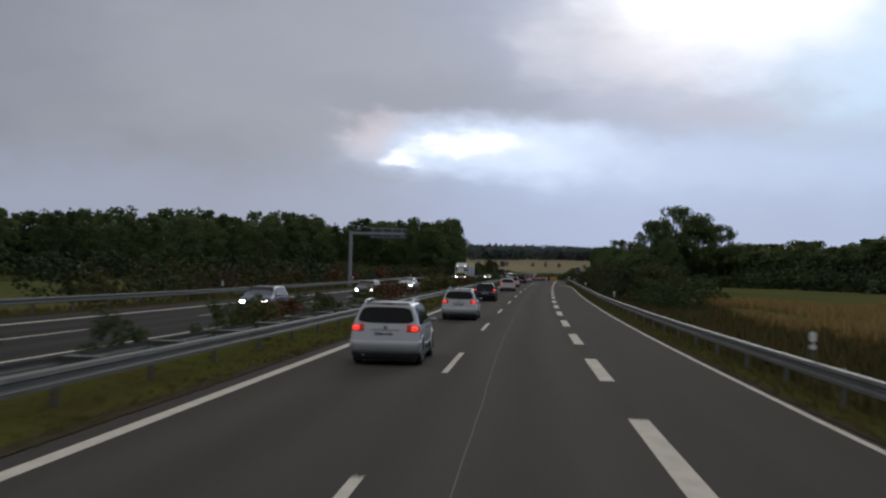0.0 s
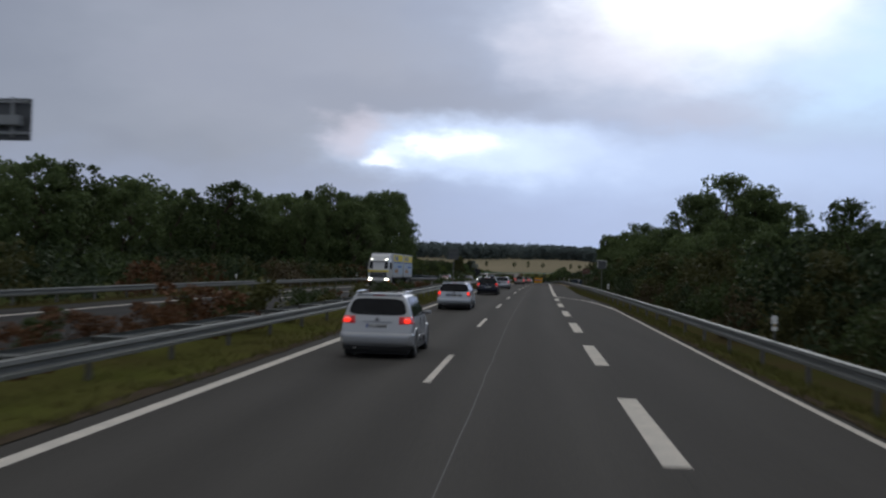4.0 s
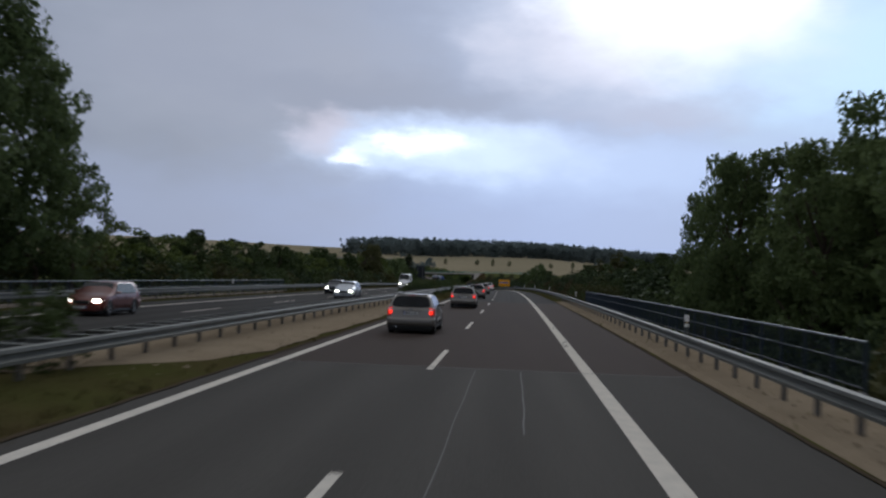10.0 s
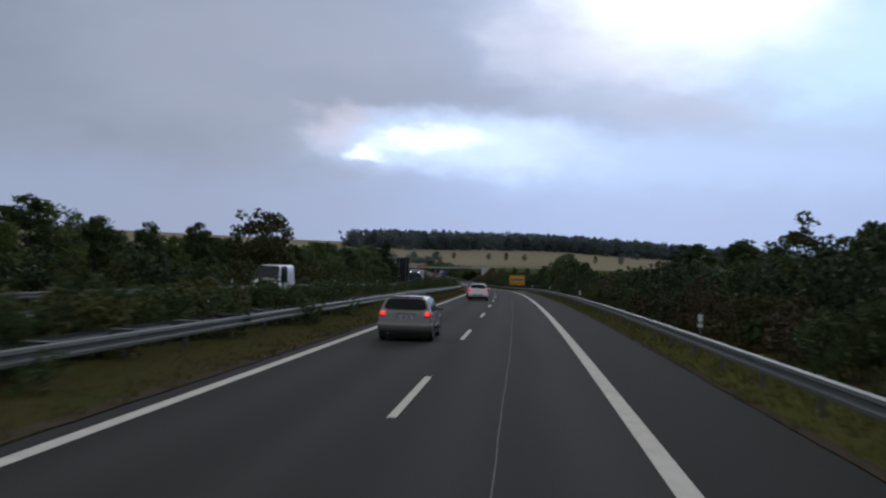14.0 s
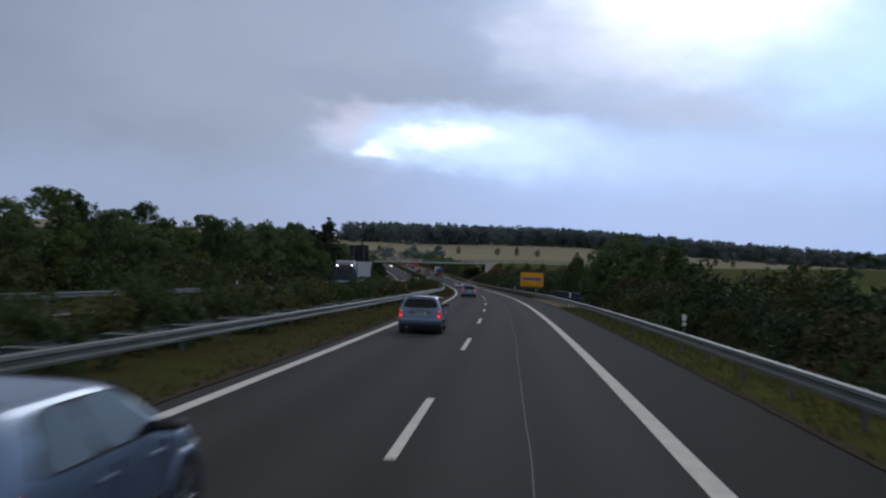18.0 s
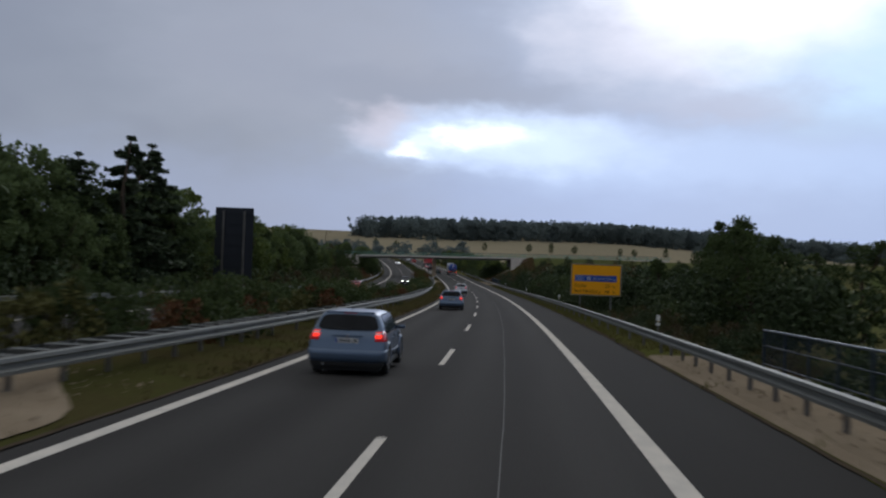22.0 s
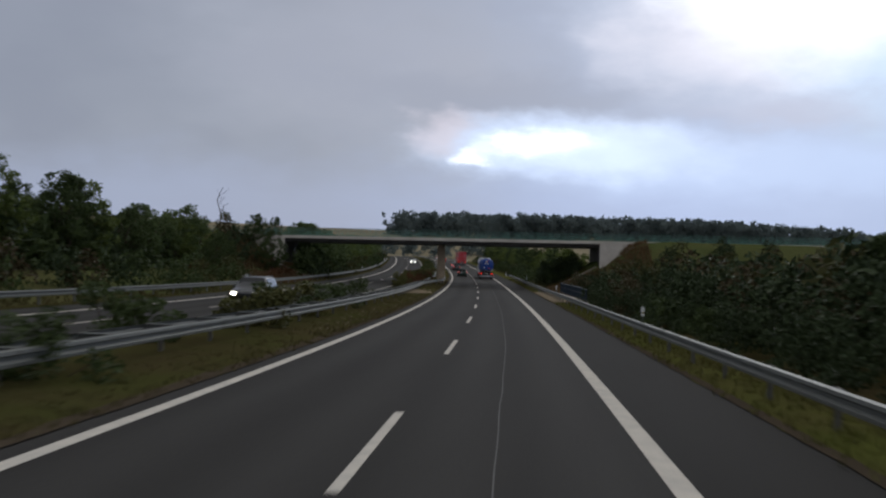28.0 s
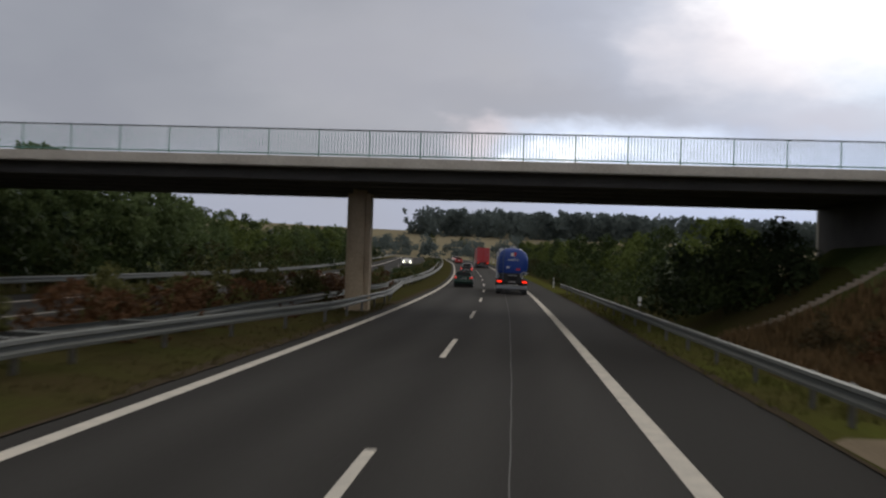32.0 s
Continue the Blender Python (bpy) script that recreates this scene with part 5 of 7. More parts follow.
def car(m, label, body, category="car", L=4.3, W=1.76, H=1.47, belt=0.93, hood=0.92, tail=0.12, roof0=0.35, roof1=2.35, screen=3.05,
        lamp=(0.80, 1.02, 0.24), plate_z=0.80, rails=False, lamp_mat=TAIL_ON, trim=None, heads=False, wide_top=0.74, nose=0.72, windows=3,
        seed=1, bumper=None, name="car", chrome_strip=False, lit=(0.42, 0.92), lit_side=(0.15, 0.85), lamp_cut=None, glass=(0.20, 0.93), glass_wide=0.90, niche=False,
        wheel_r=0.315, bumper_top=0.60, valance=0.34, lamp_reach=0.26):
    """A car with y forward and its rear bumper at y = 0. tail: set-back of the glass at the belt; roof0, roof1: ends of the roof;
    screen: foot of the windscreen; lit: the burning part of the tail lamp's height."""
    c = thing(name, m, label, category)
    w, zl, wt = W / 2, 0.24, W / 2 * wide_top
    zr = H - 0.015

    def back(z):
        return float(np.interp(z, (0.2, 0.34, 0.42, bumper_top - 0.04, bumper_top + 0.03, belt - 0.02, zr), (0.10, 0.035, 0.0, 0.0, 0.055, tail, roof0)))

    def half(z):
        return float(np.interp(z, (0.2, 0.42, 0.62, belt - 0.10, belt, zr - 0.07), (w * 0.94, w * 0.985, w, w * 0.985, w * 0.955, wt)))

    def ring(ypos, skew, inset=0.0, top=zr):
        zs = (zl, zl, zl + 0.04, 0.42, 0.62, belt - 0.10, belt, 0.5 * (belt + top), top - 0.07, top - 0.025, top - 0.004, top)
        xs = (0, w * 0.80, w * 0.92, half(0.42), half(0.62), half(belt - 0.1), half(belt), 0.5 * (half(belt) + wt) + 0.012, wt, wt - 0.05, wt * 0.6, 0)
        pts = []
        for x, z in zip(xs, zs):
            q = 1 - inset / w
            z2 = 0.8 + (z - 0.8) * (1 - inset * 1.2)
            pts.append((x * q, ypos + skew * back(z2), z2))
        return pts + [(-x, y, z) for x, y, z in reversed(pts[1:-1])]

    def front(ypos, z, k, rise, bow=0.0):
        zs = [min(z - 0.02, v) for v in (zl, zl, zl + 0.04, 0.40, 0.55, z - 0.08)] + [z - 0.025, z - 0.006, z + rise * 0.5, z + rise * 0.8, z + rise, z + rise]
        xs = [0, w * 0.78, w * 0.90, w * 0.97, w * 0.985, w * 0.975, w * 0.93, w * 0.86, w * 0.70, w * 0.48, w * 0.25, 0]
        pts = [(x * k, ypos - bow * (x / w) ** 2, max(zl, zz)) for x, zz in zip(xs, zs)]
        return pts + [(-x, y, zz) for x, y, zz in reversed(pts[1:-1])]
    rings = [ring(0.0, 1.0, 0.16), ring(0.0, 1.0, 0.06), ring(0.025, 1.0, 0.012), ring(0.13, 1.0), ring(0.60, 0.55), ring(1.3, 0.1)]
    last = ring(0, 0)
    skewed = [(x, (roof1 if z > belt + 0.02 else screen - 0.25) + (0 if z <= belt + 0.02 else (zr - z) * (screen - roof1) / (zr - belt) * 0.97), z) for x, y, z in last]
    rings += [[(x, 0.5 * (1.3 + y), z) for x, y, z in skewed], skewed]
    rings += [front(screen + 0.04, hood + 0.02, 1.0, 0.03), front(0.5 * (screen + L) - 0.1, hood - 0.01, 0.99, 0.03, 0.02), front(L - 0.42, nose + 0.10, 0.95, 0.03, 0.12),
              front(L - 0.10, nose, 0.88, 0.02, 0.26), front(L, nose - 0.12, 0.84, 0.0, 0.30)]
    bm = loft(rings, cap=False)
    bm.verts.ensure_lookup_table()
    n = len(rings[0])
    for first, flip in ((0, True), ((len(rings) - 1) * n, False)):
        for k in range(n // 2):
            a, b, d, e = first + k, first + (k + 1) % n, first + (n - k - 1) % n, first + (n - k) % n
            ids = [a, b, d] if k == 0 else ([a, b, e] if b == d else [a, b, d, e])
            bm.faces.new([bm.verts[i] for i in (ids[::-1] if flip else ids)])
    bmesh.ops.recalc_face_normals(bm, faces=bm.faces)
    smooth_part("body", bm, body, c)

    b, zb, zt = half(belt), belt, zr - 0.05
    y0, y1 = back(zb), back(zt)
    # tailgate glass and windscreen
    bm = panel(bmesh.new(), (-b, y0, zb), (b, y0, zb), (wt, y1, zt), (-wt, y1, zt), 0.5 - glass_wide / 2, 0.5 + glass_wide / 2, glass[0], glass[1], 0.014, 5.0)
    part("rear_window", bm, GLASS_BACK, c)
    yf0, yf1 = screen - 0.02, roof1 + 0.03
    bm = panel(bmesh.new(), (b * 0.92, yf0, zb), (-b * 0.92, yf0, zb), (-wt, yf1, zt), (wt, yf1, zt), 0.03, 0.97, 0.06, 0.97, 0.03)
    part("windscreen", bm, GLASS, c)
    cuts = [0.06, 0.32, 0.62, 0.93] if windows == 3 else ([0.15, 0.50, 0.93] if windows == 2 else [0.5, 0.93])
    for sgn in (1, -1):
        c00, c10, c11, c01 = (sgn * b, y0 + 0.16, zb), (sgn * b, screen - 0.10, zb), (sgn * wt, roof1 + 0.02, zt - 0.02), (sgn * wt, y1 + 0.20, zt - 0.02)
        e0, e1 = cuts[0] - 0.012, cuts[-1] + 0.012
        if sgn > 0:
            bm = panel(bmesh.new(), c00, c10, c11, c01, e0, e1, 0.025, 0.99, 0.014, 6)
        else:
            bm = panel(bmesh.new(), c10, c00, c01, c11, 1 - e1, 1 - e0, 0.025, 0.99, 0.014, 6)
        part("window_seal", bm, UNDER, c, "black window seal")
        for u0, u1 in zip(cuts, cuts[1:]):
            bm = bmesh.new()
            if sgn > 0:
                panel(bm, c00, c10, c11, c01, u0 + 0.010, u1 - 0.010, 0.07, 0.96, 0.022, 6)
            else:
                panel(bm, c10, c00, c01, c11, 1 - u1 + 0.010, 1 - u0 - 0.010, 0.07, 0.96, 0.022, 6)
            part("side_window", bm, GLASS_SIDE, c)
        if chrome_strip:
            bm = rod(bmesh.new(), (sgn * (b + 0.016), y0 + 0.42, zb + 0.012), (sgn * (b + 0.016), screen - 0.25, zb + 0.012), 0.011, None, 6)
            part("window_strip", bm, CHROME, c)
        bm = bmesh.new()
        box(bm, *sorted((sgn * (w - 0.012), sgn * (w + 0.010))), 1.20, L - 1.35, 0.47, 0.52, 0.008)
        part("side_moulding", bm, trim or body, c)
        bm = bmesh.new()
        box(bm, *sorted((sgn * (w * 0.9), sgn * (w * 0.985))), 1.15, L - 1.25, 0.20, 0.31, 0.02)
        part("sill", bm, BLACK_PLASTIC, c)
        for y in (1.50, 2.40):
            bm = bmesh.new()
            box(bm, *sorted((sgn * (w - 0.03), sgn * (w + 0.016))), y, y + 0.19, belt - 0.16, belt - 0.125, 0.01)
            part("door_handle", bm, body, c)
            bm = bmesh.new()
            box(bm, *sorted((sgn * (w - 0.03), sgn * (w * 0.992 + 0.004))), y + 0.27, y + 0.277, 0.36, belt - 0.06)
            part("door_gap", bm, UNDER, c)
        bm = loft([[(sgn * (b - 0.02), screen - 0.52, belt + 0.02 + 0.1 * k), (sgn * (w + 0.15), screen - 0.46, belt + 0.015 + 0.105 * k), (sgn * (w + 0.16), screen - 0.36, belt + 0.03 + 0.085 * k),
                    (sgn * (b - 0.02), screen - 0.30, belt + 0.03 + 0.05 * k)] for k in (0, 1)])
        bmesh.ops.bevel(bm, geom=bm.edges[:], offset=0.02, segments=2, affect="EDGES")
        part("mirror", bm, trim or body, c, "", True)
        # tail lamp wrapped round the corner, its burning lens on it
        z0, z1, lw = lamp
        bm = loft(mirrored(wrap(0.012, half, back, z0, z1, w - lw, lamp_reach, cut=None if lamp_cut is None else w - lamp_cut), sgn))
        lp = part("tail_lamp", bm, TAIL_GLASS if lamp_mat is TAIL_ON else lamp_mat, c, "", True)
        za, zc = z0 + lit[0] * (z1 - z0), z0 + lit[1] * (z1 - z0)
        hw = half(0.5 * (za + zc))
        xa, xb = hw - 0.02 - (1 - lit_side[0]) * (lw - 0.02), hw - 0.02 - (1 - lit_side[1]) * (lw - 0.02)
        bm = panel(bmesh.new(), (xa, back(za) - 0.012, za), (xb, back(za) - 0.012, za), (xb, back(zc) - 0.012, zc), (xa, back(zc) - 0.012, zc), 0, 1, 0, 1, 0.010, 4.0, 16)
        if sgn < 0:
            bmesh.ops.transform(bm, matrix=Matrix.Diagonal((-1, 1, 1, 1)), verts=bm.verts)
            bmesh.ops.reverse_faces(bm, faces=bm.faces)
        part("lit_lens", bm, lamp_mat, lp)
        zc = z0 + (0.30 if lit[0] > 0.3 else 0.85) * (z1 - z0)
        za = zc - 0.20 * (z1 - z0)
        bm = panel(bmesh.new(), (xa, back(za) - 0.012, za), (xb, back(za) - 0.012, za), (xb, back(zc) - 0.012, zc), (xa, back(zc) - 0.012, zc), 0, 1, 0, 1, 0.008, 4.0, 16)
        if sgn < 0:
            bmesh.ops.transform(bm, matrix=Matrix.Diagonal((-1, 1, 1, 1)), verts=bm.verts)
            bmesh.ops.reverse_faces(bm, faces=bm.faces)
        part("reversing_lamp", bm, CLEAR, lp)
        bm = bmesh.new()
        box(bm, *sorted((sgn * (w * 0.46), sgn * (w * 0.82))), L - 0.40, L - 0.13, nose - 0.13, nose + 0.02, 0.05)
        part("headlamp", bm, HEAD_ON if heads else CLEAR, c)
        # wheels, each before a black disc that stands in for the shaded arch
        for y in (0.80, L - 0.86):
            disc_wheel(c, sgn * (w + 0.006), y, wheel_r, 0.20)
            bm = rod(bmesh.new(), (sgn * (w * 0.7), y, wheel_r + 0.02), (sgn * (w + 0.001), y, wheel_r + 0.02), wheel_r + 0.055, None, 28)
            bmesh.ops.bisect_plane(bm, geom=bm.verts[:] + bm.edges[:] + bm.faces[:], plane_co=(0, 0, 0.22), plane_no=(0, 0, 1), clear_inner=True)
            part("wheel_arch", bm, UNDER, c)
            lip = [[(sgn * (w - 0.02 + dx), y + (wheel_r + 0.055 + dr) * math.cos(a), wheel_r + 0.02 + (wheel_r + 0.055 + dr) * math.sin(a))
                    for dx, dr in ((0.03, 0.0), (0.034, 0.012), (0.026, 0.04), (0.0, 0.06), (0.0, 0.0))] for a in [math.pi * (-0.05 + 1.1 * q / 16) for q in range(17)]]
            part("arch_lip", loft(lip), body, c, "", True)
    # bumper round the back, dark valance and shade below
    left, right = wrap(0.02, half, back, valance, bumper_top, 0.0, 0.42, 5, 0.06), []
    for q in left:
        path, inner = q[:7], q[7:]
        right.append([(-x, y, z) for x, y, z in reversed(path)][:-1] + path + inner + [(-x, y, z) for x, y, z in reversed(inner)][1:])
    part("rear_bumper", loft(right), bumper or body, c, "", True)
    bm = bmesh.new()
    box(bm, -w * 0.93, w * 0.93, 0.045, 0.5, 0.20, valance + 0.02, 0.03)
    part("bumper_valance", bm, UNDER, c)
    bm = bmesh.new()
    box(bm, -w * 0.84, w * 0.84, L - 0.34, L + 0.02, 0.24, 0.50, 0.07)
    part("front_bumper", bm, bumper or body, c)
    bm = bmesh.new()
    box(bm, -w * 0.42, w * 0.42, L - 0.08, L + 0.014, nose - 0.18, nose - 0.05, 0.02)
    part("grille", bm, BLACK_PLASTIC, c)
    bm = bmesh.new()
    box(bm, -w * 0.86, w * 0.86, 0.12, L - 0.2, 0.13, 0.27)
    part("underbody", bm, UNDER, c)
    yp = back(plate_z) - (0.030 if plate_z < bumper_top else 0.012)
    if niche:
        bm = bmesh.new()
        box(bm, -0.44, 0.44, yp + 0.002, yp + 0.05, plate_z - 0.09, plate_z + 0.085, 0.02)
        part("plate_recess", bm, niche, c)
    for y, rear in ((yp - 0.006, True), (L + 0.03, False)):
        z = plate_z if rear else 0.40
        bm = bmesh.new()
        box(bm, -0.26, 0.26, *(sorted((y, y + 0.015))), z - 0.055, z + 0.055, 0.004)
        pl = part("number_plate", bm, PLATE, c)
        bm = marks(bmesh.new(), -0.19, 0.23, z - 0.035, z + 0.035, y - 0.001 if rear else y + 0.02, seed)
        part("plate_marks", bm, PLATE_MARK, pl)
        bm = bmesh.new()
        box(bm, -0.255, -0.215, *(sorted((y - 0.003, y + 0.012)) if rear else sorted((y + 0.004, y + 0.018))), z - 0.05, z + 0.05)
        part("blue_band", bm, PLATE_BLUE, pl)
    zs = plate_z + 0.10
    bm = bmesh.new()
    box(bm, -0.36 if not chrome_strip else -0.58, 0.36 if not chrome_strip else 0.58, back(zs) - 0.022, back(zs) + 0.03, zs - 0.018, zs + 0.018, 0.008)
    part("tailgate_strip", bm, CHROME if chrome_strip else body, c)
    bm = bmesh.new()
    zg = belt - 0.05
    rod(bm, (0, back(zg) - 0.016, zg), (0, back(zg) + 0.03, zg), 0.052, None, 20)
    part("badge", bm, BADGE, c)
    zw = zb + (glass[0] + 0.04) * (zt - zb)
    gx = Vector((0.02, back(zw) - 0.03, zw))
    bm = rod(bmesh.new(), gx, gx + Vector((-0.36, 0.0, 0.035)), 0.012, 0.008, 6)
    rod(bm, gx + Vector((0, -0.01, 0)), gx + Vector((0, 0.05, 0)), 0.028, None, 10)
    part("rear_wiper", bm, BLACK_PLASTIC, c)
    bm = bmesh.new()
    box(bm, -wt * 0.86, wt * 0.86, roof0 - 0.03, roof0 + 0.22, zr - 0.075, zr - 0.008, 0.02)
    sp = part("roof_spoiler", bm, body, c)
    bm = bmesh.new()
    box(bm, -0.15, 0.15, roof0 - 0.036, roof0 + 0.02, zr - 0.055, zr - 0.032, 0.003)
    part("high_brake_lamp", bm, TAIL_OFF, sp)
    bm = rod(bmesh.new(), (0, roof0 + 0.28, H - 0.01), (0, roof0 + 0.16, H + 0.12), 0.010, 0.005, 6)
    part("aerial", bm, BLACK_PLASTIC, c)
    bm = rod(bmesh.new(), (-w * 0.6, 0.03, 0.27), (-w * 0.6, 0.3, 0.27), 0.03, None, 12)
    part("exhaust_pipe", bm, CHROME, c)
    if rails:
        mid = 0.5 * (roof0 + roof1)
        for sgn in (1, -1):
            x = sgn * (wt - 0.06)
            pts = [(x, roof0 + 0.10, zr - 0.03), (x, roof0 + 0.26, zr + 0.035), (x, mid, zr + 0.05), (x, roof1 - 0.35, zr + 0.035), (x, roof1 - 0.12, zr - 0.03)]
            bm = bmesh.new()
            for a, q in zip(pts, pts[1:]):
                rod(bm, a, q, 0.018, None, 8)
            part("roof_rail", bm, CHROME if rails == "chrome" else BLACK_PLASTIC, c)
    return c


SILVER = paint("silver_paint", (0.42, 0.43, 0.445), 0.55)
SILVER_BLUE = paint("light_silver_paint", (0.45, 0.48, 0.52), 0.55)
BLACK_BLUE = paint("blue_black_paint", (0.007, 0.010, 0.020), 0.2)
GREY = paint("warm_grey_paint", (0.20, 0.185, 0.165), 0.45)
WHITE = paint("white_paint", (0.72, 0.72, 0.71), 0.0, 0.3)
BLUE_GREY = paint("light_blue_grey_paint", (0.105, 0.150, 0.225), 0.45)
DARK = paint("dark_grey_paint", (0.035, 0.036, 0.040), 0.35)
RED = paint("red_paint", (0.42, 0.02, 0.018), 0.1)
TEAL = paint("dark_blue_paint", (0.02, 0.045, 0.085), 0.35)
DARK_GREEN = paint("dark_green_paint", (0.02, 0.045, 0.035), 0.3)
BROWN_RED = paint("dark_red_paint", (0.13, 0.03, 0.02), 0.3)

# the queue on the overtaking lane
car(at_road(19.1, -1.62), "silver compact people carrier with black tailgate glass, tail lamps lit", SILVER, L=4.2, W=1.76, H=1.60, belt=1.0, hood=0.98, tail=0.12,
    roof0=0.36, roof1=2.25, screen=3.2, lamp=(0.86, 1.04, 0.34), plate_z=0.80, rails="chrome", seed=3, glass=(0.12, 0.86), lit=(0.12, 0.9), lit_side=(0.45, 0.95), bumper_top=0.64)
car(at_road(43.8, -1.6), "silver compact people carrier with chrome roof rails in the queue", SILVER, L=4.2, W=1.76, H=1.60, belt=1.0, hood=0.98, tail=0.12,
    roof0=0.36, roof1=2.25, screen=3.2, lamp=(0.86, 1.04, 0.34), plate_z=0.80, rails="chrome", seed=44, glass=(0.12, 0.86), lit=(0.12, 0.9), lit_side=(0.45, 0.95), bumper_top=0.64)
car(at_road(112.2, -1.7), "silver compact people carrier with dark rear window in the queue", SILVER, L=4.2, W=1.76, H=1.60, belt=1.0, hood=0.98, tail=0.12,
    roof0=0.36, roof1=2.25, screen=3.2, lamp=(0.86, 1.04, 0.34), plate_z=0.80, rails="chrome", seed=5, glass=(0.12, 0.86), lit=(0.12, 0.9), lit_side=(0.45, 0.95), bumper_top=0.64)
car(at_road(75.6, -2.10), "blue-black estate car with chrome roof rails and lit tail lamps", BLACK_BLUE, L=4.52, W=1.80, H=1.50, belt=0.98, tail=0.12, roof0=0.60,
    roof1=2.75, screen=3.3, lamp=(0.70, 1.02, 0.20), plate_z=0.66, rails="chrome", seed=7, chrome_strip=True, lit=(0.64, 0.90), niche=UNDER, glass=(0.04, 0.95), glass_wide=0.96,
    bumper_top=0.56, lamp_reach=0.36)
car(at_road(171.4, -2.05), "blue-black estate car with lit tail lamps in the queue", BLACK_BLUE, L=4.52, W=1.80, H=1.50, belt=0.98, tail=0.12, roof0=0.60,
    roof1=2.75, screen=3.3, lamp=(0.70, 1.02, 0.20), plate_z=0.66, rails="chrome", seed=17, chrome_strip=True, lit=(0.64, 0.90), niche=UNDER, glass=(0.04, 0.95), glass_wide=0.96,
    bumper_top=0.56, lamp_reach=0.36)
car(at_road(139.4, -2.1), "silver estate car with black roof rails in the queue", SILVER_BLUE, L=4.4, W=1.735, H=1.48, belt=0.96, tail=0.10, roof0=0.42,
    roof1=2.65, screen=3.15, lamp=(0.72, 0.98, 0.18), plate_z=0.76, rails=True, seed=41, glass=(0.02, 0.93), glass_wide=0.98, lit=(0.36, 0.92), niche=BADGE)
car(at_road(202.0, -2.1), "silver estate car with black roof rails and lit tail lamps", SILVER_BLUE, L=4.4, W=1.735, H=1.48, belt=0.96, tail=0.10, roof0=0.42,
    roof1=2.65, screen=3.15, lamp=(0.72, 0.98, 0.18), plate_z=0.76, rails=True, seed=9, glass=(0.02, 0.93), glass_wide=0.98, lit=(0.36, 0.92), niche=BADGE)
car(at_road(264.8, -1.85), "warm grey estate car with roof rails in the queue", GREY, L=4.57, W=1.77, H=1.49, belt=0.97, tail=0.10, roof0=0.52, roof1=2.75, screen=3.3,
    lamp=(0.68, 0.99, 0.22), plate_z=0.78, rails=True, seed=18, lit=(0.18, 0.92), glass=(0.06, 0.94), lamp_cut=0.16)
car(at_road(295.9, -1.5), "warm grey estate car with large lit tail lamps", GREY, L=4.57, W=1.77, H=1.49, belt=0.97, tail=0.10, roof0=0.52, roof1=2.75, screen=3.3,
    lamp=(0.68, 0.99, 0.22), plate_z=0.78, rails=True, seed=11, lit=(0.18, 0.92), glass=(0.06, 0.94), lamp_cut=0.16)
car(at_road(326.9, -1.7), "warm grey estate car with roof rails, tail lamps lit", GREY, L=4.57, W=1.77, H=1.49, belt=0.97, tail=0.10, roof0=0.52, roof1=2.75, screen=3.3,
    lamp=(0.68, 0.99, 0.22), plate_z=0.78, rails=True, seed=42, lit=(0.18, 0.92), glass=(0.06, 0.94), lamp_cut=0.16)
car(at_road(358.0, -1.75), "warm grey hatchback with lit tail lamps in the queue", GREY, L=4.1, H=1.47, roof0=0.45, seed=19, lit=(0.2, 0.9))
car(at_road(415.2, -1.4), "white tall hatchback with narrow lit tail lamps", WHITE, L=4.45, W=1.77, H=1.54, belt=1.00, hood=0.98, wide_top=0.70, tail=0.14, roof0=0.70, roof1=2.35,
    screen=3.25, lamp=(0.86, 1.02, 0.42), plate_z=0.50, rails=True, seed=13, lit=(0.15, 0.9), lit_side=(0.06, 0.92), lamp_cut=0.30, glass=(0.20, 0.92), glass_wide=0.92, bumper_top=0.66,
    niche=BADGE, trim=None)
car(at_road(424.9, -2.0), "light blue-grey hatchback with clean tinted windows", BLUE_GREY, L=3.96, W=1.65, H=1.45, belt=0.97, hood=0.93, tail=0.14, roof0=0.50, roof1=2.1,
    screen=2.9, lamp=(0.64, 0.97, 0.15), plate_z=0.80, windows=2, seed=43, trim=BLACK_PLASTIC, lit=(0.06, 0.34), glass=(0.10, 0.90), glass_wide=0.88, niche=BADGE, bumper_top=0.60)
car(at_road(457.1, -2.0), "light blue-grey hatchback with lit tail lamps", BLUE_GREY, L=3.96, W=1.65, H=1.45, belt=0.97, hood=0.93, tail=0.14, roof0=0.50, roof1=2.1,
    screen=2.9, lamp=(0.64, 0.97, 0.15), plate_z=0.80, windows=2, seed=15, trim=BLACK_PLASTIC, lit=(0.06, 0.34), glass=(0.10, 0.90), glass_wide=0.88, niche=BADGE, bumper_top=0.60)
car(at_road(536.0, -1.9), "blue-grey hatchback with lit tail lamps in the queue", BLUE_GREY, L=4.1, H=1.46, roof0=0.48, seed=21, lit=(0.3, 0.9))
car(at_road(586.0, -1.9), "small blue-grey hatchback with lit tail lamps in the queue", BLUE_GREY, L=4.0, H=1.45, roof0=0.45, seed=22, lit=(0.2, 0.9))
car(at_road(655.0, -1.9), "silver hatchback with lit tail lamps in the queue", SILVER_BLUE, L=4.1, H=1.46, roof0=0.48, seed=23, lit=(0.2, 0.9))
car(at_road(838.0, -1.9), "dark green hatchback with lit tail lamps beyond the overpass", DARK_GREEN, L=4.1, H=1.46, roof0=0.48, seed=24, lit=(0.2, 0.9))
car(at_road(884.0, -2.0), "dark grey saloon with lit tail lamps on the far bend", DARK, L=4.5, W=1.78, H=1.43, tail=0.20, roof0=0.8, roof1=2.5, screen=3.2, seed=25)
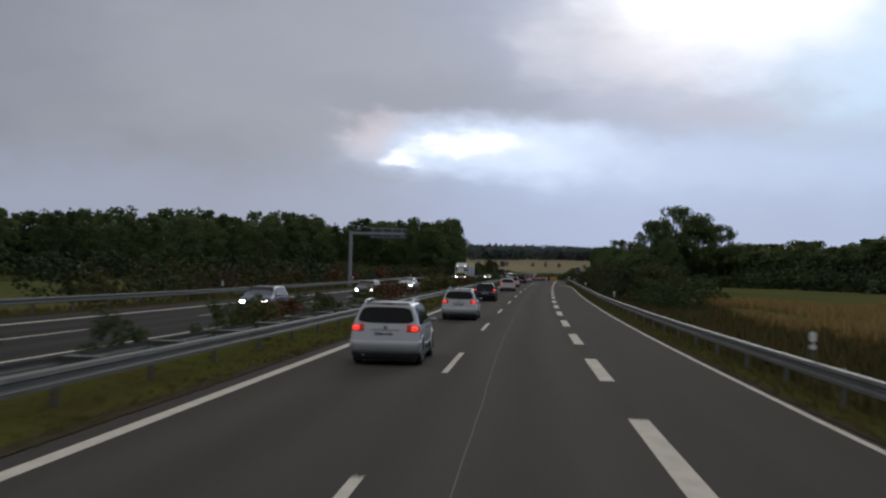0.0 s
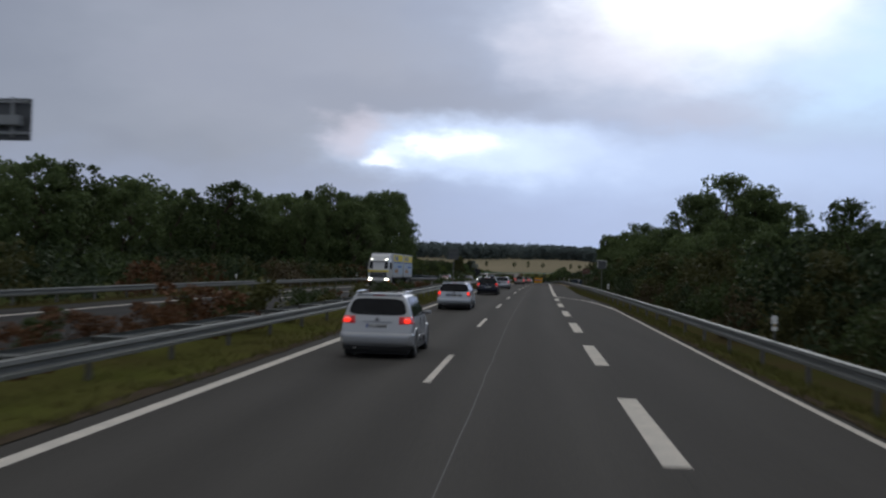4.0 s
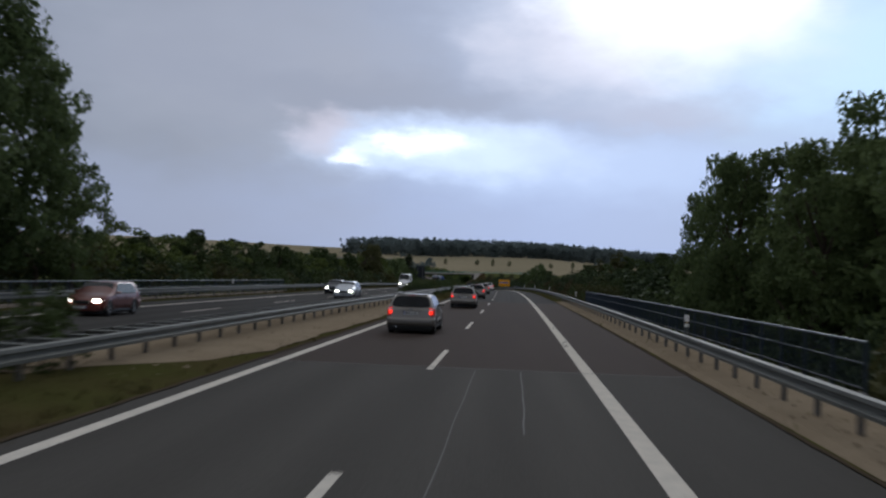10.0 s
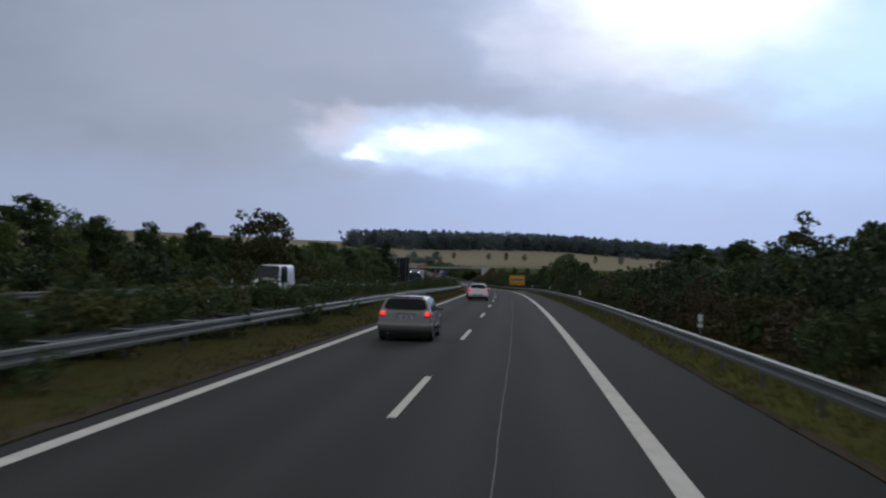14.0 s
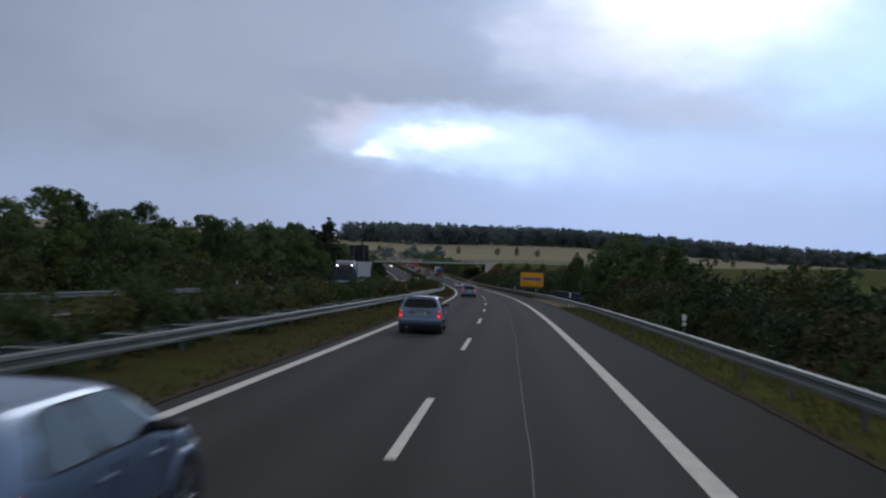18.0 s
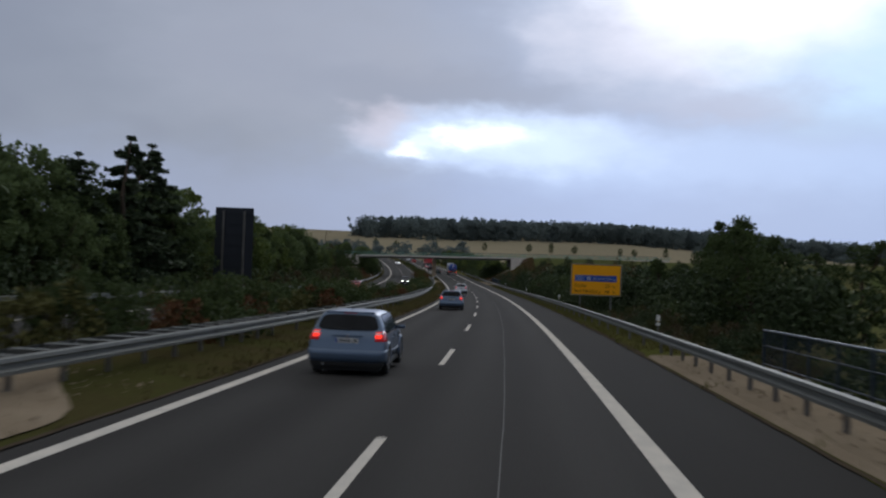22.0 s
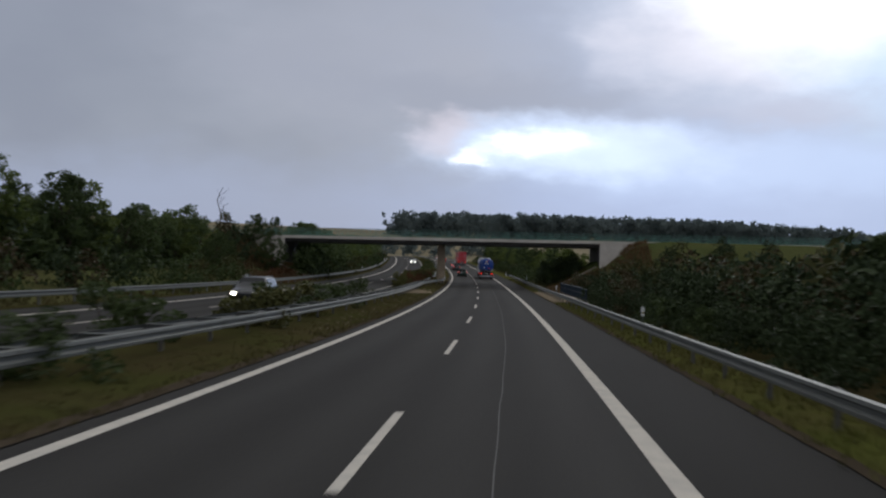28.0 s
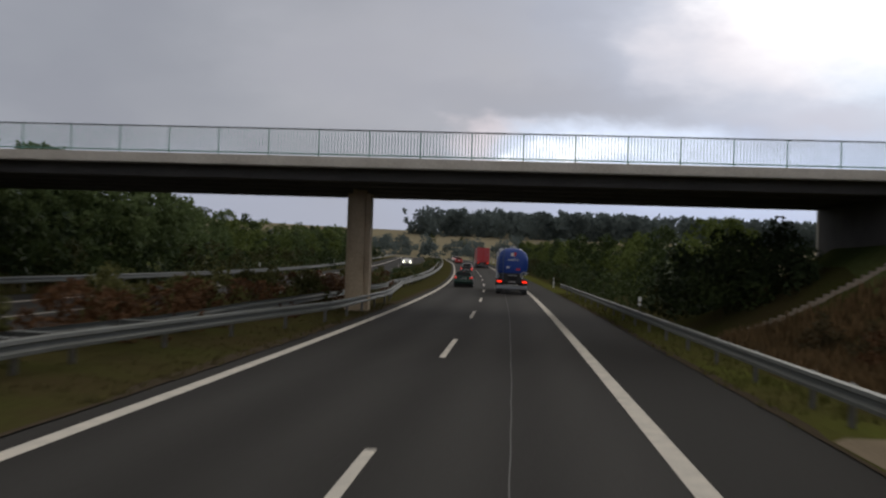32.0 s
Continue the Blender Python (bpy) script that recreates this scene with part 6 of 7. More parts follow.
car(at_road(902.0, -1.8), "pale silver car with lit tail lamps on the far bend", SILVER, seed=26)
car(at_road(975.0, -2.2), "red hatchback far ahead with lit tail lamps", RED, seed=27)
car(at_road(1008.0, -2.3), "white car far ahead with lit tail lamps", WHITE, seed=20)

BACK = 180.0
car(at_road(75.0 + 4.4, -12.3, 0, BACK), "oncoming dark car with headlamps lit", DARK, L=4.4, heads=True, lamp_mat=TAIL_OFF, seed=31)
car(at_road(43.0 + 4.3, -12.1, 0, BACK), "oncoming dark blue hatchback with headlamps lit", TEAL, L=4.2, heads=True, lamp_mat=TAIL_OFF, seed=32)
car(at_road(100.0 + 4.4, -12.4, 0, BACK), "oncoming silver estate car with headlamps lit", SILVER, heads=True, lamp_mat=TAIL_OFF, rails=True, seed=33)
car(at_road(268.0 + 4.3, -15.9, 0, BACK), "oncoming dark red car with headlamps lit", BROWN_RED, heads=True, lamp_mat=TAIL_OFF, seed=34)
car(at_road(309.0 + 4.4, -12.2, 0, BACK), "oncoming silver-blue car with headlamps lit", SILVER_BLUE, heads=True, lamp_mat=TAIL_OFF, seed=35)
car(at_road(324.0 + 4.4, -15.9, 0, BACK), "oncoming black saloon with headlamps lit", BLACK_BLUE, heads=True, lamp_mat=TAIL_OFF, tail=0.20, roof0=0.8, roof1=2.5, screen=3.2, seed=37)
car(at_road(637.4 + 4.0, -15.6, 0, BACK), "oncoming bright red hatchback with headlamps lit", RED, L=4.0, H=1.5, heads=True, lamp_mat=TAIL_OFF, seed=38)
car(at_road(707.0 + 4.6, -12.2, 0, BACK), "oncoming dark off-road car with headlamps lit", DARK, L=4.6, W=1.86, H=1.72, belt=1.08, hood=1.05, nose=0.85, roof0=0.3, roof1=2.5,
    screen=3.2, heads=True, lamp_mat=TAIL_OFF, rails=True, seed=39)
car(at_road(928.0 + 4.4, -12.6, 0, BACK), "oncoming white car with headlamps lit", WHITE, heads=True, lamp_mat=TAIL_OFF, seed=40)


# ---- lorries ----
TANK_BLUE = paint("glossy_blue_tank_paint", (0.012, 0.055, 0.30), 0.1, 0.3)
TRAILER_RED = paint("red_tarpaulin", (0.50, 0.015, 0.02), 0.0, 0.5)
TRAILER_GREY = paint("pale_grey_trailer_panel", (0.54, 0.54, 0.55), 0.1, 0.45)
BOX_WHITE = paint("white_box_panel", (0.62, 0.63, 0.64), 0.0, 0.45)
CAB_WHITE = paint("white_cab_paint", (0.66, 0.66, 0.65), 0.0, 0.35)
CAB_GREY = paint("blue_grey_deflector_paint", (0.13, 0.14, 0.17), 0.2)
CAB_BLACK = paint("blue_black_cab_paint", (0.016, 0.02, 0.034), 0.2)
STRIPE_YELLOW = material("yellow_print", (0.78, 0.62, 0.02), 0.5)
STRIPE_BLUE = material("blue_print", (0.03, 0.12, 0.42), 0.5)
PRINT_PALE = material("pale_blue_print", (0.38, 0.48, 0.60), 0.5, vary=0.4, scale=1.2, tint=(0.5, 0.55, 0.6))
PRINT_BREAD = material("tan_print", (0.42, 0.24, 0.10), 0.6, vary=0.5, scale=3, tint=(0.25, 0.13, 0.05))
PRINT_PINK = material("pale_red_print", (0.62, 0.28, 0.27), 0.5)
PRINT_RED = material("red_print", (0.55, 0.03, 0.03), 0.5)
LADDER = material("dark_ladder_steel", (0.10, 0.13, 0.20), 0.5, 0.4)
STEEL = material("bare_steel", (0.42, 0.43, 0.44), 0.4, 0.8, vary=0.3, scale=2)


def bx(name, mat, parent, x0, x1, y0, y1, z0, z1, bevel=0.02, label=""):
    return part(name, box(bmesh.new(), x0, x1, y0, y1, z0, z1, bevel), mat, parent, label)


def lorry_axles(c, ys, half=1.22, r=0.50):
    for y in ys:
        for sgn in (1, -1):
            disc_wheel(c, sgn * half, y, r, 0.34, STEEL)


def mudguards(c, ys, half=1.25):
    for y in ys:
        for sgn in (1, -1):
            bm = bmesh.new()
            rows = []
            for k in range(9):
                a = math.pi * (0.06 + 0.88 * k / 8)
                rows.append([bm.verts.new((sgn * x, y + 0.60 * math.cos(a), 0.50 + 0.60 * math.sin(a))) for x in (half - 0.42, half)])
            for a, b in zip(rows, rows[1:]):
                bm.faces.new((a[0], a[1], b[1], b[0]))
            bmesh.ops.solidify(bm, geom=bm.faces[:], thickness=0.02)
            part("mudguard", bm, BLACK_PLASTIC, c)


def rear_end(c, seed, z=0.95):
    """Lamp bar, lamps, plate and under-run bar at the back of a trailer."""
    bx("lamp_bar", BLACK_PLASTIC, c, -1.22, 1.22, -0.03, 0.12, z - 0.10, z + 0.12)
    bx("underrun_bar", STEEL, c, -1.18, 1.18, 0.02, 0.14, 0.42, 0.55)
    for sgn in (1, -1):
        bx("tail_lamp", TAIL_ON, c, *sorted((sgn * 0.80, sgn * 1.16)), -0.055, 0.02, z - 0.06, z + 0.08, 0.02)
        bx("mud_flap", BLACK_PLASTIC, c, *sorted((sgn * 0.72, sgn * 1.22)), 0.25, 0.28, 0.18, 0.80, 0.0)
        bx("bracket", UNDER, c, *sorted((sgn * 0.55, sgn * 0.65)), 0.05, 0.4, 0.5, z, 0.0)
        bx("chassis_beam", UNDER, c, *sorted((sgn * 0.40, sgn * 0.55)), 0.1, 9.0, 0.78, 1.05, 0.0)
    pl = bx("number_plate", PLATE, c, -0.26, 0.26, -0.05, -0.035, z - 0.05, z + 0.06, 0.004)
    part("plate_marks", marks(bmesh.new(), -0.21, 0.22, z - 0.03, z + 0.04, -0.052, seed), PLATE_MARK, pl)


tank = thing("tanker_lorry", at_road(825.7, 2.2), "glossy blue tanker trailer with rear ladder and lit lamps", "lorry")
TANK_SIDE = ((0, 1.42), (0.72, 1.46), (1.08, 1.66), (1.20, 2.05), (1.22, 2.55), (1.18, 2.95), (0.98, 3.32), (0.66, 3.56), (0.30, 3.63), (0, 3.64))
rings = []
for y, k in ((0.30, 0.42), (0.32, 0.80), (0.37, 0.93), (0.48, 0.985), (0.75, 1.0), (9.2, 1.0), (9.55, 0.96), (9.75, 0.7)):
    pts = [(x * k, y, 2.52 + (z - 2.52) * k) for x, z in TANK_SIDE]
    rings.append(pts + [(-x, yy, z) for x, yy, z in reversed(pts[1:-1])])
part("tank", loft(rings), TANK_BLUE, tank, "", True)
for y in (2.3, 4.4, 6.5):
    pts = [[(x * k, y + dy, 2.52 + (z - 2.52) * k) for x, z in TANK_SIDE for dy in (0,)] for k, dy in ((1.0, -0.05), (1.015, -0.04), (1.015, 0.04), (1.0, 0.05))]
    part("tank_hoop", loft([p + [(-x, yy, z) for x, yy, z in reversed(p[1:-1])] for p in pts], cap=False), TANK_BLUE, tank, "", True)
bx("top_walkway", STEEL, tank, -0.35, 0.35, 0.9, 9.0, 3.62, 3.68)
for y in (1.4, 3.6, 5.8, 8.0):
    bm = rod(bmesh.new(), (0, y, 3.56), (0, y, 3.80), 0.24, None, 20)
    part("manhole", bm, STEEL, tank)
for sgn in (1, -1):
    bm = rod(bmesh.new(), (-0.92 + 0.2 * sgn, 0.20, 0.9), (-0.92 + 0.2 * sgn, 0.20, 3.62), 0.028, None, 8)
    part("ladder_rail", bm, LADDER, tank)
for k in range(10):
    part("rung", rod(bmesh.new(), (-1.12, 0.20, 1.05 + 0.28 * k), (-0.72, 0.20, 1.05 + 0.28 * k), 0.02, None, 6), LADDER, tank)
bx("rear_emblem", SIGN_WHITE, tank, -0.16, 0.20, 0.285, 0.30, 2.98, 3.26, 0.01, "white and red company emblem")
bx("emblem_bar", PRINT_RED, tank, 0.06, 0.24, 0.279, 0.29, 3.02, 3.30, 0.01)
part("lettering", marks(bmesh.new(), -0.40, 0.52, 2.62, 2.80, 0.295, 8), SIGN_WHITE, tank)
bx("warning_plate", SIGN_WHITE, tank, -0.48, -0.24, 0.285, 0.30, 2.02, 2.20, 0.0)
bx("red_mark", PRINT_RED, tank, 0.28, 0.62, 0.285, 0.30, 1.90, 2.06, 0.0)
bx("valve_box", BLACK_PLASTIC, tank, -1.05, 0.75, 0.22, 0.9, 1.02, 1.66, 0.04)
bx("pump_housing", UNDER, tank, -0.3, 0.4, 0.14, 0.5, 1.10, 1.44, 0.05)
bx("steel_shelf", STEEL, tank, -0.35, 0.40, 0.13, 0.40, 1.46, 1.52, 0.01)
bm = bmesh.new()
for k in range(5):
    a0, a1 = math.pi * (0.15 + 0.2 * k), math.pi * (0.35 + 0.2 * k)
    rod(bm, (0.92 + 0.26 * math.cos(a0), 0.16, 1.50 + 0.26 * math.sin(a0)), (0.92 + 0.26 * math.cos(a1), 0.16, 1.50 + 0.26 * math.sin(a1)), 0.05, None, 8)
part("hose", bm, STEEL, tank, "pale coiled discharge hose")
bx("steel_bumper", STEEL, tank, -1.20, 1.20, -0.02, 0.10, 0.46, 0.70, 0.02)
for sgn in (1, -1):
    bx("side_box", UNDER, tank, *sorted((sgn * 0.65, sgn * 1.2)), 4.4, 6.4, 0.6, 1.2, 0.03)
rear_end(tank, 51, 0.98)
lorry_axles(tank, (1.25, 2.55, 3.85, 11.0, 13.9))
mudguards(tank, (1.25, 2.55, 3.85, 11.0))
bx("cab", CAB_WHITE, tank, -1.22, 1.22, 12.2, 14.3, 1.1, 3.65, 0.12)
bx("wind_deflector", CAB_WHITE, tank, -1.1, 1.1, 12.2, 13.6, 3.6, 3.95, 0.12)
bx("tractor_chassis", UNDER, tank, -0.5, 0.5, 9.3, 14.2, 0.7, 1.05)


def box_trailer(m, label, mat, L, seed, name="articulated_lorry", top=4.0, floor=1.15):
    c = thing(name, m, label, "lorry")
    bx("box_body", mat, c, -1.275, 1.275, 0.0, L, floor, top, 0.03)
    for sgn in (1, -1):
        bx("rear_door", mat, c, *sorted((sgn * 0.02, sgn * 1.22)), -0.018, 0.01, floor + 0.08, top - 0.10, 0.008)
        bx("corner_post", STEEL, c, *sorted((sgn * 1.22, sgn * 1.285)), -0.03, 0.05, floor, top + 0.01, 0.01)
        for x in (0.42, 0.85):
            part("locking_bar", rod(bmesh.new(), (sgn * x, -0.04, floor + 0.1), (sgn * x, -0.04, top - 0.12), 0.018, None, 6), STEEL, c)
        bx("side_rail", STEEL, c, *sorted((sgn * 1.22, sgn * 1.285)), 0, L, floor - 0.12, floor + 0.02, 0.01)
        bx("side_guard", STEEL, c, *sorted((sgn * 1.18, sgn * 1.22)), 5.2, L - 3.4, 0.5, 0.62, 0.0)
        bx("roof_edge", STEEL, c, *sorted((sgn * 1.22, sgn * 1.285)), 0, L, top - 0.06, top + 0.02, 0.01)
    rear_end(c, seed)
    return c


def cab(c, y, mat, stripe=None, top=3.55, deflector=None):
    """A tractor's cab whose front is at y; the light end for oncoming lorries."""
    front = y
    rings = []
    for z, k, f in ((0.55, 0.98, 0.02), (1.1, 1.0, 0.0), (1.75, 1.0, 0.0), (2.0, 0.995, 0.03), (top - 0.35, 0.96, 0.22), (top, 0.90, 0.42)):
        w = 1.235 * k
        rings.append([(-w, front - 2.15, z), (w, front - 2.15, z), (w, front - 0.30 - f, z), (w * 0.93, front - f - 0.06, z), (w * 0.5, front - f, z), (-w * 0.5, front - f, z),
                      (-w * 0.93, front - f - 0.06, z), (-w, front - 0.30 - f, z)])
    part("cab_shell", loft(rings), mat, c, "", False)
    bm = panel(bmesh.new(), (1.13, front - 0.06, 1.98), (-1.13, front - 0.06, 1.98), (-1.08, front - 0.26, top - 0.36), (1.08, front - 0.26, top - 0.36), 0.02, 0.98, 0.03, 0.97, 0.03)
    part("windscreen", bm, GLASS, c)
    for sgn in (1, -1):
        a, b2 = (sgn * 1.237, front - 1.35, 1.95), (sgn * 1.237, front - 0.42, 1.95)
        d, e = (sgn * 1.19, front - 0.55, top - 0.45), (sgn * 1.19, front - 1.35, top - 0.45)
        bm = bmesh.new()
        panel(bm, *((a, b2, d, e) if sgn > 0 else (b2, a, e, d)), 0.03, 0.97, 0.03, 0.97, 0.02, 6)
        part("side_window", bm, GLASS, c)
        bx("mirror", BLACK_PLASTIC, c, *sorted((sgn * 1.30, sgn * 1.48)), front - 0.35, front - 0.20, 2.0, 2.75, 0.03)
        bx("headlamp", HEAD_ON, c, *sorted((sgn * 0.80, sgn * 1.10)), front - 0.02, front + 0.05, 0.72, 0.92, 0.03)
        bx("indicator", AMBER, c, *sorted((sgn * 1.10, sgn * 1.20)), front - 0.10, front + 0.03, 0.62, 0.75, 0.02)
        bx("cab_step", BLACK_PLASTIC, c, *sorted((sgn * 1.0, sgn * 1.24)), front - 1.0, front - 0.35, 0.35, 0.75, 0.03)
        bx("marker_lamp", HEAD_ON, c, *sorted((sgn * 0.75, sgn * 0.95)), front - 0.42, front - 0.34, top - 0.10, top - 0.05, 0.01)
    bx("front_bumper", BLACK_PLASTIC, c, -1.23, 1.23, front - 0.25, front + 0.04, 0.35, 0.72, 0.06)
    bx("grille", BLACK_PLASTIC, c, -0.95, 0.95, front - 0.05, front + 0.025, 1.0, 1.62, 0.03)
    for z in (1.12, 1.28, 1.44):
        bx("grille_bar", STEEL, c, -0.9, 0.9, front + 0.02, front + 0.035, z, z + 0.03, 0.0)
    if stripe:
        bx("cab_stripe", stripe, c, -1.20, 1.20, front - 0.06, front + 0.03, 1.66, 1.84, 0.01)
    bx("sun_visor", BLACK_PLASTIC, c, -1.12, 1.12, front - 0.24, front - 0.05, top - 0.40, top - 0.33, 0.02)
    pl = bx("number_plate", PLATE, c, -0.26, 0.26, front + 0.04, front + 0.055, 0.45, 0.56, 0.0)
    part("plate_marks", marks(bmesh.new(), -0.21, 0.22, 0.47, 0.54, front + 0.06, 4), PLATE_MARK, pl)
    if deflector:
        bm = loft([[(-1.15, front - 2.1, z), (1.15, front - 2.1, z), (1.05 * k, front - f, z), (-1.05 * k, front - f, z)]
                   for z, k, f in ((top - 0.05, 1.0, 0.55), (top + 0.25, 0.95, 0.8), (top + 0.5, 0.9, 1.3))])
        part("wind_deflector", bm, deflector, c, "", False)


red_lorry = box_trailer(at_road(941.0, 1.9), "lorry with a bright red box trailer and lit tail lamps", TRAILER_RED, 13.6, 61)
lorry_axles(red_lorry, (2.6, 3.9, 5.2, 12.6, 15.4))
cab(red_lorry, 16.3, CAB_WHITE)

# oncoming lorry with a plain grey trailer
FRONT = 527.0
grey = box_trailer(at_road(FRONT + 16.4, -15.9, 0, BACK), "oncoming dark lorry with a pale grey panel trailer, headlamps lit", TRAILER_GREY, 13.6, 62)
lorry_axles(grey, (2.6, 3.9, 5.2, 12.4, 15.2))
cab(grey, 16.4, CAB_BLACK, PRINT_PALE, 3.6, CAB_GREY)
bx("tractor_chassis", UNDER, grey, -0.5, 0.5, 11.0, 16.0, 0.6, 1.05)
bx("fuel_tank", STEEL, grey, 0.70, 1.20, 12.9, 14.2, 0.45, 1.0, 0.08)
for q in range(7):
    bx("name_bar", PRINT_PINK, grey, -0.52 + 0.15 * q, -0.41 + 0.15 * q, 16.14, 16.20, 3.12, 3.28, 0.0)
for y, z, mat in ((0.7, 3.0, SIGN_BLACK), (0.7, 2.62, SIGN_BLACK), (0.7, 2.28, PRINT_PALE)):
    bx("print_bar", mat, grey, 1.276, 1.284, y, y + 0.85, z, z + 0.22, 0.0)
    bx("print_bar", mat, grey, -1.284, -1.276, y, y + 0.85, z, z + 0.22, 0.0)

# oncoming delivery lorry with a drawbar trailer
FRONT = 197.0
rigid = thing("drawbar_lorry", at_road(FRONT + 18.4, -15.9, 0, BACK), "oncoming white delivery lorry and trailer with yellow and blue printed sides", "lorry")
for y0, y1 in ((0.0, 7.3), (8.4, 15.7)):
    bd = bx("box_body", BOX_WHITE, rigid, -1.275, 1.275, y0, y1, 1.15, 3.85, 0.03)
    for sgn in (1, -1):
        x0, x1 = sorted((sgn * 1.276, sgn * 1.283))
        bx("yellow_print", STRIPE_YELLOW, bd, x0, x1, y0 + 0.12, y1 - 0.12, 2.92, 3.70, 0.0)
        bx("blue_print", STRIPE_BLUE, bd, x0, x1, y0 + 0.12, y1 - 0.12, 2.74, 2.90, 0.0)
        bx("pale_print", PRINT_PALE, bd, x0, x1, y0 + 0.12, y1 - 0.12, 1.40, 2.72, 0.0)
        x0, x1 = sorted((sgn * 1.284, sgn * 1.290))
        for q in range(5):
            bx("letter_bar", STRIPE_BLUE, bd, x0, x1, y1 - 1.3 - 0.55 * q, y1 - 0.95 - 0.55 * q, 3.08, 3.54, 0.0)
        bx("word_bar", STRIPE_BLUE, bd, x0, x1, y0 + 1.0, y0 + 4.0, 2.2, 2.42, 0.0)
        for q in range(5):
            bm = bmesh.new()
            bmesh.ops.create_uvsphere(bm, u_segments=12, v_segments=6, radius=0.5, matrix=Matrix.Translation((sgn * 1.284, y1 - 1.3 - 0.5 * q, 1.72 + 0.16 * (q % 2)))
                                      @ Matrix.Diagonal((0.012, 0.75, 0.5, 1)))
            part("loaf_print", bm, PRINT_BREAD, bd)
        bx("side_rail", STEEL, bd, *sorted((sgn * 1.22, sgn * 1.285)), y0, y1, 1.03, 1.16, 0.01)
rear_end(rigid, 71)
bx("drawbar", UNDER, rigid, -0.15, 0.15, 6.8, 9.0, 0.7, 0.9)
bx("chassis", UNDER, rigid, -0.5, 0.5, 8.4, 18.0, 0.65, 1.1)
lorry_axles(rigid, (2.9, 4.2, 10.4, 11.7, 17.0))
cab(rigid, 18.4, CAB_WHITE, STRIPE_YELLOW, 3.2, CAB_WHITE)

# oncoming white van behind the median hedge
car(at_road(394.0 + 5.9, -15.9, 0, BACK), "oncoming tall white delivery van with headlamps lit", WHITE, category="van", L=5.9, W=1.98, H=2.60, belt=1.25, hood=1.15, nose=0.95, tail=0.03,
    roof0=0.12, roof1=4.35, screen=5.1, wide_top=0.86, windows=1, heads=True, lamp_mat=TAIL_OFF, plate_z=0.62, seed=44, name="delivery_van")
# ---- signs, gantry, delineator posts ----
def post_pair(c, xs, top, r=0.045, mat=ZINC, low=-1.6):
    for x in xs:
        part("post", rod(bmesh.new(), (x, 0.055 + r, low), (x, 0.055 + r, top), r, None, 10), mat, c)


def plate(name, mat, parent, x0, x1, z0, z1, y0, y1, bevel=0.0, label=""):
    return part(name, box(bmesh.new(), x0, x1, y0, y1, z0, z1, bevel), mat, parent, label)


def words(parent, text, size, x, z, y, mat, name="lettering"):
    cu = bpy.data.curves.new(name, "FONT")
    cu.body, cu.size, cu.extrude = text, size, 0.002
    cu.materials.append(mat)
    ob = new(name, cu)
    ob.parent = parent
    ob.matrix_local = pose(x, y, z, 90)
    return ob


def bars(parent, x0, x1, z0, z1, y, mat, seed):
    """Bars for a word that cannot be read."""
    r, x = rng(seed), x0
    while x < x1 - 0.04:
        w = r.uniform(0.05, 0.10)
        part("letter_bar", box(bmesh.new(), x, min(x1, x + w), y - 0.004, y, z0, z0 + (z1 - z0) * (1.0 if r.uniform() < 0.35 else 0.72)), mat, parent)
        x += w + 0.04


sign = thing("direction_sign", at_road(597.2, 10.05), "large yellow direction sign with a blue panel on two posts", "road sign")
SW, S0, S1 = 2.15, 1.34, 4.05
plate("panel", SIGN_YELLOW, sign, -SW, SW, S0, S1, 0.0, 0.05, 0.012)
bx("panel_back", SIGN_BACK, sign, -SW + 0.02, SW - 0.02, 0.045, 0.08, S0 + 0.02, S1 - 0.02, 0.0)
for inset, wide, mat in ((0.0, 0.05, SIGN_EDGE), (0.05, 0.055, SIGN_BLACK)):
    a, b = SW - inset, wide
    for x0, x1, z0, z1 in ((-a, a, S1 - inset - b, S1 - inset), (-a, a, S0 + inset, S0 + inset + b), (-a, b - a, S0 + inset + b, S1 - inset - b), (a - b, a, S0 + inset + b, S1 - inset - b)):
        plate("border", mat, sign, x0, x1, z0, z1, -0.004, 0.001)
BZ0, BZ1 = S1 - 1.50, S1 - 0.97
blue = plate("motorway_panel", SIGN_BLUE, sign, -SW + 0.34, SW - 0.40, BZ0, BZ1, -0.012, 0.001, 0.0, "blue panel with white lettering")
for x0, x1, z0, z1 in ((-1.68, -1.02, BZ1 - 0.115, BZ1 - 0.08), (-1.68, -1.02, BZ0 + 0.08, BZ0 + 0.115), (-1.68, -1.645, BZ0 + 0.115, BZ1 - 0.115), (-1.055, -1.02, BZ0 + 0.115, BZ1 - 0.115)):
    plate("number_frame", FADED_WHITE, blue, x0, x1, z0, z1, -0.017, -0.0121)
words(blue, "395", 0.30, -1.60, BZ0 + 0.165, -0.015, FADED_WHITE)
# motorway symbol: two tapering lanes under a bridge
for sgn in (1, -1):
    bm = bmesh.new()
    pts = [(sgn * x - 0.62, z) for x, z in ((0.02, BZ1 - 0.10), (0.07, BZ1 - 0.10), (0.19, BZ0 + 0.08), (0.03, BZ0 + 0.08))]
    f = bm.faces.new([bm.verts.new((x, -0.015, z)) for x, z in (pts if sgn < 0 else pts[::-1])])
    bmesh.ops.recalc_face_normals(bm, faces=[f])
    bmesh.ops.solidify(bm, geom=[f], thickness=0.002)
    part("lane_symbol", bm, FADED_WHITE, blue)
plate("bridge_symbol", FADED_WHITE, blue, -0.85, -0.39, BZ1 - 0.24, BZ1 - 0.20, -0.019, -0.0121)
words(blue, "Braunschweig", 0.34, -0.24, BZ0 + 0.16, -0.015, FADED_WHITE)
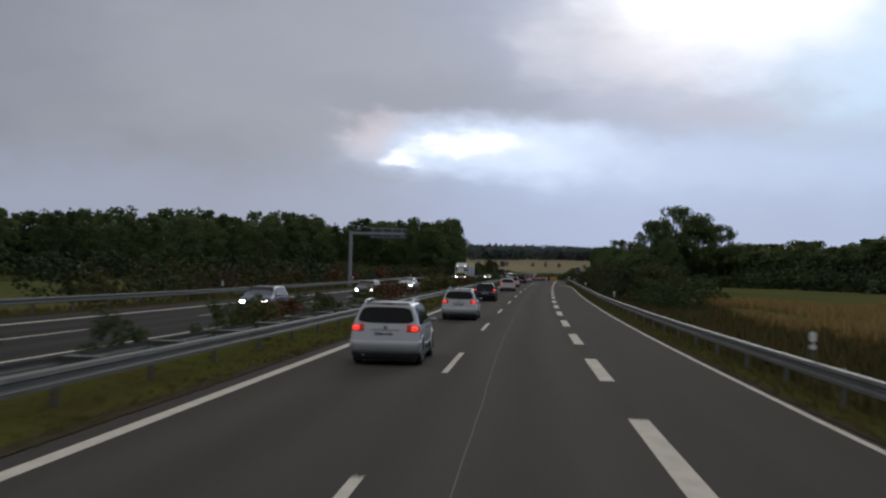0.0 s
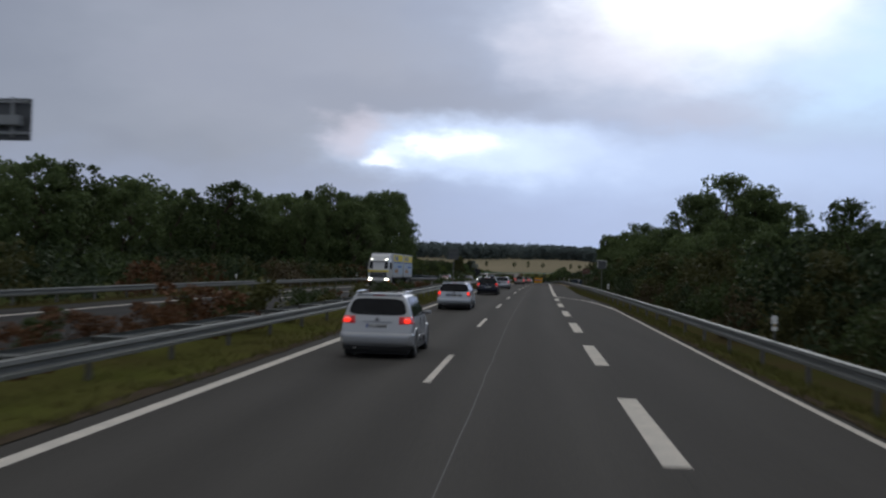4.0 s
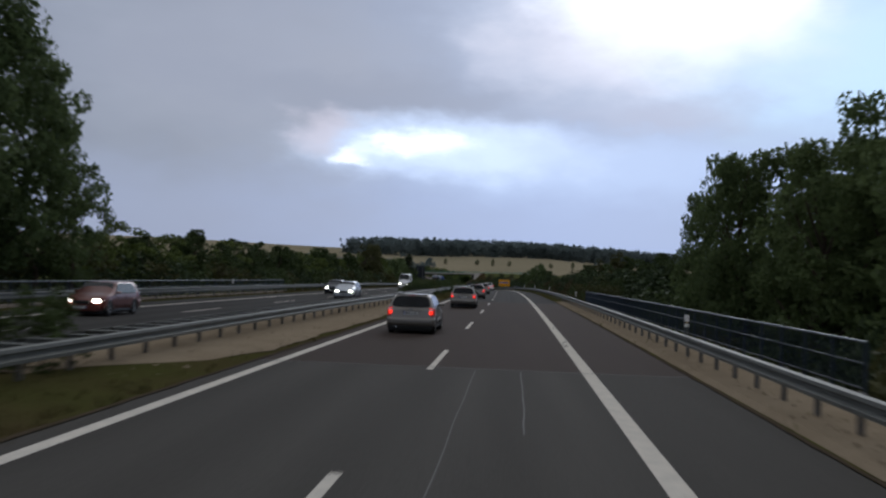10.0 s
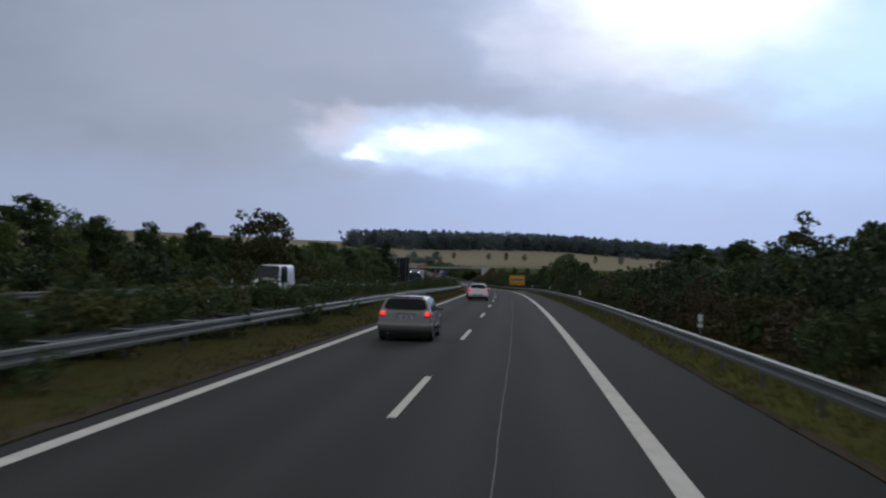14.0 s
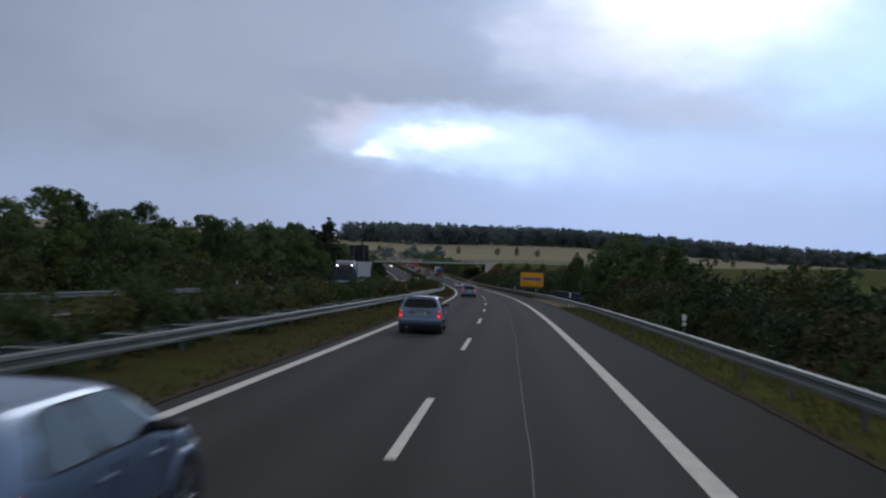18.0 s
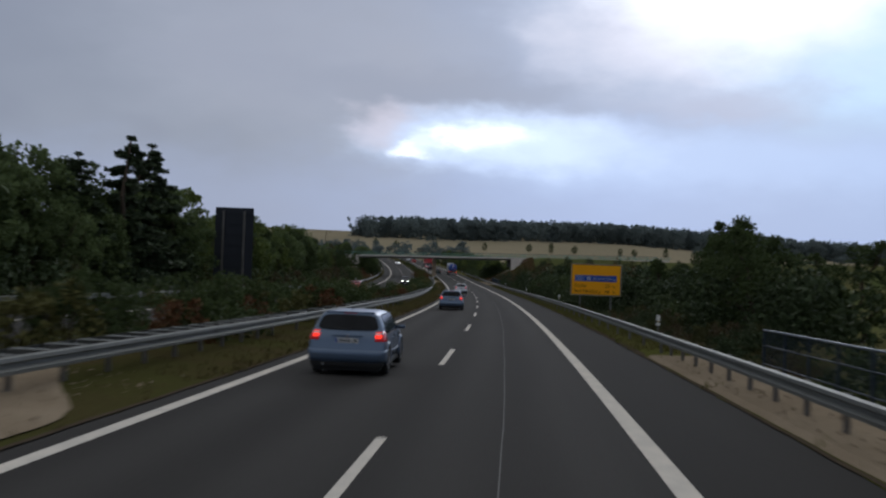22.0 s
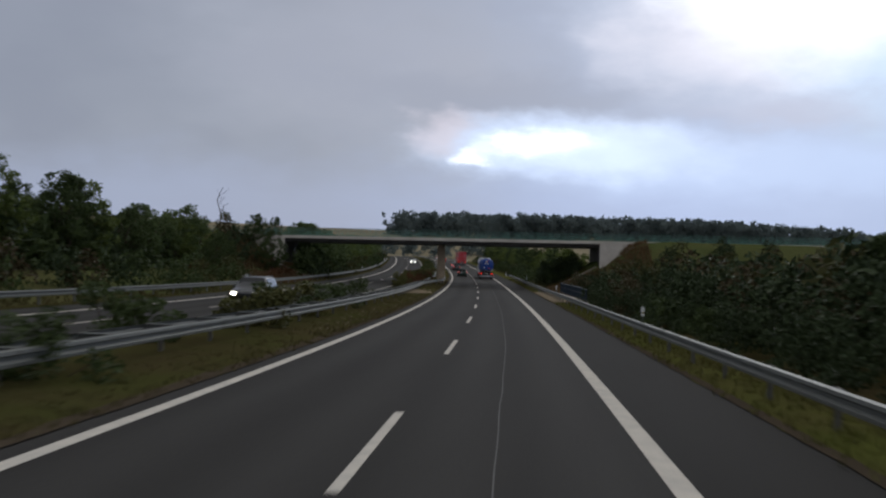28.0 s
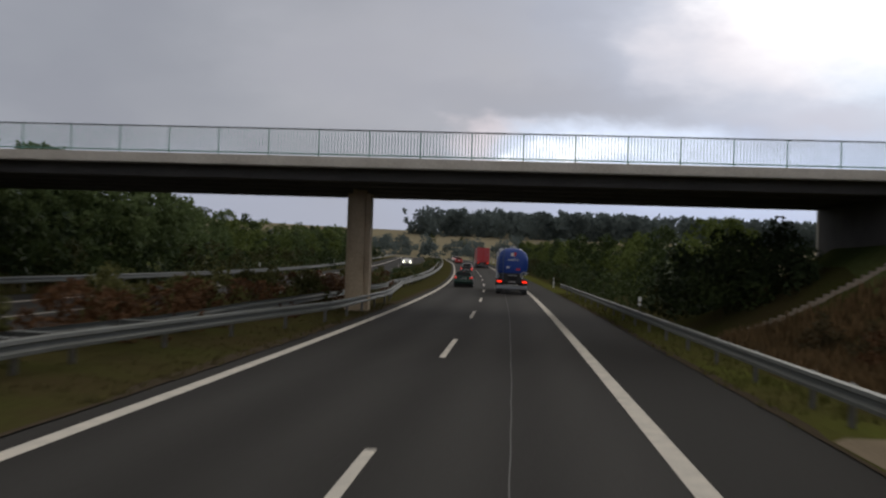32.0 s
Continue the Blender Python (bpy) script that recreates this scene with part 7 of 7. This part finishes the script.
words(sign, "Goslar", 0.40, -SW + 0.30, S1 - 1.98, -0.004, FADED_BLACK)
words(sign, "25", 0.38, 0.80, S1 - 1.98, -0.004, FADED_BLACK)
words(sign, "km", 0.26, 1.36, S1 - 1.98, -0.004, FADED_BLACK)
words(sign, "Bad Harzburg", 0.40, -SW + 0.30, S1 - 2.45, -0.004, FADED_BLACK)
bars(sign, 0.82, 1.20, S1 - 2.45, S1 - 2.18, -0.004, FADED_BLACK, 8)
words(sign, "km", 0.26, 1.36, S1 - 2.45, -0.004, FADED_BLACK)
post_pair(sign, (-1.3, 1.3), S1 - 0.1, 0.07)

SIGN_PALE = material("weathered_pale_sheeting", (0.34, 0.29, 0.26), 0.6, vary=0.3, scale=5)
brown = thing("river_name_sign", at_road(229.6, 8.75), "small brown sign with a white wavy line on a post", "road sign")
plate("panel", SIGN_BROWN, brown, -0.54, 0.54, 2.10, 2.84, 0.0, 0.03, 0.01)
for x0, x1, z0, z1 in ((-0.52, 0.52, 2.80, 2.825), (-0.52, 0.52, 2.115, 2.14), (-0.52, -0.495, 2.115, 2.825), (0.495, 0.52, 2.115, 2.825)):
    plate("border", SIGN_PALE, brown, x0, x1, z0, z1, -0.004, 0.001)
bars(brown, -0.30, 0.32, 2.52, 2.64, -0.004, SIGN_PALE, 9)
bm = bmesh.new()
for k in range(16):
    x = -0.36 + 0.045 * k
    rod(bm, (x, -0.004, 2.32 + 0.03 * math.sin(k * 0.9)), (x + 0.045, -0.004, 2.32 + 0.03 * math.sin((k + 1) * 0.9)), 0.014, None, 6)
part("wave", bm, SIGN_PALE, brown)
post_pair(brown, (0.0,), 2.8, 0.035)
pole = thing("thin_pole", at_road(243.0, 8.9), "thin grey steel pole beside a bridge railing", "pole")
post_pair(pole, (0.0,), 2.3, 0.03)

grey_sign = thing("square_road_sign", at_road(185.0, 8.42), "square grey road sign with pale edges on a thin post", "road sign")
plate("panel", SIGN_BACK, grey_sign, -0.43, 0.43, 2.56, 3.38, 0.0, 0.03, 0.01)
for x0, x1, z0, z1 in ((-0.43, 0.43, 3.34, 3.385), (-0.435, -0.40, 2.7, 3.36), (0.40, 0.435, 2.7, 3.36)):
    plate("border", SIGN_WHITE, grey_sign, x0, x1, z0, z1, -0.005, 0.001)
post_pair(grey_sign, (0.0,), 3.2, 0.032)
back_sign = thing("median_sign", at_road(187.5, -6.5), "sign in the median seen from its bare grey back", "road sign")
plate("panel", SIGN_BACK, back_sign, -0.52, 0.52, 3.15, 4.22, 0.0, 0.03, 0.02)
for z in (3.4, 3.85):
    plate("clamp_rail", ZINC, back_sign, -0.42, 0.42, z, z + 0.04, -0.03, 0.001)
post_pair(back_sign, (0.0,), 4.0, 0.04, low=-0.2)

tower = thing("large_sign_back", at_road(600.5, -22.2), "big dark back of a direction sign on steel posts", "road sign")
plate("panel", SIGN_BACK_SHADED, tower, -1.75, 1.75, 1.6, 8.0, 0.0, 0.05, 0.02)
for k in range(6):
    plate("back_rib", SIGN_BACK_SHADED, tower, -1.73, 1.73, 2.7 + 0.95 * k, 2.78 + 0.95 * k, -0.06, 0.001)
for x in (-0.95, 0.95):
    bx("steel_post", ZINC_DARK, tower, x - 0.09, x + 0.09, -0.24, -0.06, -1.2, 7.7, 0.01)

gantry = thing("sign_gantry", at_road(121.0, -23.0), "grey steel cantilever gantry with a sign panel over the opposite lanes", "gantry")
bx("column", GANTRY, gantry, -0.19, 0.19, -0.19, 0.19, -1.0, 7.25, 0.03)
bx("arm", GANTRY, gantry, -0.19, 7.2, -0.16, 0.16, 6.80, 7.15, 0.03)
bx("sign_panel", SIGN_BACK, gantry, 2.55, 7.45, 0.16, 0.24, 6.30, 7.78, 0.02)
for k in range(4):
    bx("back_rib", GANTRY, gantry, 2.85 + 1.3 * k, 2.97 + 1.3 * k, 0.06, 0.17, 6.4, 7.8, 0.01)
for z in (6.5, 7.6):
    bx("clamp_rail", GANTRY, gantry, 2.6, 7.4, 0.05, 0.16, z, z + 0.1, 0.01)

# delineator posts: one form, copied every fifty metres or so
def rail_mark(s):
    return at_road(s, verge_face(s) + 0.10)


mark = thing("delineator", rail_mark(15.5), "white delineator head with dark band on a guardrail bracket", "delineator", "delineators")
part("bracket", box(bmesh.new(), -0.018, 0.018, -0.012, 0.012, 0.60, 1.02, 0.004), ZINC, mark)
bm = loft([[(-0.060 * k, -0.022, z), (0.060 * k, -0.022, z), (0.064 * k, 0.03, z), (0.0, 0.055, z), (-0.064 * k, 0.03, z)] for z, k in ((0.98, 0.9), (1.0, 1.0), (1.30, 1.0), (1.33, 0.85))])
part("head", bm, WHITE_PLASTIC, mark)
part("dark_band", box(bmesh.new(), -0.066, 0.066, -0.026, 0.036, 1.07, 1.15, 0.006), BLACK_PLASTIC, mark)
part("reflector", box(bmesh.new(), -0.024, 0.024, -0.034, -0.01, 1.08, 1.14, 0.004), REFLECTOR, mark)
for k in range(1, 17):
    copy_thing(mark, rail_mark(15.5 + 48.4 * k))
for k in range(0, 20):
    copy_thing(mark, at_road(16.5 + 48.4 * k, -20.97, 0, 180))
# past the end of the guardrail the posts stand in the ground
tall_mark = thing("delineator_post", at_road(850.0, 7.2), "white plastic delineator post with a black band standing in the verge", "delineator", "delineator posts")
bm = loft([[(-0.055, -0.02, z), (0.055, -0.02, z), (0.06, 0.05, z), (0.0, 0.09, z), (-0.06, 0.05, z)] for z in (-0.5, 0.5, 1.02, 1.06)])
part("body", bm, WHITE_PLASTIC, tall_mark)
part("black_band", box(bmesh.new(), -0.062, 0.062, -0.026, 0.07, 0.74, 0.92, 0.01), BLACK_PLASTIC, tall_mark)
for k in range(1, 4):
    copy_thing(tall_mark, at_road(850.0 + 48.4 * k, 7.2))

# a bare dead tree behind the bridge ramp
r = rng(9)
snag = thing("dead_tree", pose(*P(789.0, -36.0).xy, land(789.0, -36.0)), "bare dead tree without leaves", "tree")
bm = bmesh.new()
limb(bm, (0, 0, -0.5), (0.2, 0, 6.4), 0.13, 0.03, r, 4)
for k in range(9):
    z = 1.8 + 0.45 * k
    a = r.uniform(0, 6.28)
    limb(bm, (0.1, 0, z), (1.1 * math.cos(a), 1.1 * math.sin(a), z + r.uniform(0.6, 1.3)), 0.04, 0.01, r, 2)
part("trunk", bm, BARK, snag)

# ---- grass blades ----
def tufts(name, n, spot, tall, mat, label, seed, lean=0.35, width=0.012):
    """Blades as thin three-cornered cards; spot(r) gives s, o and the ground's height."""
    r = rng(seed)
    rows = []
    for k in range(n):
        s, o, z = spot(r)
        p = P(s, o)
        base = np.array((p.x, p.y, z))
        for b in range(5):
            a, h = r.uniform(0, 6.283), tall * r.uniform(0.45, 1.15)
            root = base + np.array((r.normal() * 0.10, r.normal() * 0.10, 0.0))
            tip = root + np.array((math.cos(a) * lean * h, math.sin(a) * lean * h, h))
            w = np.array((-math.sin(a), math.cos(a), 0.0)) * width * (1 + 2.0 * h)
            rows.append((root - w * 1.3, root + w * 1.3, tip))
    ob = new(name, cards(name, np.array(rows), mat))
    return tagged(ob, label, "grass", kind="stuff")


def median_spot(r, near, far):
    s = r.uniform(near, far)
    while max(min(s - a, b - s) for a, b in ((247, 322), (507, 534), (743, 764))) > 0 and r.uniform() < 0.93:
        s = r.uniform(near, far)
    o = -4.35 - 2.4 * r.uniform(0, 1) ** 1.3
    return s, o, P(s, o).z + 0.02


def verge_spot(r, near, far):
    s = r.uniform(near, far)
    while on_bridge(s) > 0.4 and r.uniform() < 0.95:
        s = r.uniform(near, far)
    o = exit_width(s) - 0.06 + (8.3 - exit_width(s)) * r.uniform(0, 1)
    return s, o, P(s, o).z + 0.02 - 0.2 * ramp(o, 7.4, 8.4)


tufts("median_grass", 5000, lambda r: median_spot(r, -5, 190), 0.13, BLADE_GREEN, "short green grass on the median", 1)
tufts("median_grass", 10000, lambda r: median_spot(r, 190, 800), 0.13, BLADE, "short dry and brownish grass on the median", 11)
tufts("verge_grass", 6000, lambda r: verge_spot(r, -5, 250), 0.16, BLADE_GREEN, "short green grass on the verge", 2)
tufts("verge_grass", 9000, lambda r: verge_spot(r, 250, 830), 0.16, BLADE_GREEN, "short green and straw-coloured grass on the verge", 12)


def meadow_spot(r):
    s, o = r.uniform(-5, 96), 15.0 + 22 * r.uniform(0, 1) ** 1.2
    while noise.noise((s * 0.05, o * 0.09, 2)) < -0.12:
        s, o = r.uniform(-5, 96), 15.0 + 22 * r.uniform(0, 1) ** 1.2
    return s, o, land(s, o)


def rough_spot(r):
    s, o = r.uniform(-5, 100), 8.3 + 9.0 * r.uniform(0, 1) ** 1.2
    return s, o, land(s, o)


tufts("dry_meadow_grass", 8000, meadow_spot, 0.85, STRAW, "tall dry straw-coloured grass beyond the guardrail", 3, 0.25, 0.02)
tufts("rough_meadow_grass", 5000, rough_spot, 0.6, BLADE, "rough green grass beside the guardrail", 6, 0.3, 0.016)


def bank_spot(r):
    while True:
        s = r.uniform(768, 787.2)
        o = 9.5 + 13 * r.uniform(0, 1) ** 1.2 if r.uniform() < 0.5 else -r.uniform(22, 36)
        return s, o, land(s, o)


tufts("bank_grass", 11000, bank_spot, 0.5, RUSSET, "dry brown grass on the bridge embankment", 4, 0.3, 0.02)


def far_spot(r):
    s, o = r.uniform(20, 860), -20.3 - 5.0 * r.uniform(0, 1)
    return s, o, land(s, o) + 0.02


tufts("far_verge_grass", 9000, far_spot, 0.35, BLADE, "rough grass beyond the opposite carriageway", 5, 0.3, 0.02)


# stones and crumbs on the bare strips
def crumbs(n, seed):
    r = rng(seed)
    verts, faces = [], []
    for k in range(n):
        a, b, o0, o1, h = ((247, 322, -8.4, -4.7, 0.12), (507, 534, -8.4, -4.7, 0.12), (743, 759, -8.4, -4.7, 0.12), (690, 743, -7.5, -4.5, 0.06), (240, 324, 6.4, 7.8, 0.11),
                           (505, 545, 6.4, 7.8, 0.11))[r.randint(6)]
        p, q = P(r.uniform(a, b), r.uniform(o0, o1), h), 0.02 + 0.05 * r.uniform(0, 1) ** 3
        n0 = len(verts)
        verts += [(p.x + q * x * r.uniform(0.6, 1.3), p.y + q * y * r.uniform(0.6, 1.3), p.z + q * z * r.uniform(0.5, 1.0))
                  for x, y, z in ((1, 0, 0), (0, 1, 0), (-1, 0, 0), (0, -1, 0), (0, 0, 1))]
        faces += [(n0 + i, n0 + (i + 1) % 4, n0 + 4) for i in range(4)]
    ob = new("loose_stones", mesh_of("loose_stones", verts, faces, GRAVEL))
    tagged(ob, "loose stones and crumbs of concrete on the bare strips", "stones", kind="stuff")


crumbs(2600, 12)
